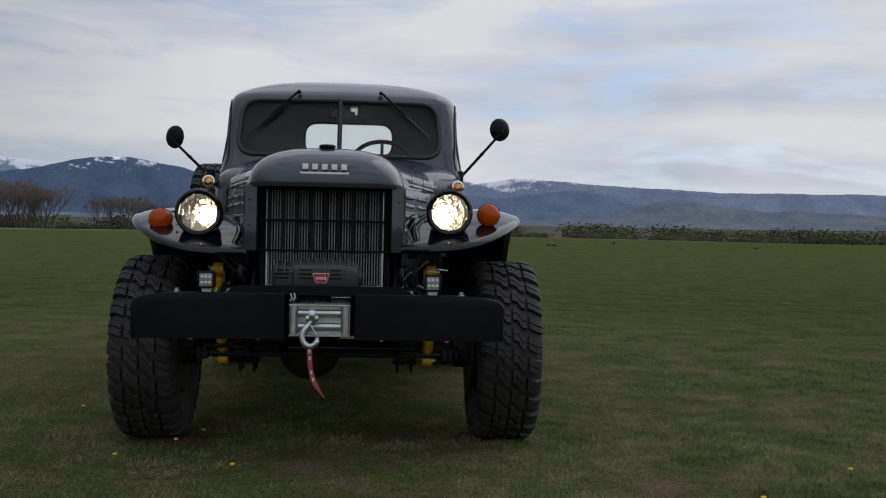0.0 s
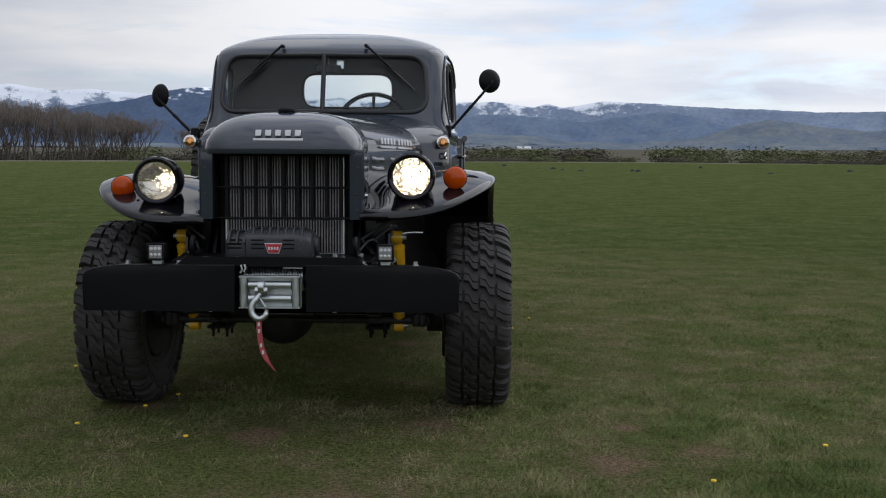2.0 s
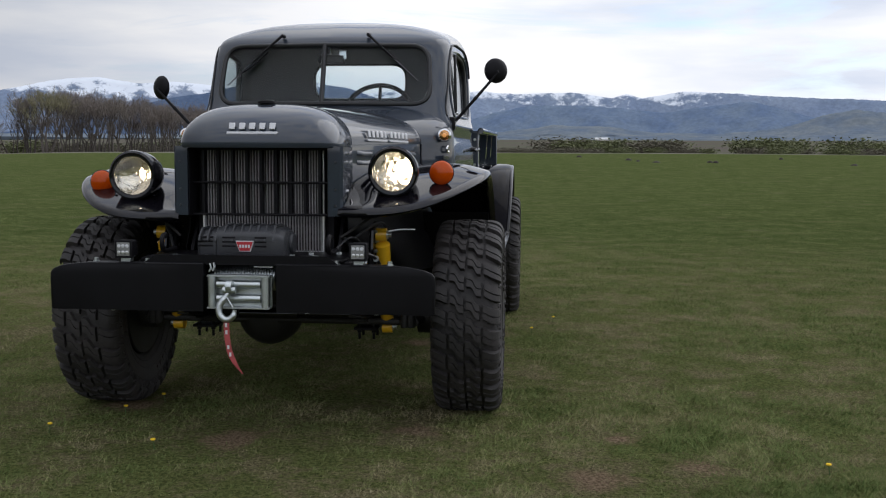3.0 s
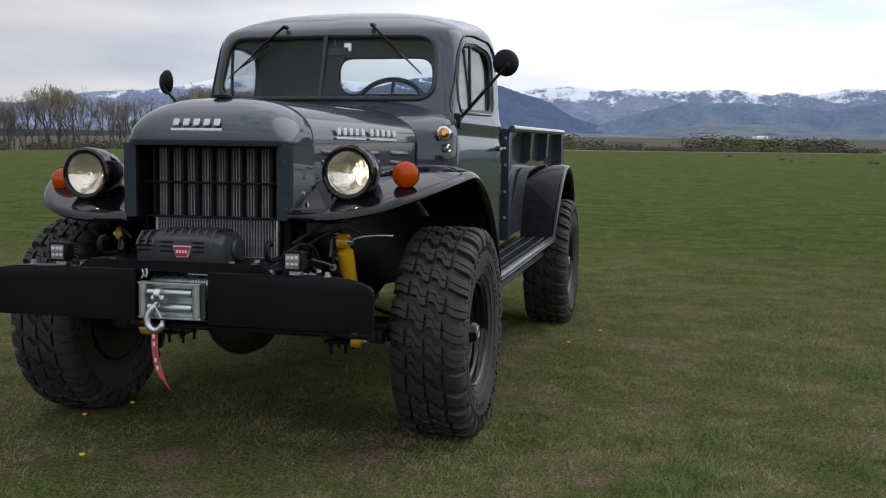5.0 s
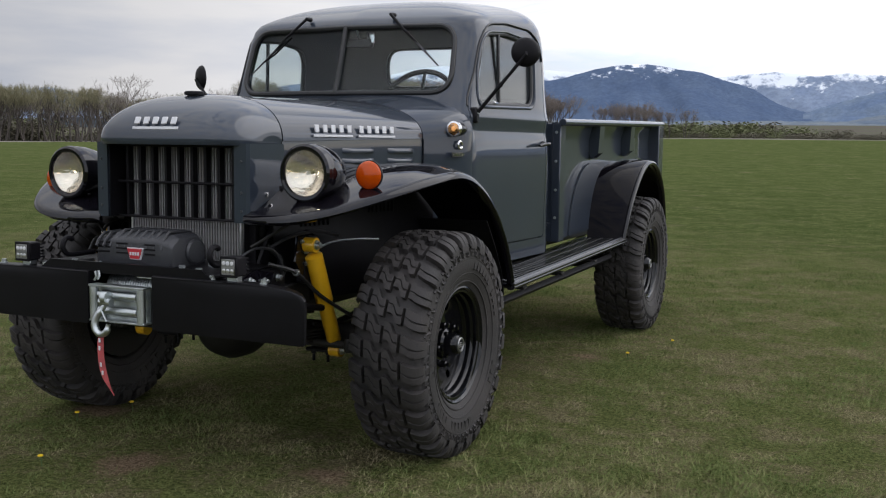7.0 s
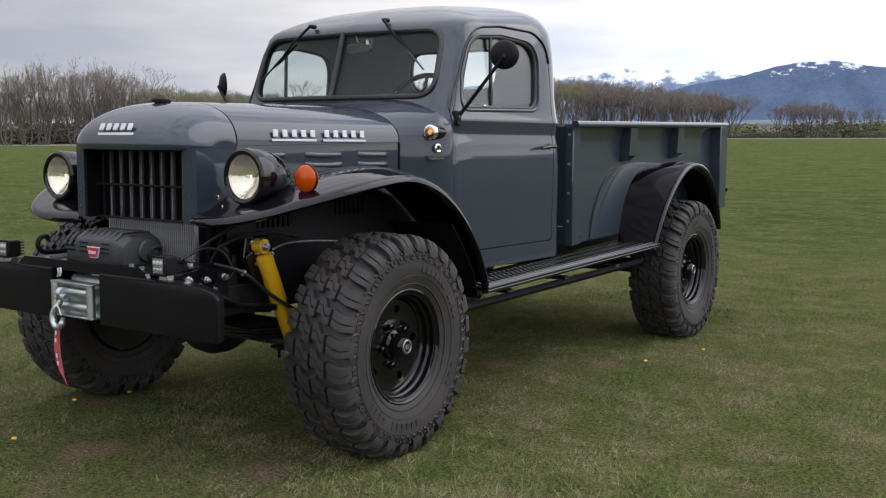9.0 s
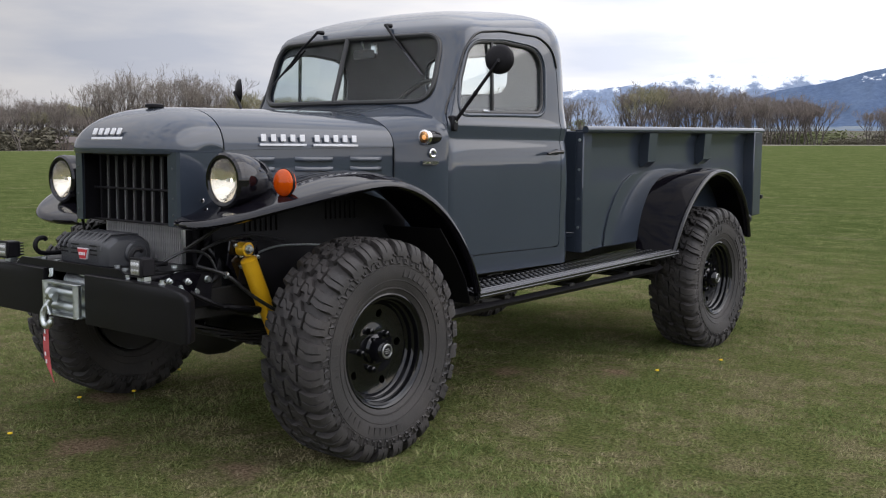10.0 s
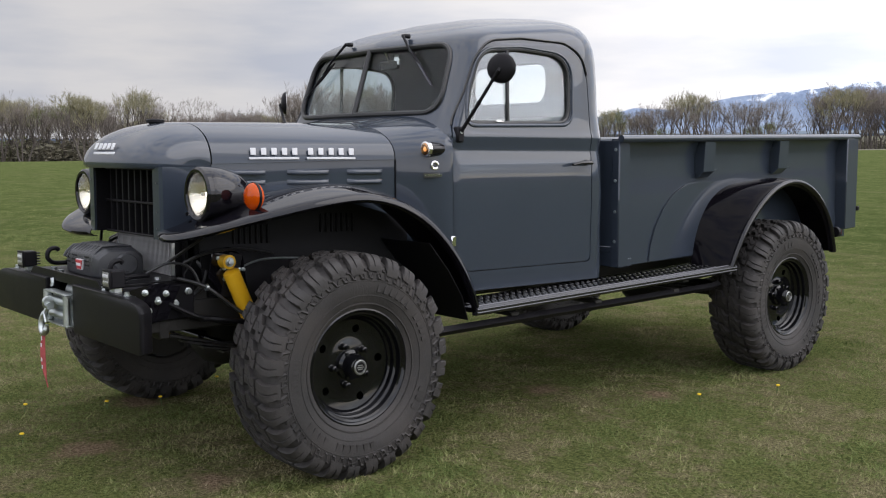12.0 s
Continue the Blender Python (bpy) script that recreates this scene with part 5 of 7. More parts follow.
def build_bed():
    bed = part("cargo_bed", lean(Geo().box((0, 3.1, 0.80), (1.56, 2.5, 0.03), 0.004)), PAINT, truck, "long grey-blue cargo bed with stake pockets")
    front = part("bed_front", lean(Geo().box((0, 1.864, 1.045), (1.58, 0.018, 0.68), 0.003)), PAINT, bed)
    for s in (1, -1):
        skin = [[(s * (0.786 + 0.020 * ramp(z, 1.285, 1.375) - 0.006 * ramp(z, 1.02, 1.20)), y, z) for y in [1.85 + 0.105 * k for k in range(25)]] for z in (0.705, 0.80, 0.90, 1.0, 1.06, 1.12, 1.18, 1.24, 1.285, 1.30, 1.32, 1.34, 1.36, 1.375, 1.385)]
        side = part("bed_side", lean(Geo().sheet(skin, 0.010)), PAINT, bed, "flat bed side with pressed wheel-arch panel")
        arc = [(2.16, 0.712), (2.175, 0.80), (2.215, 0.90), (2.285, 1.00), (2.38, 1.08), (2.49, 1.125), (2.60, 1.138), (3.9, 1.138), (4.06, 1.10), (4.18, 1.00), (4.22, 0.84), (4.22, 0.80), (3.6, 0.712)]
        part("arch_panel", lean(Geo().prism(arc, "x", s * 0.789, s * 0.797)), PAINT, side)
        post = Geo().box((s * 0.806, 1.893, 1.045), (0.052, 0.092, 0.685), 0.006)
        part("front_post", lean(post), PAINT, side)
        part("post_foot", lean(Geo().box((s * 0.806, 1.95, 0.725), (0.03, 0.06, 0.045), 0.004)), PAINT, side)
        for z in (1.335, 1.170, 1.005, 0.845):
            part("bolt", Geo().lathe([(0, 0), (0.009, 0), (0.008, 0.005), (0, 0.006)], (s * 0.806, 1.8475, z + bz(1.85)), "y", 10, -1), ZINC, front)
        part("rear_post", lean(Geo().box((s * 0.818, 4.305, 1.075), (0.090, 0.15, 0.62), 0.006)), PAINT, side)
        flange = Geo().prism([(s * 0.776, 1.372), (s * 0.840, 1.372), (s * 0.840, 1.392), (s * 0.776, 1.392)], "y", 1.85, 4.36)
        part("bed_flange", lean(flange), PAINT, side)
        part("bed_rail", lean(Geo().tube([(s * 0.845, 1.842, 1.393), (s * 0.845, 2.6, 1.393), (s * 0.845, 3.5, 1.393), (s * 0.845, 4.40, 1.393)], 0.020, 14)), PAINT, side, "rolled tubular top rail")
        for y in (2.645, 3.445):
            g = Geo()
            g.loft([[(s * 0.770, y - 0.052, 1.372), (s * 0.852, y - 0.052, 1.372), (s * 0.852, y + 0.052, 1.372), (s * 0.770, y + 0.052, 1.372)],
                    [(s * 0.780, y - 0.052, 1.20), (s * 0.842, y - 0.052, 1.20), (s * 0.842, y + 0.052, 1.20), (s * 0.780, y + 0.052, 1.20)],
                    [(s * 0.790, y - 0.050, 1.165), (s * 0.800, y - 0.050, 1.165), (s * 0.800, y + 0.050, 1.165), (s * 0.785, y + 0.050, 1.165)]])
            part("stake_pocket", lean(g), PAINT, side, "", 20)
            part("pocket_tab", lean(Geo().box((s * 0.815, y + 0.072, 1.205), (0.045, 0.045, 0.008), 0.002)), PAINT, side)
        lamp = part("tail_lamp", lean(Geo().lathe([(0, 0), (0.035, 0), (0.035, 0.03), (0.02, 0.045), (0, 0.045)], (s * 0.90, 4.02, 0.76), "y", 16)), BLACK, truck, "small round tail lamp")
        part("lens", lean(Geo().lathe([(0, 0.046), (0.028, 0.046), (0.02, 0.06), (0, 0.062)], (s * 0.90, 4.02, 0.76), "y", 16)), RED, lamp)
        part("lamp_arm", lean(Geo().box((s * 0.84, 3.99, 0.76), (0.10, 0.03, 0.02), 0.004)), BLACK, lamp)
    gate = part("tailgate", lean(Geo().box((0, 4.372, 1.085), (1.54, 0.025, 0.55), 0.006)), PAINT, bed)
    part("tailgate_latch", lean(Geo().box((0.862, 4.392, 0.90), (0.022, 0.03, 0.03), 0.004)), BLACK, gate)


def build_running_board(s):
    def rise(geo):
        return geo.warp(lambda x, y, z: (x, y, z - 0.022 + 0.0225 * (y - 0.66)))
    b = part("running_board", rise(Geo().box((s * 0.862, 1.66, 0.634), (0.272, 2.00, 0.022), 0.004)), GLOSS, truck, "black running board with raised tread bars")
    prof = [(s * 0.975, 0.612), (s * 1.000, 0.612), (s * 1.008, 0.620), (s * 1.008, 0.644), (s * 0.998, 0.652), (s * 0.976, 0.652), (s * 0.976, 0.646)]
    part("edge_trim", rise(Geo().prism(prof, "y", 0.660, 2.690).warp(lambda x, y, z: (x + s * 0.012 * (y - 0.66) / 2, y, z))), TREAD, b, "black ribbed edge trim")
    for dx, z, r in ((0.0, 0.6525, 0.0045), (0.021, 0.6400, 0.0035), (0.021, 0.6255, 0.0035)):
        part("edge_rib", rise(Geo().tube([(s * (0.987 + dx), 0.662, z), (s * (0.999 + dx), 2.688, z)], r, 6)), EDGE, b, "satin metal rib")
    bar = mesh_of("tread_bar", Geo().box((0, 0, 0), (0.080, 0.017, 0.008), 0.003), TREAD)
    for i in range(45):
        for j in range(3):
            y = 0.712 + 0.0425 * i
            o = new("tread_bar", bar)
            o.parent = b
            o.matrix_world = pose(s * (0.790 + 0.068 * j), y + (0.021 if j == 1 else 0), 0.6255 + 0.0225 * (y - 0.66), 0, 0, s * -36)
    part("rock_slider", Geo().tube([(s * 0.945, 0.40, 0.528), (s * 0.945, 0.60, 0.532), (s * 0.945, 2.55, 0.556), (s * 0.90, 2.68, 0.556)], 0.021, 4), BLACK, truck, "black square rocker tube")
    for y in (0.95, 1.55, 2.2):
        part("slider_bracket", Geo().box((s * 0.70, y, 0.565), (0.52, 0.05, 0.02), 0.004), UNDER, truck)
    part("board_bracket", Geo().box((s * 0.80, 2.30, 0.615), (0.3, 0.06, 0.03), 0.004), UNDER, truck)


# ---- wheels ----
def tyre_point(th, x, r):
    return (x * 0.885, r * math.cos(th), r * math.sin(th))


TYRE_WALL = [(0.230, 0.118), (0.238, 0.137), (0.262, 0.152), (0.300, 0.166), (0.345, 0.173), (0.385, 0.170), (0.412, 0.160), (0.430, 0.140), (0.438, 0.11), (0.441, 0.05)]


def tyre_geo():
    g = Geo()
    prof = [(r, -x) for r, x in TYRE_WALL] + [(r, x) for r, x in TYRE_WALL[::-1]]
    n = 112
    g.loft([[tyre_point(2 * math.pi * k / n, x, r) for k in range(n)] for r, x in prof], True, False)
    count = 28
    pitch = 2 * math.pi / count

    def slab(edge0, edge1, xs, tops, bases, at=None, deep=None):
        """A tread lug: two edges in angle, across the tyre at xs; with a cut along it where wanted. The inner half is turned round."""
        rings = []
        for i, x in enumerate(xs):
            a, b = (edge0[i], edge1[i]) if x > 0 else (-edge1[i], -edge0[i])
            c = 0.004 / 0.46
            ring = [tyre_point(a, x, bases[i]), tyre_point(a + c, x, tops[i])]
            if at:
                m = a + (b - a) * at
                ring += [tyre_point(m - c, x, tops[i]), tyre_point(m - 0.3 * c, x, tops[i] - deep[i]), tyre_point(m + 0.3 * c, x, tops[i] - deep[i]), tyre_point(m + c, x, tops[i])]
            rings.append(ring + [tyre_point(b - c, x, tops[i]), tyre_point(b, x, bases[i])])
        g.loft(rings, True, True)

    for k in range(count):
        for sd in (1, -1):
            t0 = k * pitch + (0.26 * pitch if sd < 0 else 0)
            step = 0.006 if k % 2 else 0.0
            low = 0.392 if k % 2 else 0.404
            # shoulder lug, swept, with a cut that opens towards the sidewall
            xs = [0.0965 - step, 0.108, 0.124, 0.142, 0.158, 0.169, 0.1765, 0.1770]
            sweep = [-0.13, -0.09, -0.02, 0.03, 0.05, 0.05, 0.04, 0.04]
            wide = [0.68, 0.69, 0.70, 0.70, 0.70, 0.69, 0.67, 0.64]
            e0 = [t0 + v * pitch for v in sweep]
            slab(e0, [a + w * pitch for a, w in zip(e0, wide)], [sd * x for x in xs], [0.4610, 0.4605, 0.459, 0.4550, 0.447, 0.434, 0.417, low],
                 [0.438, 0.437, 0.435, 0.428, 0.420, 0.410, 0.400, low - 0.008], 0.56, [0.003, 0.005, 0.008, 0.010, 0.011, 0.011, 0.008, 0.004])
            # large Z blocks of the middle
            q = t0 - 0.57 * pitch
            e0 = [q + v * pitch for v in (0.0, 0.03, 0.10, 0.34, 0.41, 0.44)]
            slab(e0, [a + w * pitch for a, w in zip(e0, (0.71, 0.71, 0.69, 0.69, 0.71, 0.70))], [sd * x for x in (0.0065, 0.028, 0.036, 0.050, 0.058, 0.081 - step)],
                 [0.4625, 0.4625, 0.4622, 0.4620, 0.4615, 0.4610], [0.436] * 6, 0.5, [0.002, 0.008, 0.012, 0.012, 0.008, 0.002])
    for sd in (1, -1):
        # slanted ribs and a jagged line moulded on the sidewalls
        for k in range(count):
            th = k * pitch
            for f in (0.0, 0.5):
                ribs = [(th + (f + u) * pitch, r) for u, r in ((0.0, 0.366), (0.14, 0.367), (0.27, 0.394), (0.42, 0.398))]
                g.tube([tyre_point(a, sd * between(r, [w[0] for w in TYRE_WALL], [w[1] for w in TYRE_WALL]), r) for a, r in ribs], 0.0075, 4)
        line = []
        for k in range(count):
            for f, r in ((0.0, 0.386), (0.46, 0.384), (0.58, 0.362), (0.94, 0.364)):
                line.append(tyre_point((k + f) * pitch, sd * 0.1715, r))
        g.tube(line + line[:1], 0.0036, 5, False)
        # moulded sidewall marks, plain low blocks
        for start, cnt, step in ((0.25, 11, 0.105), (2.9, 4, 0.13), (3.75, 11, 0.105), (5.6, 3, 0.12)):
            for i in range(cnt):
                if cnt == 11 and i == 4:
                    continue
                th = start + step * i
                slab([th, th], [th + 0.060, th + 0.060], [sd * 0.1645, sd * 0.1733], [0.346, 0.345], [0.311, 0.312])
        for rr, xx, thick in ((0.262, 0.1520, 0.004), (0.296, 0.1650, 0.0022), (0.356, 0.1725, 0.0024)):
            g.tube([tyre_point(2 * math.pi * k / 72, sd * xx, rr) for k in range(74)], thick, 5, False)
    return g


def rim_geo():
    g = Geo()
    prof = [(0.205, -0.118), (0.226, -0.122), (0.226, -0.112), (0.205, -0.10), (0.190, -0.05), (0.190, 0.03), (0.203, 0.075), (0.212, 0.100), (0.218, 0.108), (0.226, 0.112), (0.236, 0.126), (0.241, 0.133), (0.240, 0.139), (0.234, 0.141), (0.228, 0.137), (0.224, 0.130),
            (0.215, 0.127), (0.2125, 0.120), (0.2105, 0.104), (0.203, 0.099), (0.2005, 0.092), (0.199, 0.074), (0.191, 0.067), (0.187, 0.052)]
    return g.loft([[tyre_point(2 * math.pi * k / 96, x, r) for k in range(96)] for r, x in prof], True, False)


NUT_TURN = radians(40)


def wheel_meshes():
    meshes = {"tyre": mesh_of("tyre", tyre_geo(), RUBBER, 30), "rim": mesh_of("rim", rim_geo(), RIMPAINT, 40)}
    disc = part("disc", Geo().lathe([(0, 0.028), (0.187, 0.045), (0.187, 0.052), (0.16, 0.046), (0.115, 0.040), (0.10, 0.046), (0.0, 0.046)], (0, 0, 0), "x", 72), RIMPAINT)
    holes = [("DIFFERENCE", Geo().lathe([(0, -0.02), (0.017, -0.02), (0.017, 0.12), (0, 0.12)], (0, 0.150 * math.cos(a), 0.150 * math.sin(a)), "x", 18)) for a in (2 * math.pi * (k + 0.5) / 5 + NUT_TURN for k in range(5))]
    carved(disc, holes)
    meshes["disc"] = disc.data
    bpy.data.objects.remove(disc)
    hub = Geo().lathe([(0, 0.02), (0.062, 0.02), (0.062, 0.062), (0.050, 0.070), (0.046, 0.108), (0.036, 0.122), (0.0, 0.122)], (0, 0, 0), "x", 36)
    for k in range(6):
        a = 2 * math.pi * k / 6
        hub.lathe([(0, 0.06), (0.0075, 0.06), (0.0075, 0.078), (0, 0.079)], (0, 0.054 * math.cos(a), 0.054 * math.sin(a)), "x", 6)
    meshes["hub"] = mesh_of("hub", hub, RIMPAINT)
    cap = Geo().lathe([(0.022, 0.120), (0.031, 0.120), (0.031, 0.126), (0.028, 0.129), (0.024, 0.129), (0.022, 0.126), (0.022, 0.120)], (0, 0, 0), "x", 28, 1, False)
    meshes["cap_centre"] = mesh_of("cap_centre", Geo().lathe([(0, 0.120), (0.0215, 0.120), (0.0215, 0.124), (0, 0.125)], (0, 0, 0), "x", 20), BLACK)
    for dz in (-0.008, 0.0, 0.008):
        cap.box((0.126, 0, dz), (0.003, 0.034 - abs(dz) * 1.2, 0.004), 0.0005)
    meshes["hub_cap"] = mesh_of("hub_cap", cap, HUBCAP)
    meshes["lug_nut"] = mesh_of("lug_nut", Geo().lathe([(0, 0.040), (0.019, 0.040), (0.019, 0.045), (0.0135, 0.047), (0.0135, 0.070), (0.0075, 0.073), (0.0075, 0.086), (0, 0.087)], (0, 0, 0), "x", 12), RIMPAINT)
    return meshes


WHEEL = wheel_meshes()


def build_wheel(at, s, name="wheel", label="black steel wheel with a chunky mud-terrain tyre", turn=0.0, hub=True):
    root = new(name, WHEEL["rim"])
    root.parent = truck
    root.matrix_world = Matrix.Translation(at) @ (Matrix() if s > 0 else Matrix.Rotation(math.pi, 4, "Z")) @ Matrix.Rotation(turn, 4, "X")
    root["label"] = label
    for k in ("tyre", "disc") + (("hub", "hub_cap", "cap_centre") if hub else ()):
        o = new(k, WHEEL[k])
        o.parent = root
        if k == "tyre":
            o["label"] = "worn black mud-terrain tyre"
        if k == "hub_cap":
            o["label"] = "silver hub cap"
    for k in range(5):
        a = 2 * math.pi * k / 5 + NUT_TURN
        o = new("lug_nut", WHEEL["lug_nut"])
        o.parent = root
        o.location = (0, 0.085 * math.cos(a), 0.085 * math.sin(a))
    return root


build_wheel((0.903, -0.001, 0.453), 1)
build_wheel((-0.855, 0.0, 0.455), -1, turn=1.1)
build_wheel((0.938, 3.190, 0.452), 1, turn=2.3)
build_wheel((-0.895, 3.195, 0.450), -1, turn=0.7)
build_wheel((-0.925, 2.40, 1.105), -1, "spare_wheel", "spare wheel standing upright beside the bed", hub=False)
sides(build_front_fender)
sides(build_rear_fender)
build_bed()
sides(build_running_board)


# ---- lamps and mirrors ----
def build_headlamp(s):
    c = (s * 0.587, -0.472, 1.150 if s > 0 else 1.126)
    shell = part("headlamp", Geo().lathe([(0.104, 0.002), (0.109, 0.010), (0.110, 0.045), (0.106, 0.085), (0.094, 0.135), (0.074, 0.180), (0.046, 0.215), (0.018, 0.232), (0.0, 0.235)], c, "y", 40, 1, False), GLOSS, truck, "black bullet headlamp, lit")
    part("bezel", Geo().loft([[Vector(c) + Vector((r * math.cos(a), h, r * math.sin(a))) for a in (2 * math.pi * k / 40 for k in range(40))] for r, h in ((0.090, 0.006), (0.086, -0.004), (0.090, -0.012), (0.101, -0.013), (0.110, -0.004), (0.112, 0.014), (0.108, 0.018))], True, False), GLOSS, shell, "dark lamp rim")
    bowl = [(r, 0.0588 - 0.0585 * (r / 0.092) ** 2) for r in [0.004 + 0.088 * k / 14 for k in range(15)]]
    part("reflector", Geo().loft([[Vector(c) + Vector((r * math.cos(a), h, r * math.sin(a))) for a in (2 * math.pi * k / 36 for k in range(36))] for r, h in bowl], True, False), REFLECTOR, shell, "silver reflector bowl", 60)
    part("bulb", Geo().lathe([(0, -0.009), (0.004, -0.007), (0.0055, -0.002), (0.0055, 0.006), (0.004, 0.009), (0, 0.010)], (c[0], c[1] + 0.026, c[2]), "y", 16), BULB, shell, "glowing bulb")
    part("bulb_shield", Geo().lathe([(0, -0.014), (0.006, -0.013), (0.0075, -0.010), (0.0075, 0.003), (0.0065, 0.003), (0.0065, -0.009), (0, -0.010)], (c[0], c[1] + 0.026, c[2]), "y", 16), STEEL, shell)
    lens = [(0.0, -0.018), (0.03, -0.0165), (0.055, -0.0125), (0.074, -0.0075), (0.087, -0.002)]
    part("lens", Geo().loft([[Vector(c) + Vector((max(r, 0.001) * math.cos(a), h, max(r, 0.001) * math.sin(a))) for a in (2 * math.pi * k / 40 for k in range(40))] for r, h in lens], True, False), LENS, shell, "clear fluted lens", 60).visible_shadow = False
    foot = Geo().loft([[(c[0] + r * math.cos(a), c[1] + 0.075 + 1.3 * r * math.sin(a), z) for a in (2 * math.pi * k / 20 for k in range(20))] for r, z in ((0.055, 1.035), (0.040, 1.046), (0.022, 1.052), (0.022, c[2] - 0.09))])
    part("foot", foot, GLOSS, shell)


def build_turn_signal(s):
    c = (s * 0.788, -0.338, 1.145 if s > 0 else 1.092)
    stem = part("turn_signal", Geo().loft([[(c[0] + r * math.cos(a), c[1] + 0.005 + r * math.sin(a), z) for a in (2 * math.pi * k / 16 for k in range(16))] for r, z in ((0.036, 1.045), (0.028, 1.056), (0.012, 1.062), (0.012, c[2] - 0.045))]), GLOSS, truck, "round amber turn signal on a short stalk")
    for d in (-1, 1):
        part("lens", Geo().lathe([(0.0, 0.0335), (0.010, 0.033), (0.012, 0.0322), (0.020, 0.0315), (0.022, 0.0303), (0.031, 0.0285), (0.033, 0.0270), (0.041, 0.0235), (0.043, 0.0215), (0.049, 0.0165), (0.053, 0.010), (0.054, 0.004), (0.0, 0.004)], c, "y", 32, d), AMBER, stem, "amber lens")
    part("rim", Geo().lathe([(0.050, -0.006), (0.0565, -0.005), (0.0565, 0.005), (0.050, 0.006)], c, "y", 32), BLACK, stem)


def build_mirror(c, base, turn):
    c, base = Vector(c), Vector(base)
    swing = Matrix.Translation(c) @ Matrix.Rotation(radians(turn), 4, "Z") @ Matrix.Translation(-c)
    m = part("door_mirror", Geo().lathe([(0, -0.020), (0.030, -0.018), (0.055, -0.010), (0.067, 0.002), (0.069, 0.010), (0.064, 0.012), (0.0, 0.010)], c, "y", 32).moved(swing), BLACK, truck, "round black mirror on a long thin arm")
    part("mirror_glass", Geo().lathe([(0, 0.0115), (0.062, 0.0125), (0.062, 0.0135), (0, 0.0135)], c, "y", 32).moved(swing), CHROME, m)
    k = c + swing.to_3x3() @ Vector((0, -0.026, -0.012))
    part("arm", Geo().tube([c + swing.to_3x3() @ Vector((0, -0.012, 0)), k, k.lerp(base, 0.47), k.lerp(base, 0.50), k.lerp(base, 0.53), base], [0.008, 0.008, 0.0085, 0.012, 0.009, 0.009], 8), BLACK, m)
    sx = 1 if c.x > 0 else -1
    part("clamp", Geo().box((base.x - sx * 0.012, base.y + 0.002, base.z), (0.05, 0.045, 0.075), 0.008), BLACK, m)
    part("clamp_screw", Geo().lathe([(0, 0), (0.008, 0), (0.008, 0.006), (0, 0.007)], (base.x + sx * 0.012, base.y, base.z + 0.012), "x", 10, sx), ZINC, m)


sides(build_headlamp)
sides(build_turn_signal)
build_mirror((0.985, 0.818, 1.697), (0.748, 0.782, 1.402), 25)
build_mirror((-0.972, 0.905, 1.612), (-0.748, 0.802, 1.380), -32)


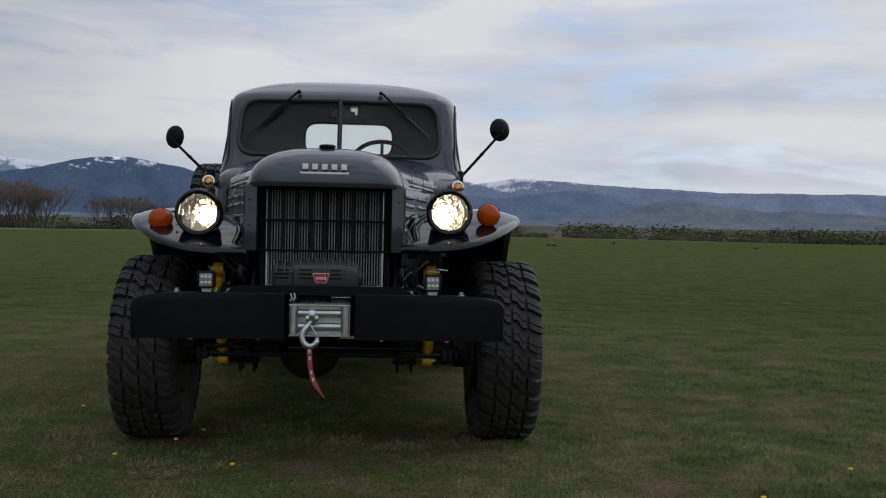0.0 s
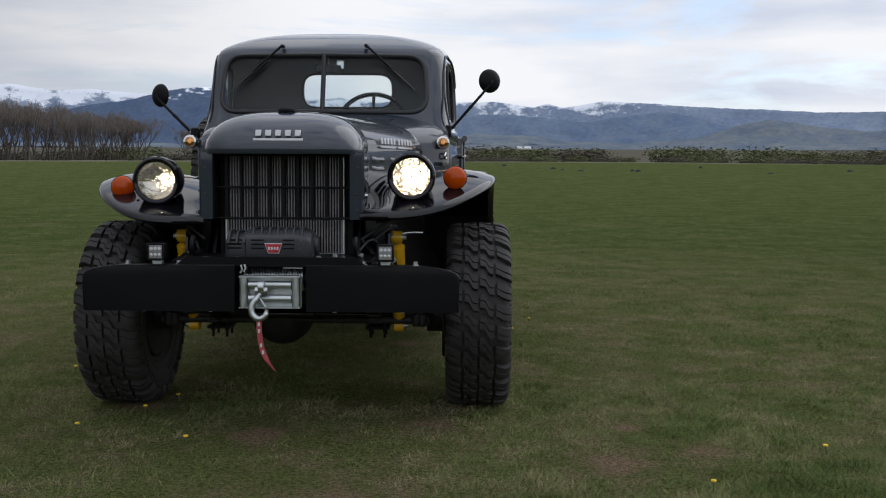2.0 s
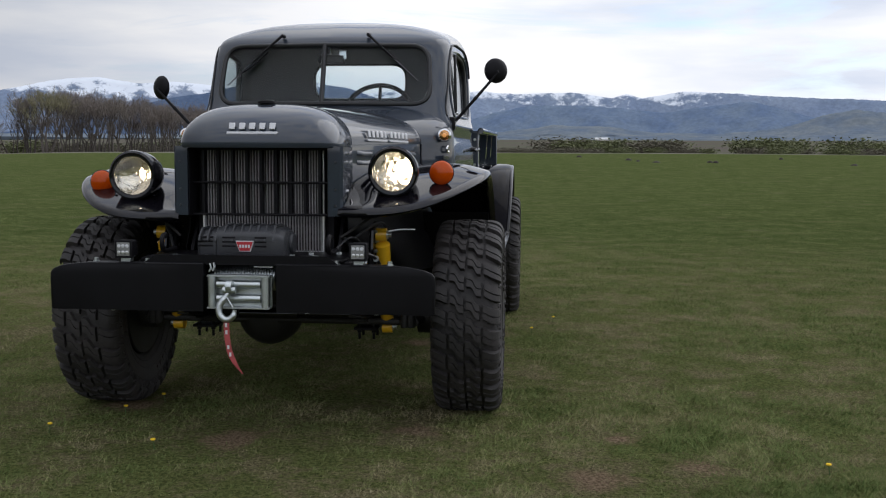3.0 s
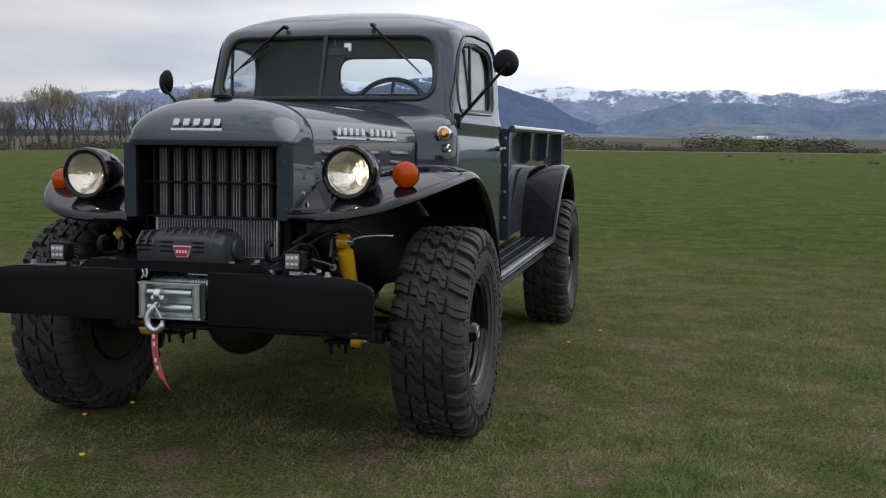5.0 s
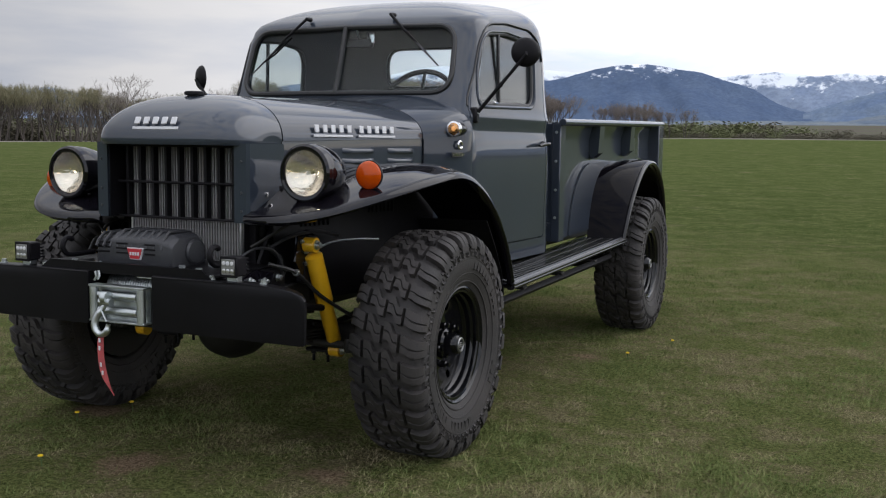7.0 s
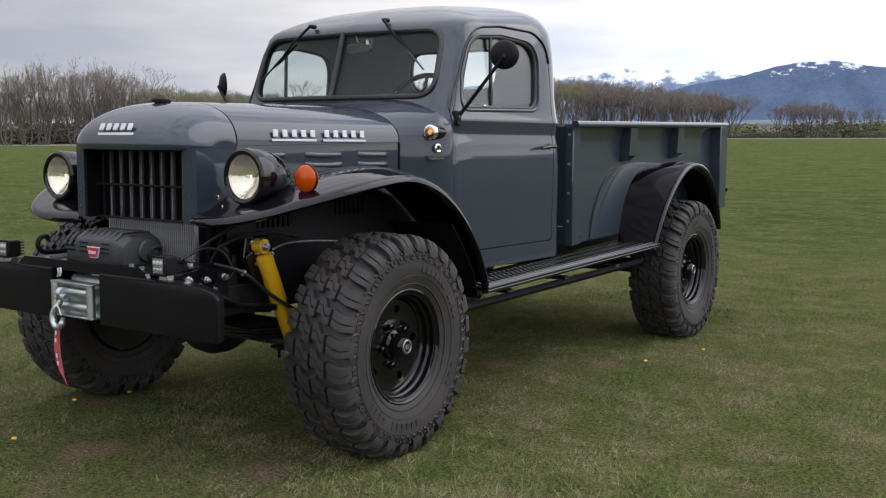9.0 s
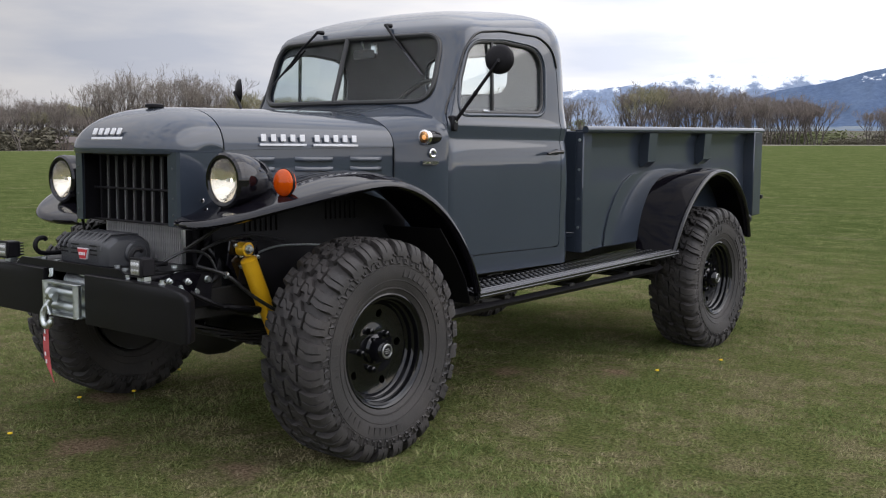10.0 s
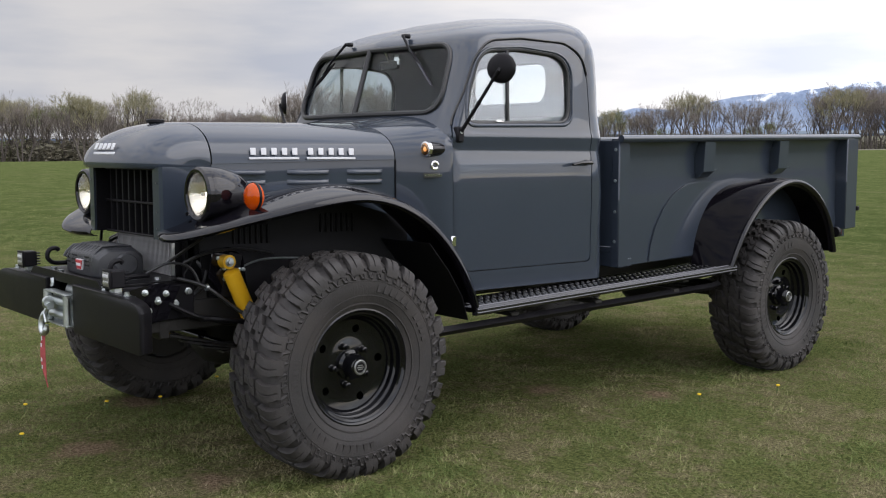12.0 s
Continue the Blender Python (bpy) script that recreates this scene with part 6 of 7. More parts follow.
# ---- front end ----
def build_bumper(s):
    rings = []
    for z, xo, cut in ((0.573, 0.812, 0.0), (0.578, 0.818, 0.0), (0.70, 0.820, 0.0), (0.728, 0.818, 0.0), (0.743, 0.806, 0.0), (0.755, 0.778, 0.0), (0.764, 0.735, 0.0), (0.770, 0.68, 0.0), (0.773, 0.62, 0.004)):
        pl = rounded([(0.152, -0.830 + cut), (xo, -0.830 + cut), (xo - 0.040, -0.770), (0.152, -0.770)], [0.006, 0.014, 0.01, 0.004], 5)
        rings.append([(s * x, y, z) for x, y in pl])
    b = part("front_bumper", Geo().loft(rings), BUMPER, truck, "thick black steel bumper plate", 30)
    for x in (0.40, 0.62):
        part("bolt", Geo().lathe([(0, 0), (0.015, 0), (0.015, 0.004), (0.010, 0.004), (0.010, 0.016), (0, 0.017)], (s * x, -0.795, 0.772), "z", 6), ZINC, b)
    for x in (0.27, 0.56):
        part("bolt", Geo().lathe([(0, 0), (0.010, 0), (0.010, 0.010), (0, 0.011)], (s * x, -0.775, 0.574), "z", 6, -1), ZINC, b)
    def pod_size(geo):
        return geo.warp(lambda x, y, z: (s * 0.492 + (x - s * 0.492) * 0.86, y, 0.772 + (z - 0.772) * 0.90))

    pod = part("light_pod", pod_size(Geo().box((s * 0.492, -0.788, 0.833), (0.080, 0.060, 0.078), 0.006)), BLACK, truck, "square black work-light pod")
    part("bezel", pod_size(Geo().box((s * 0.492, -0.820, 0.833), (0.086, 0.008, 0.084), 0.004)), BLACK, pod)
    part("reflector_panel", pod_size(Geo().box((s * 0.492, -0.8245, 0.833), (0.064, 0.003, 0.062), 0.001)), HUBCAP, pod)
    for ix in (-1, 0, 1):
        for iz in (-1, 1):
            part("led", pod_size(Geo().lathe([(0, 0), (0.0085, 0), (0.0085, 0.002), (0.004, 0.003), (0, 0.003)], (s * 0.492 + ix * 0.020, -0.826, 0.833 + iz * 0.015), "y", 10, -1)), WHITE if iz > 0 else STEEL, pod)
    part("mount", pod_size(Geo().box((s * 0.492, -0.785, 0.783), (0.05, 0.035, 0.024), 0.003)), ZINC, pod)
    for k in range(5):
        part("cooling_fin", pod_size(Geo().box((s * 0.492, -0.752 + 0.0, 0.805 + 0.014 * k), (0.076, 0.018, 0.006), 0.001)), BLACK, pod)
    hook = [(s * 0.355, -0.55, 0.815), (s * 0.355, -0.70, 0.815), (s * 0.355, -0.745, 0.835), (s * 0.355, -0.755, 0.868), (s * 0.355, -0.738, 0.895), (s * 0.355, -0.705, 0.900), (s * 0.355, -0.690, 0.888)]
    hook = [(x, -0.72 + (y + 0.72) * 0.8, 0.800 + (z - 0.800) * 0.8) for x, y, z in hook]
    part("tow_hook", Geo().tube(catmull(hook, 4), 0.0105, 8), BLACK, truck, "forged dark tow hook")


def build_winch():
    plate = Geo().prism([(-0.42, 0.765), (-0.36, 0.806), (0.36, 0.806), (0.42, 0.765)], "y", -0.808, -0.798)
    pl = part("winch_plate", plate, BUMPER, truck, "black winch mounting plate")
    part("deck", Geo().box((0, -0.62, 0.785), (0.86, 0.35, 0.012), 0.003), BUMPER, pl)
    for x, y in ((-0.30, -0.74), (0.19, -0.70), (0.30, -0.74), (0.25, -0.60), (-0.16, -0.76), (0.36, -0.55)):
        part("bolt", Geo().lathe([(0, 0), (0.013, 0), (0.013, 0.012), (0, 0.013)], (x, y, 0.790), "z", 6), ZINC, pl)
    # winch housing: ribbed plastic cover
    rows = []
    for x, a, h in ((-0.262, 0.055, 0.885), (-0.250, 0.085, 0.905), (-0.235, 0.095, 0.912), (-0.150, 0.098, 0.915), (-0.140, 0.110, 0.930), (0.105, 0.110, 0.932), (0.128, 0.110, 0.930), (0.175, 0.106, 0.922), (0.195, 0.096, 0.908), (0.203, 0.07, 0.885)):
        pl2 = rounded([(-0.62 - a, 0.792), (-0.62 - a, h - 0.03), (-0.62 - a * 0.55, h), (-0.62 + a * 0.6, h), (-0.62 + a, h - 0.04), (-0.62 + a, 0.792)], [0.005, 0.03, 0.03, 0.03, 0.03, 0.005], 3)
        rows.append([(x, y, z) for y, z in pl2])
    def cover(geo):
        return geo.warp(lambda x, y, z: (-0.03 + (x + 0.03) * 0.84, y, 0.792 + (z - 0.792) * 0.90))

    w = part("winch", cover(Geo().loft(rows)), PLASTIC, truck, "charcoal electric winch with vented cover", 30)
    for k in range(10):
        x = -0.232 + 0.042 * k
        hh = 0.918 if x < -0.145 else 0.934
        part("vent_rib", cover(Geo().tube([(x, -0.728, 0.865), (x, -0.715, hh - 0.028), (x, -0.685, hh), (x, -0.60, hh + 0.001), (x, -0.555, hh - 0.008)], 0.007, 6)), PLASTIC, w)
    for z in (0.882, 0.862, 0.842):
        for x0, x1 in ((-0.245, -0.165), (-0.115, -0.045), (0.050, 0.112)):
            part("vent_slot", cover(Geo().box(((x0 + x1) / 2, -0.7275 if x0 > -0.16 else -0.715, z), (x1 - x0, 0.008, 0.009), 0.002)), BLACK, w)
    badge = Geo().prism([(-0.042, 0.868), (0.050, 0.868), (0.032, 0.818), (-0.024, 0.818)], "y", -0.738, -0.728)
    bd = part("winch_badge", cover(badge), WHITE, w, "red badge with a pale rim")
    part("badge_field", cover(Geo().prism([(-0.038, 0.864), (0.046, 0.864), (0.029, 0.822), (-0.021, 0.822)], "y", -0.741, -0.7385)), RED, bd)
    for k in range(4):
        part("badge_mark", cover(Geo().box((-0.0175 + 0.0145 * k, -0.7420, 0.843), (0.010, 0.002, 0.014), 0.0005)), WHITE, bd)
    part("motor_end", cover(Geo().lathe([(0.0, 0.0), (0.060, 0.0), (0.052, 0.006), (0.052, 0.02), (0.045, 0.028), (0, 0.030)], (0.190, -0.60, 0.848), "x", 24)), PLASTIC, w)
    part("drum", Geo().tube([(-0.14, -0.70, 0.705), (0.14, -0.70, 0.705)], 0.045, 20), BLACK, w)
    for k in range(22):
        x = -0.125 + 0.0119 * k
        ring = [(x, -0.70 + 0.052 * math.cos(a), 0.705 + 0.052 * math.sin(a)) for a in (2 * math.pi * j / 16 for j in range(17))]
        part("cable_turn", Geo().tube(ring, 0.006, 6, False), ZINC, w)
    part("cable_clip", Geo().tube([(-0.128, -0.812, 0.772), (-0.122, -0.814, 0.752), (-0.132, -0.814, 0.738)], 0.005, 6), ZINC, w)
    part("cable_clip", Geo().tube([(-0.112, -0.812, 0.775), (-0.108, -0.814, 0.756), (-0.116, -0.814, 0.742)], 0.005, 6), ZINC, w)
    part("drum_guard", Geo().box((0.09, -0.775, 0.757), (0.085, 0.02, 0.006), 0.001), ZINC, w)
    # roller fairlead
    f = part("fairlead", Geo().prism([(-0.132, 0.722), (0.132, 0.722), (0.132, 0.594), (-0.132, 0.594)], "y", -0.808, -0.800), ZINC, truck, "zinc-plated roller fairlead")
    for z in (0.724, 0.592):
        part("flange", Geo().box((0, -0.826, z), (0.262, 0.046, 0.007), 0.001), ZINC, f)
    for x in (-0.112, 0.112):
        part("roller", Geo().lathe([(0, -0.062), (0.017, -0.062), (0.017, 0.062), (0, 0.062)], (x, -0.838, 0.658), "z", 18), ZINC, f, "upright steel roller")
    for z in (0.688, 0.630):
        part("roller", Geo().lathe([(0, -0.092), (0.017, -0.092), (0.017, 0.092), (0, 0.092)], (0, -0.830, z), "x", 18), ZINC, f, "level steel roller")
    # hook and pull strap
    hk = catmull([(-0.030, -0.862, 0.668), (-0.045, -0.872, 0.640), (-0.068, -0.880, 0.605), (-0.066, -0.884, 0.570), (-0.040, -0.886, 0.550), (-0.012, -0.886, 0.562), (-0.004, -0.884, 0.590)], 5)
    h = part("winch_hook", Geo().tube(hk, [0.011] * 6 + [0.014] * 14 + [0.013] * 8 + [0.009] * 3, 10), ZINC, truck, "forged steel winch hook")
    part("clevis", Geo().tube([(-0.056, -0.866, 0.668), (-0.004, -0.866, 0.668)], 0.015, 12), ZINC, h)
    part("clevis_eye", Geo().lathe([(0.008, -0.012), (0.024, -0.012), (0.024, 0.012), (0.008, 0.012)], (-0.030, -0.864, 0.684), "x", 18), ZINC, h)
    part("safety_latch", Geo().tube([(-0.035, -0.884, 0.640), (-0.010, -0.886, 0.600)], 0.004, 6), ZINC, h)
    strap = catmull([(-0.038, -0.886, 0.556), (-0.036, -0.892, 0.51), (-0.031, -0.895, 0.46), (-0.019, -0.897, 0.41), (0.004, -0.899, 0.365), (0.030, -0.900, 0.330)], 5)
    rows = []
    for i, p in enumerate(strap):
        wd = 0.0115 if i < len(strap) - 9 else 0.0115 - 0.0009 * (i - len(strap) + 9)
        tw = 0.7 * math.sin(i * 0.16)
        rows.append([(p.x - wd * math.cos(tw), p.y - wd * math.sin(tw), p.z), (p.x, p.y - 0.002, p.z), (p.x + wd * math.cos(tw), p.y + wd * math.sin(tw), p.z)])
    st = part("pull_strap", Geo().sheet(rows, 0.003), WEB, truck, "faded red webbing pull strap")
    for i in (3, 6, 12, 15):
        p = strap[i]
        part("strap_mark", Geo().box((p.x, p.y - 0.006, p.z), (0.009, 0.002, 0.016), 0.0005), WHITE, st)


def build_chassis():
    for s in (1, -1):
        r = part("frame_rail", Geo().box((s * 0.40, 1.75, 0.640), (0.065, 5.05, 0.125), 0.006), UNDER, truck, "black chassis rail")
        for y, z in ((-0.70, 0.735), (-0.60, 0.725), (-0.66, 0.64), (-0.52, 0.70), (-0.46, 0.745)):
            part("bolt", Geo().lathe([(0, 0), (0.016, 0), (0.016, 0.004), (0.0115, 0.005), (0.0115, 0.018), (0, 0.019)], (s * 0.452, y, z), "x", 6, s), ZINC, r)
        part("frame_horn", Geo().box((s * 0.425, -0.60, 0.705), (0.05, 0.34, 0.15), 0.006), BLACK, truck)
        part("engine_mount", Geo().prism([(-0.42, 0.80), (-0.30, 0.97), (-0.27, 0.97), (-0.30, 0.70), (-0.42, 0.70)], "x", s * 0.33, s * 0.345), BLACK, truck)
        part("shock_tower", Geo().box((s * 0.470, -0.275, 0.80), (0.035, 0.075, 0.20), 0.008, Matrix.Rotation(radians(-14), 4, "X")), BLACK, truck)
        # yellow shock absorber
        top, low = Vector((s * 0.512, -0.312, 0.862)), Vector((s * 0.512, -0.115, 0.405))
        d = (low - top)
        sh = part("shock_absorber", Geo().tube([top + d * 0.08, top + d * 0.10, top + d * 0.52, top + d * 0.525], [0.022, 0.036, 0.036, 0.030], 20), YELLOW, truck, "bright yellow shock absorber")
        part("lower_body", Geo().tube([top + d * 0.52, top + d * 0.53, top + d * 0.90, top + d * 0.93], [0.026, 0.031, 0.031, 0.02], 20), YELLOW, sh)
        for p in (top, low):
            part("eye", Geo().lathe([(0.0, -0.024), (0.030, -0.024), (0.030, 0.024), (0.0, 0.024)], p, "x", 20), YELLOW, sh)
            part("bushing", Geo().lathe([(0.0, 0.024), (0.020, 0.024), (0.020, 0.030), (0.012, 0.030), (0.012, 0.044), (0, 0.045)], p, "x", 14, s), ZINC, sh)
        # leaf springs
        for k in range(5):
            ln = 0.56 - 0.09 * k
            g = Geo()
            path = [(s * 0.40, 0.0 + u * ln, 0.475 + 0.012 * k * -1 + 0.10 * (u * ln / 0.56) ** 2) for u in (-1, -0.5, 0, 0.5, 1)]
            g.loft([[(x - 0.028, y, z), (x + 0.028, y, z), (x + 0.028, y, z - 0.009), (x - 0.028, y, z - 0.009)] for x, y, z in path])
            part("leaf_spring", g, UNDER, truck)
            part("leaf_spring", Geo().add([(x, y + 3.195, z) for x, y, z in g.v], g.f), UNDER, truck)
        for y in (-0.055, 0.055):
            part("u_bolt", Geo().tube([(s * 0.365, y, 0.36), (s * 0.365, y, 0.50), (s * 0.435, y, 0.50), (s * 0.435, y, 0.36)], 0.008, 6), UNDER, truck)
        part("spring_shackle", Geo().box((s * 0.40, -0.56, 0.595), (0.07, 0.05, 0.09), 0.006), UNDER, truck)
        part("steering_knuckle", Geo().lathe([(0, 0), (0.095, 0), (0.095, 0.10), (0.06, 0.13), (0, 0.13)], (s * 0.65, 0, 0.455), "x", 20, s), UNDER, truck)
        part("brake_line", Geo().tube(catmull([(s * 0.45, -0.28, 0.80), (s * 0.50, -0.16, 0.855), (s * 0.56, -0.05, 0.865), (s * 0.62, 0.05, 0.86)], 5), 0.005, 6), ZINC, truck)
        part("fender_brace", Geo().tube([(s * 0.36, -0.50, 0.86), (s * 0.56, -0.40, 1.00)], 0.007, 6), UNDER, truck)
        # dark disc and front drum added to keep the wheel's inner side dark
        part("rim_shade_disc", Geo().lathe([(0, 0), (0.222, 0), (0.222, 0.012), (0, 0.012)], (s * 0.728, 0.0, 0.455), "x", 32, s), UNDER, truck)
        part("brake_drum", Geo().lathe([(0, -0.10), (0.186, -0.10), (0.188, -0.08), (0.188, 0.0), (0, 0.0)], (s * 0.845, 0.0, 0.455), "x", 28, s), UNDER, truck)
        part("brake_drum", Geo().lathe([(0, -0.12), (0.16, -0.12), (0.17, -0.10), (0.17, 0.0), (0, 0.0)], (s * 0.86, 3.195, 0.45), "x", 24, s), UNDER, truck)
    part("front_axle", Geo().tube([(-0.70, 0, 0.452), (-0.30, 0, 0.452), (0.30, 0, 0.452), (0.70, 0, 0.452)], 0.047, 16), UNDER, truck, "black solid front axle")
    part("differential", Geo().lathe([(0.0, -0.17), (0.07, -0.165), (0.125, -0.12), (0.155, -0.05), (0.158, 0.03), (0.14, 0.10), (0.09, 0.16), (0.05, 0.20), (0, 0.20)], (-0.085, 0, 0.450), "y", 28), UNDER, truck, "round differential housing")
    part("tie_rod", Geo().tube([(-0.66, -0.15, 0.435), (0.66, -0.15, 0.435)], 0.016, 10), UNDER, truck)
    part("drag_link", Geo().tube([(0.45, -0.20, 0.58), (-0.55, -0.17, 0.475)], 0.015, 10), UNDER, truck)
    part("rear_axle", Geo().tube([(-0.78, 3.195, 0.45), (0.78, 3.195, 0.45)], 0.050, 16), UNDER, truck)
    part("rear_differential", Geo().lathe([(0.0, -0.20), (0.07, -0.17), (0.14, -0.09), (0.155, 0.0), (0.13, 0.10), (0.06, 0.15), (0, 0.155)], (-0.05, 3.195, 0.45), "y", 24), UNDER, truck)
    part("drive_shaft", Geo().tube([(0.0, 0.9, 0.60), (-0.04, 3.0, 0.48)], 0.040, 12), UNDER, truck)
    part("transmission", Geo().box((0, 1.15, 0.66), (0.34, 0.75, 0.22), 0.05), UNDER, truck)
    # plain black box added inside the hood to stop light passing through
    part("engine_light_block", Geo().box((0, 0.14, 0.90), (0.62, 0.98, 0.56), 0.02), BLACK, truck)
    part("cab_floor", Geo().box((0, 1.26, 0.655), (1.36, 1.02, 0.03), 0.005), UNDER, truck)
    part("exhaust_pipe", Geo().tube(catmull([(-0.25, 0.7, 0.60), (-0.27, 1.8, 0.58), (-0.30, 2.7, 0.60), (-0.45, 3.6, 0.66), (-0.55, 4.3, 0.62)], 4), 0.035, 12), UNDER, truck)
    for y in (-0.62, 0.75, 1.85, 2.6, 3.8):
        part("crossmember", Geo().box((0, y, 0.635), (0.78, 0.08, 0.07), 0.006), UNDER, truck)
    part("steering_box", Geo().box((0.36, -0.42, 0.70), (0.12, 0.16, 0.14), 0.02), UNDER, truck)
    part("coolant_hose", Geo().tube(catmull([(0.33, -0.36, 0.86), (0.39, -0.34, 0.80), (0.43, -0.40, 0.74), (0.42, -0.48, 0.70)], 5), 0.013, 8), SEAL, truck)


def build_front_fittings():
    """Hoses, brackets and fasteners between the bumper and the front axle."""
    rnd = random.Random(3)
    for s in (1, -1):
        bracket = part("bumper_bracket", Geo().prism([(-0.770, 0.60), (-0.770, 0.76), (-0.60, 0.79), (-0.50, 0.77), (-0.56, 0.64)], "x", s * 0.452, s * 0.464), GLOSS, truck, "black bumper bracket")
        for y, z in ((-0.735, 0.735), (-0.735, 0.655), (-0.655, 0.755), (-0.64, 0.680), (-0.565, 0.745), (-0.60, 0.715)):
            part("bolt", Geo().lathe([(0, 0), (0.014, 0), (0.014, 0.004), (0.0095, 0.005), (0.0095, 0.016), (0.005, 0.017), (0.005, 0.024), (0, 0.024)], (s * 0.464, y, z), "x", 8, s), ZINC, bracket)
        lines = [([(0.44, -0.50, 0.80), (0.50, -0.40, 0.76), (0.53, -0.28, 0.66), (0.60, -0.14, 0.56), (0.66, -0.06, 0.52)], 0.008, SEAL, "brake_hose"),
                 ([(0.42, -0.46, 0.86), (0.47, -0.38, 0.90), (0.50, -0.24, 0.91), (0.50, -0.08, 0.88)], 0.007, SEAL, "wiring_loom"),
                 ([(0.46, -0.55, 0.70), (0.50, -0.44, 0.64), (0.48, -0.30, 0.60), (0.42, -0.18, 0.58)], 0.010, BLACK, "vent_hose"),
                 ([(0.36, -0.60, 0.82), (0.40, -0.52, 0.86), (0.43, -0.44, 0.84), (0.45, -0.40, 0.76)], 0.006, SEAL, "wiring_loom")]
        for pts, r, mat, name in lines:
            part(name, Geo().tube(catmull([(s * x, y, z) for x, y, z in pts], 5), r, 7), mat, truck)
        part("hose_clamp", Geo().lathe([(0.010, -0.006), (0.014, -0.006), (0.014, 0.006), (0.010, 0.006)], (s * 0.50, -0.40, 0.76), "y", 14), ZINC, truck)
        mount = part("shock_mount", Geo().prism([(-0.38, 0.80), (-0.36, 0.90), (-0.29, 0.92), (-0.22, 0.88), (-0.20, 0.74), (-0.32, 0.72)], "x", s * 0.474, s * 0.484), GLOSS, truck, "black shock-absorber tower plate")
        for _ in range(7):
            y, z = rnd.uniform(-0.34, -0.22), rnd.uniform(0.75, 0.90)
            part("bolt", Geo().lathe([(0, 0), (0.009, 0), (0.009, 0.008), (0.005, 0.009), (0.005, 0.015), (0, 0.015)], (s * 0.484, y, z), "x", 6, s), ZINC, mount)
        seat = part("spring_plate", Geo().box((s * 0.40, 0.0, 0.385), (0.12, 0.17, 0.014), 0.003), BLACK, truck)
        for y in (-0.055, 0.055):
            for x in (0.365, 0.435):
                part("stud", Geo().lathe([(0, 0), (0.012, 0), (0.012, -0.012), (0.007, -0.013), (0.007, -0.045), (0, -0.046)], (s * x, y, 0.378), "z", 8), BLACK, seat)
        part("knuckle_arm", Geo().tube([(s * 0.66, 0.0, 0.46), (s * 0.66, -0.10, 0.44), (s * 0.645, -0.16, 0.435)], [0.040, 0.030, 0.022], 10), UNDER, truck)
        for x in (0.63, 0.60):
            part("rod_end", Geo().lathe([(0, -0.03), (0.020, -0.03), (0.026, 0.0), (0.018, 0.028), (0, 0.03)], (s * x, -0.16, 0.44), "z", 12), UNDER, truck)
    part("sway_bar", Geo().tube(catmull([(-0.52, -0.24, 0.60), (-0.50, -0.38, 0.625), (-0.40, -0.44, 0.63), (0.40, -0.44, 0.63), (0.50, -0.38, 0.625), (0.52, -0.24, 0.60)], 5), 0.014, 8), BLACK, truck)
    part("steering_damper", Geo().tube([(-0.18, -0.215, 0.475), (0.10, -0.215, 0.475), (0.105, -0.215, 0.475), (0.42, -0.215, 0.475)], [0.026, 0.026, 0.011, 0.011], 12), GLOSS, truck)


sides(build_bumper)
build_winch()
build_chassis()
build_front_fittings()


# ---- turf ----
def patches(x, y, size, seed):
    """Smooth random field over the plan, -1 to 1, with patches of about the given size."""
    rng, total = np.random.default_rng(seed), 0.0
    for k, share in enumerate((0.55, 0.28, 0.17)):
        g = rng.uniform(-1, 1, (256, 256))
        u, v = x / size * 2 ** k + 71.3, y / size * 2 ** k + 93.7
        i, j = np.floor(u).astype(int), np.floor(v).astype(int)
        fu, fv = u - i, v - j
        fu, fv = fu * fu * (3 - 2 * fu), fv * fv * (3 - 2 * fv)
        a, b, c, d = (g[(i + p) % 256, (j + q) % 256] for p, q in ((0, 0), (1, 0), (0, 1), (1, 1)))
        total = total + share * ((a * (1 - fu) + b * fu) * (1 - fv) + (c * (1 - fu) + d * fu) * fv)
    return total * 1.6


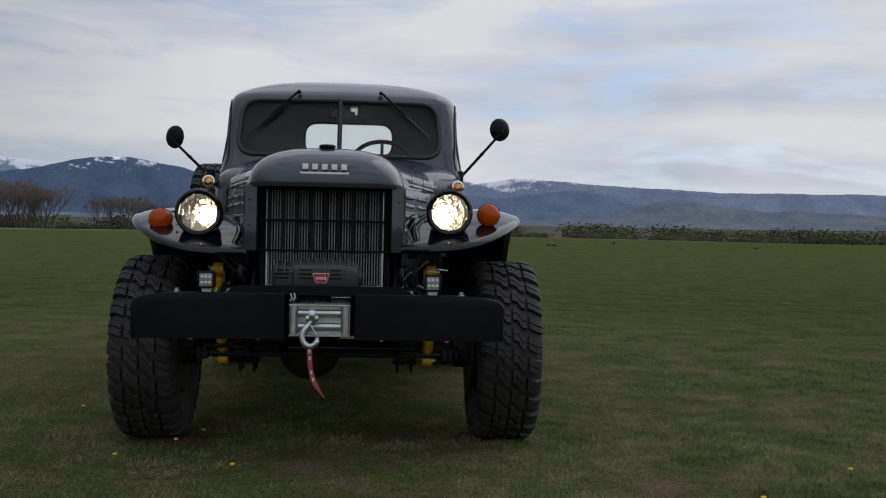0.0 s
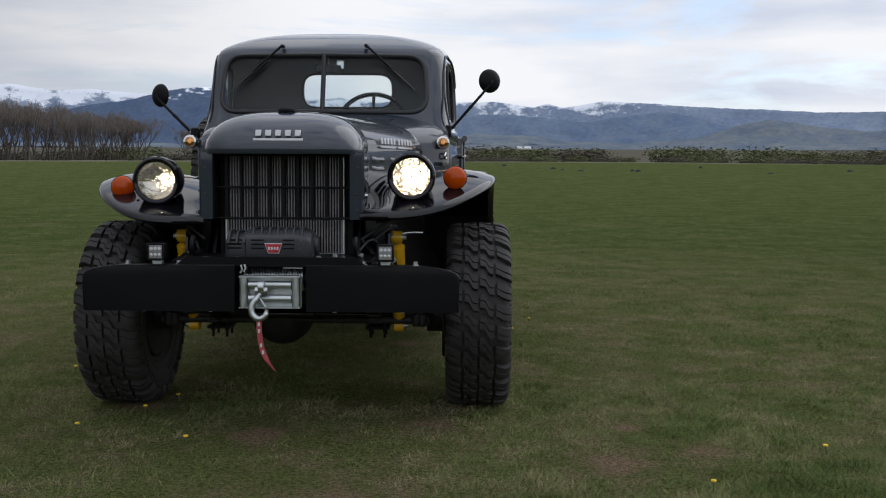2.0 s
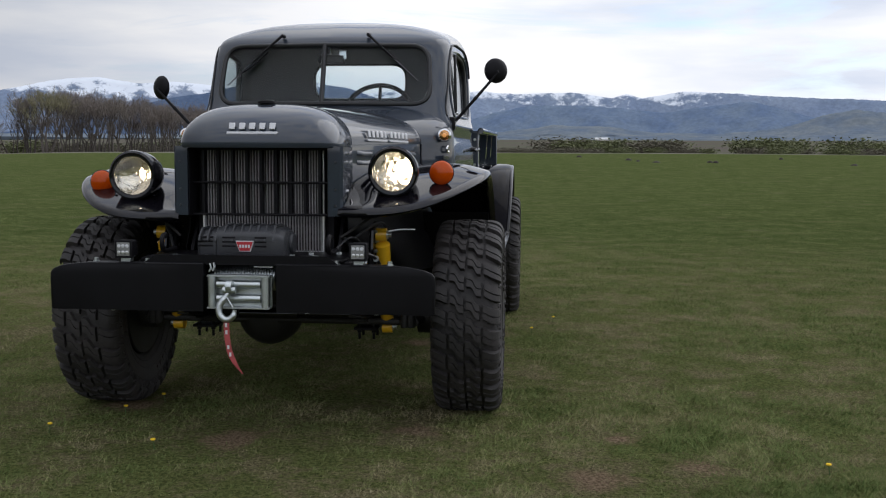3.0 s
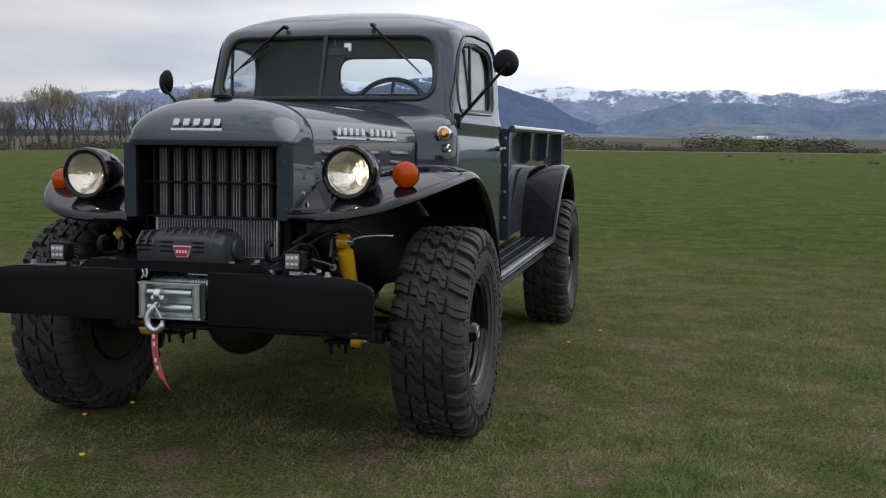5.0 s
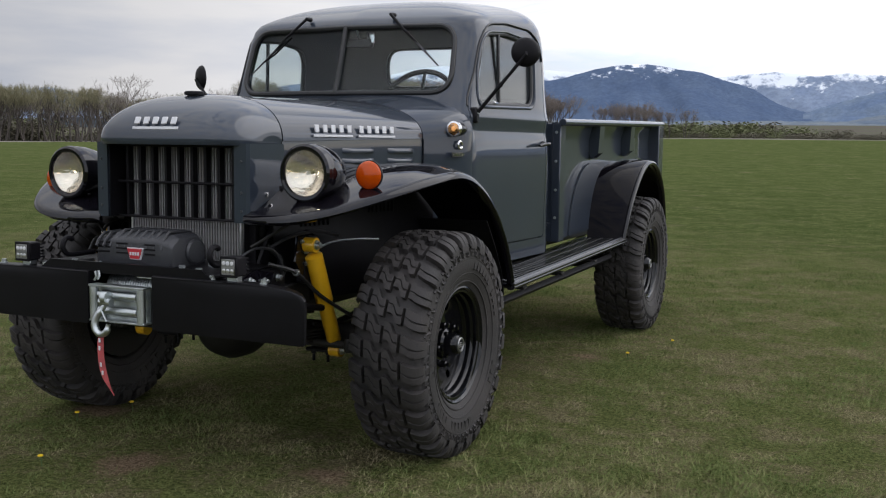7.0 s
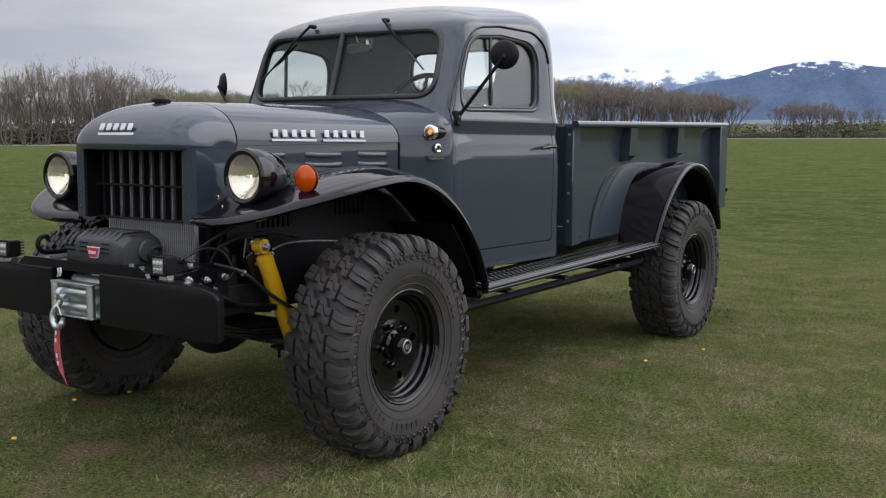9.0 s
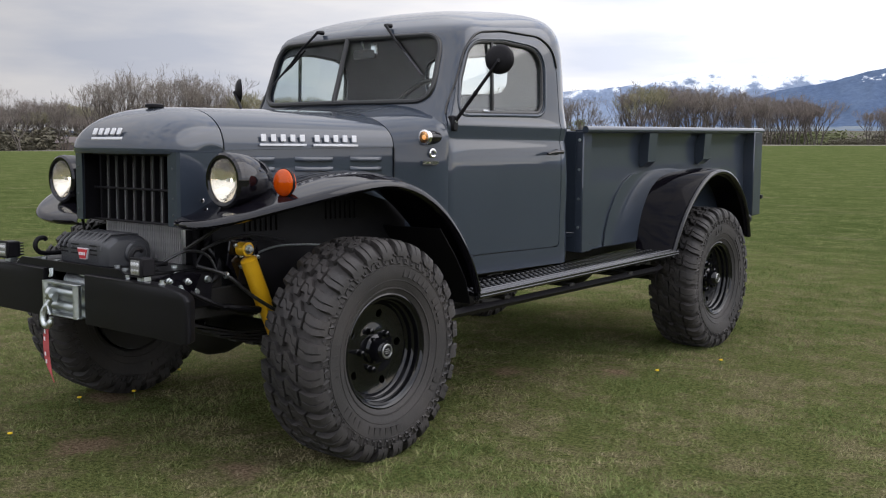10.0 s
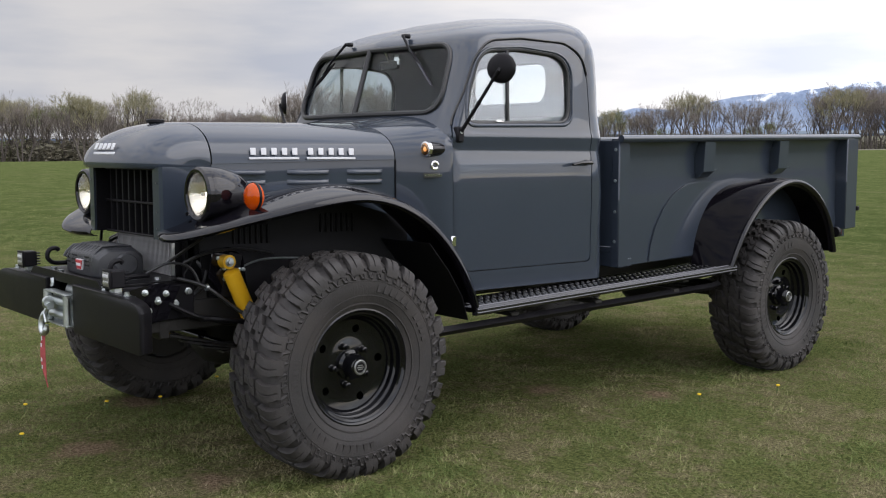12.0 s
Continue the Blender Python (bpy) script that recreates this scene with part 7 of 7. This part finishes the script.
def blade_material(name, green, low, high):
    """Straw to green by patches; low and high move the whole range."""
    m = bpy.data.materials.new(name)
    m.use_nodes = True
    nd, l = m.node_tree.nodes, m.node_tree.links
    b = nd["Principled BSDF"]
    b.inputs["Roughness"].default_value = 0.8
    b.inputs["Specular IOR Level"].default_value = 0.06
    geo, rp = nd.new("ShaderNodeNewGeometry"), nd.new("ShaderNodeValToRGB")
    e = rp.color_ramp.elements
    e[0].position, e[0].color = 0.0, (*green, 1)
    e[1].position, e[1].color = 1.0, (0.345, 0.300, 0.190, 1)
    for p, c in ((0.34, (0.142, 0.180, 0.060, 1)), (0.60, (0.228, 0.232, 0.100, 1)), (0.84, (0.296, 0.264, 0.145, 1))):
        e.new(p).color = c
    tn, tc, ma = nd.new("ShaderNodeTexNoise"), nd.new("ShaderNodeTexCoord"), nd.new("ShaderNodeMath")
    tn.inputs["Scale"].default_value, tn.inputs["Detail"].default_value, tn.inputs["Roughness"].default_value = 1.9, 9, 0.74
    tr = nd.new("ShaderNodeMapRange")
    tr.inputs["From Min"].default_value, tr.inputs["From Max"].default_value = 0.43, 0.60
    tr.inputs["To Min"].default_value, tr.inputs["To Max"].default_value = low, high
    l.new(tc.outputs["Object"], tn.inputs["Vector"]), l.new(tn.outputs["Fac"], tr.inputs["Value"])
    gap, lush, both = nd.new("ShaderNodeVectorMath"), nd.new("ShaderNodeMapRange"), nd.new("ShaderNodeMath")
    gap.operation, both.operation = "DISTANCE", "ADD"
    gap.inputs[1].default_value = (0.2, 0.6, 0.0)
    lush.inputs["From Min"].default_value, lush.inputs["From Max"].default_value = 1.2, 5.0
    lush.inputs["To Min"].default_value, lush.inputs["To Max"].default_value = 0.06, -0.15
    l.new(tc.outputs["Object"], gap.inputs[0]), l.new(gap.outputs["Value"], lush.inputs["Value"])
    l.new(tr.outputs["Result"], both.inputs[0]), l.new(lush.outputs["Result"], both.inputs[1])
    ma.operation = "MULTIPLY_ADD"
    ma.inputs[1].default_value = 0.42
    l.new(geo.outputs["Random Per Island"], ma.inputs[0]), l.new(both.outputs["Value"], ma.inputs[2])
    l.new(ma.outputs["Value"], rp.inputs["Fac"])
    l.new(rp.outputs["Color"], b.inputs["Base Color"])
    return m


def build_turf():
    rng = np.random.default_rng(4)
    # blades stand thickest on the ground beside the path walked
    n = 1900000
    p, low, high = 0.35, 1.7, 24.0
    r = (low ** p + rng.uniform(0, 1, n) * (high ** p - low ** p)) ** (1 / p)
    a = np.radians(rng.uniform(-98, 26, n) + rng.normal(0, 7, n))
    x, y = 3.0 + r * np.sin(a), -3.2 + r * np.cos(a)
    lush, tuft = patches(x, y, 0.55, 1), patches(x, y, 0.085, 2)
    bare = np.zeros(n)
    ragged = 1.0 + 0.45 * patches(x, y, 0.12, 3)
    for bx, by, br in BARE:
        bare = np.maximum(bare, np.exp(-((x - bx) ** 2 + (y - by) ** 2) / (br * ragged) ** 2))
    keep = (rng.uniform(-1.5, 0.4, n) < 0.8 * lush + 1.0 * tuft + 0.25) & (rng.uniform(0, 1, n) > (r / 24.0) ** 2) & (rng.uniform(0, 1, n) > 0.97 * bare)
    x, y, lush, tuft, bare = x[keep], y[keep], lush[keep], tuft[keep], bare[keep]
    n = len(x)
    z = np.full(n, -0.004)
    h = rng.gamma(3.2, 0.0033, n) * np.clip(1.0 + 0.45 * lush + 0.40 * tuft, 0.4, 1.9) * (1 - 0.5 * bare)
    t = rng.uniform(0, 2 * np.pi, n)
    lean_by = rng.uniform(0.4, 1.7, n) * h
    w = rng.uniform(0.0009, 0.0019, n) * (1.0 + np.hypot(x - 2.5, y + 3) / 12)
    # neighbours lean much the same way
    bend = 3.0 * patches(x, y, 0.16, 5) + rng.normal(0, 1.5, n)
    v = np.empty((n, 3, 3))
    v[:, 0] = np.stack([x - w * np.cos(t), y - w * np.sin(t), z], 1)
    v[:, 1] = np.stack([x + w * np.cos(t), y + w * np.sin(t), z], 1)
    v[:, 2] = np.stack([x + lean_by * np.cos(bend), y + lean_by * np.sin(bend), z + h], 1)
    me = bpy.data.meshes.new("turf")
    me.vertices.add(3 * n)
    me.vertices.foreach_set("co", v.ravel())
    me.loops.add(3 * n)
    me.loops.foreach_set("vertex_index", np.arange(3 * n, dtype=np.int32))
    me.polygons.add(n)
    me.polygons.foreach_set("loop_start", np.arange(0, 3 * n, 3, dtype=np.int32))
    me.polygons.foreach_set("material_index", (lush + 0.35 * tuft + rng.normal(0, 0.15, n) > 0.22).astype(np.int32))
    me.update(calc_edges=True)
    me.materials.append(blade_material("grass_blades", (0.070, 0.106, 0.030), 0.08, 0.66))
    me.materials.append(blade_material("lush_grass_blades", (0.062, 0.104, 0.027), 0.0, 0.42))
    tagged(new("grass", me), "short green and straw-coloured grass blades on the pasture", "grass", kind="stuff")


def build_dandelions():
    leaf = material("dandelion_leaf", (0.05, 0.10, 0.02), 0.7, vary=0.2)
    gold = material("dandelion_yellow", (0.75, 0.50, 0.01), 0.8, vary=0.15, scale=60)
    rnd = random.Random(9)
    first = None
    spots = [(-0.349, -0.89), (2.35, -0.95), (1.75, -1.45), (-0.7, -0.35), (-0.85, 0.35), (-0.6, -0.1), (-1.4, 0.6), (-0.9, -0.7), (3.1, -0.6), (1.2, 2.1), (1.35, 2.6)]
    for x, y in spots:
        at = pose(x, y, land(x, y), 0, 0, rnd.uniform(0, 360))
        if first is None:
            first = thing("dandelion", "yellow dandelion flower low in the grass", "flower", "dandelions in the grass")
            part("stem", Geo().tube([(0, 0, 0), (0.004, 0, 0.02), (0.006, 0.002, 0.042)], 0.002, 5), leaf, first)
            part("bloom", Geo().lathe([(0, 0.038), (0.007, 0.040), (0.0115, 0.044), (0.009, 0.048), (0, 0.050)], (0.006, 0.002, 0), "z", 14), gold, first)
            first.matrix_world = at
        else:
            copy_thing(first, at).matrix_world = at


def build_molehills():
    soil = material("dark_turned_soil", (0.030, 0.024, 0.018), 0.95, vary=0.4, scale=6, bump=0.8, bump_scale=14)
    rnd = random.Random(5)
    first = None
    for az, d in ((4.6, 112), (5.1, 108), (6.1, 104), (9.0, 106), (9.3, 104), (16.4, 98), (12.8, 120), (1.9, 125), (20.5, 110)):
        x, y, z = put_at(az, d)
        m = pose(x, y, z + 0.08, 0, 0, rnd.uniform(0, 360)) @ Matrix.Diagonal((rnd.uniform(0.8, 1.4), rnd.uniform(0.7, 1.1), rnd.uniform(0.7, 1.2), 1))
        if first is None:
            g = Geo().lathe([(0.42, -0.05), (0.34, 0.05), (0.24, 0.14), (0.12, 0.20), (0.0, 0.22)], (0, 0, 0), "z", 14, 1, False)
            g.warp(lambda px, py, pz: (px * (1 + 0.3 * noise.noise(Vector((px * 4, py * 4, 1)))), py * (1 + 0.3 * noise.noise(Vector((px * 4, py * 4, 7)))), pz + 0.06 * noise.noise(Vector((px * 7, py * 7, 3)))))
            first = tagged(part("molehill", g, soil, angle=60), "small dark molehill on the pasture", "molehill", "molehills on the pasture")
            first.matrix_world = m
        else:
            copy_thing(first, m).matrix_world = m


build_turf()
build_dandelions()
build_molehills()
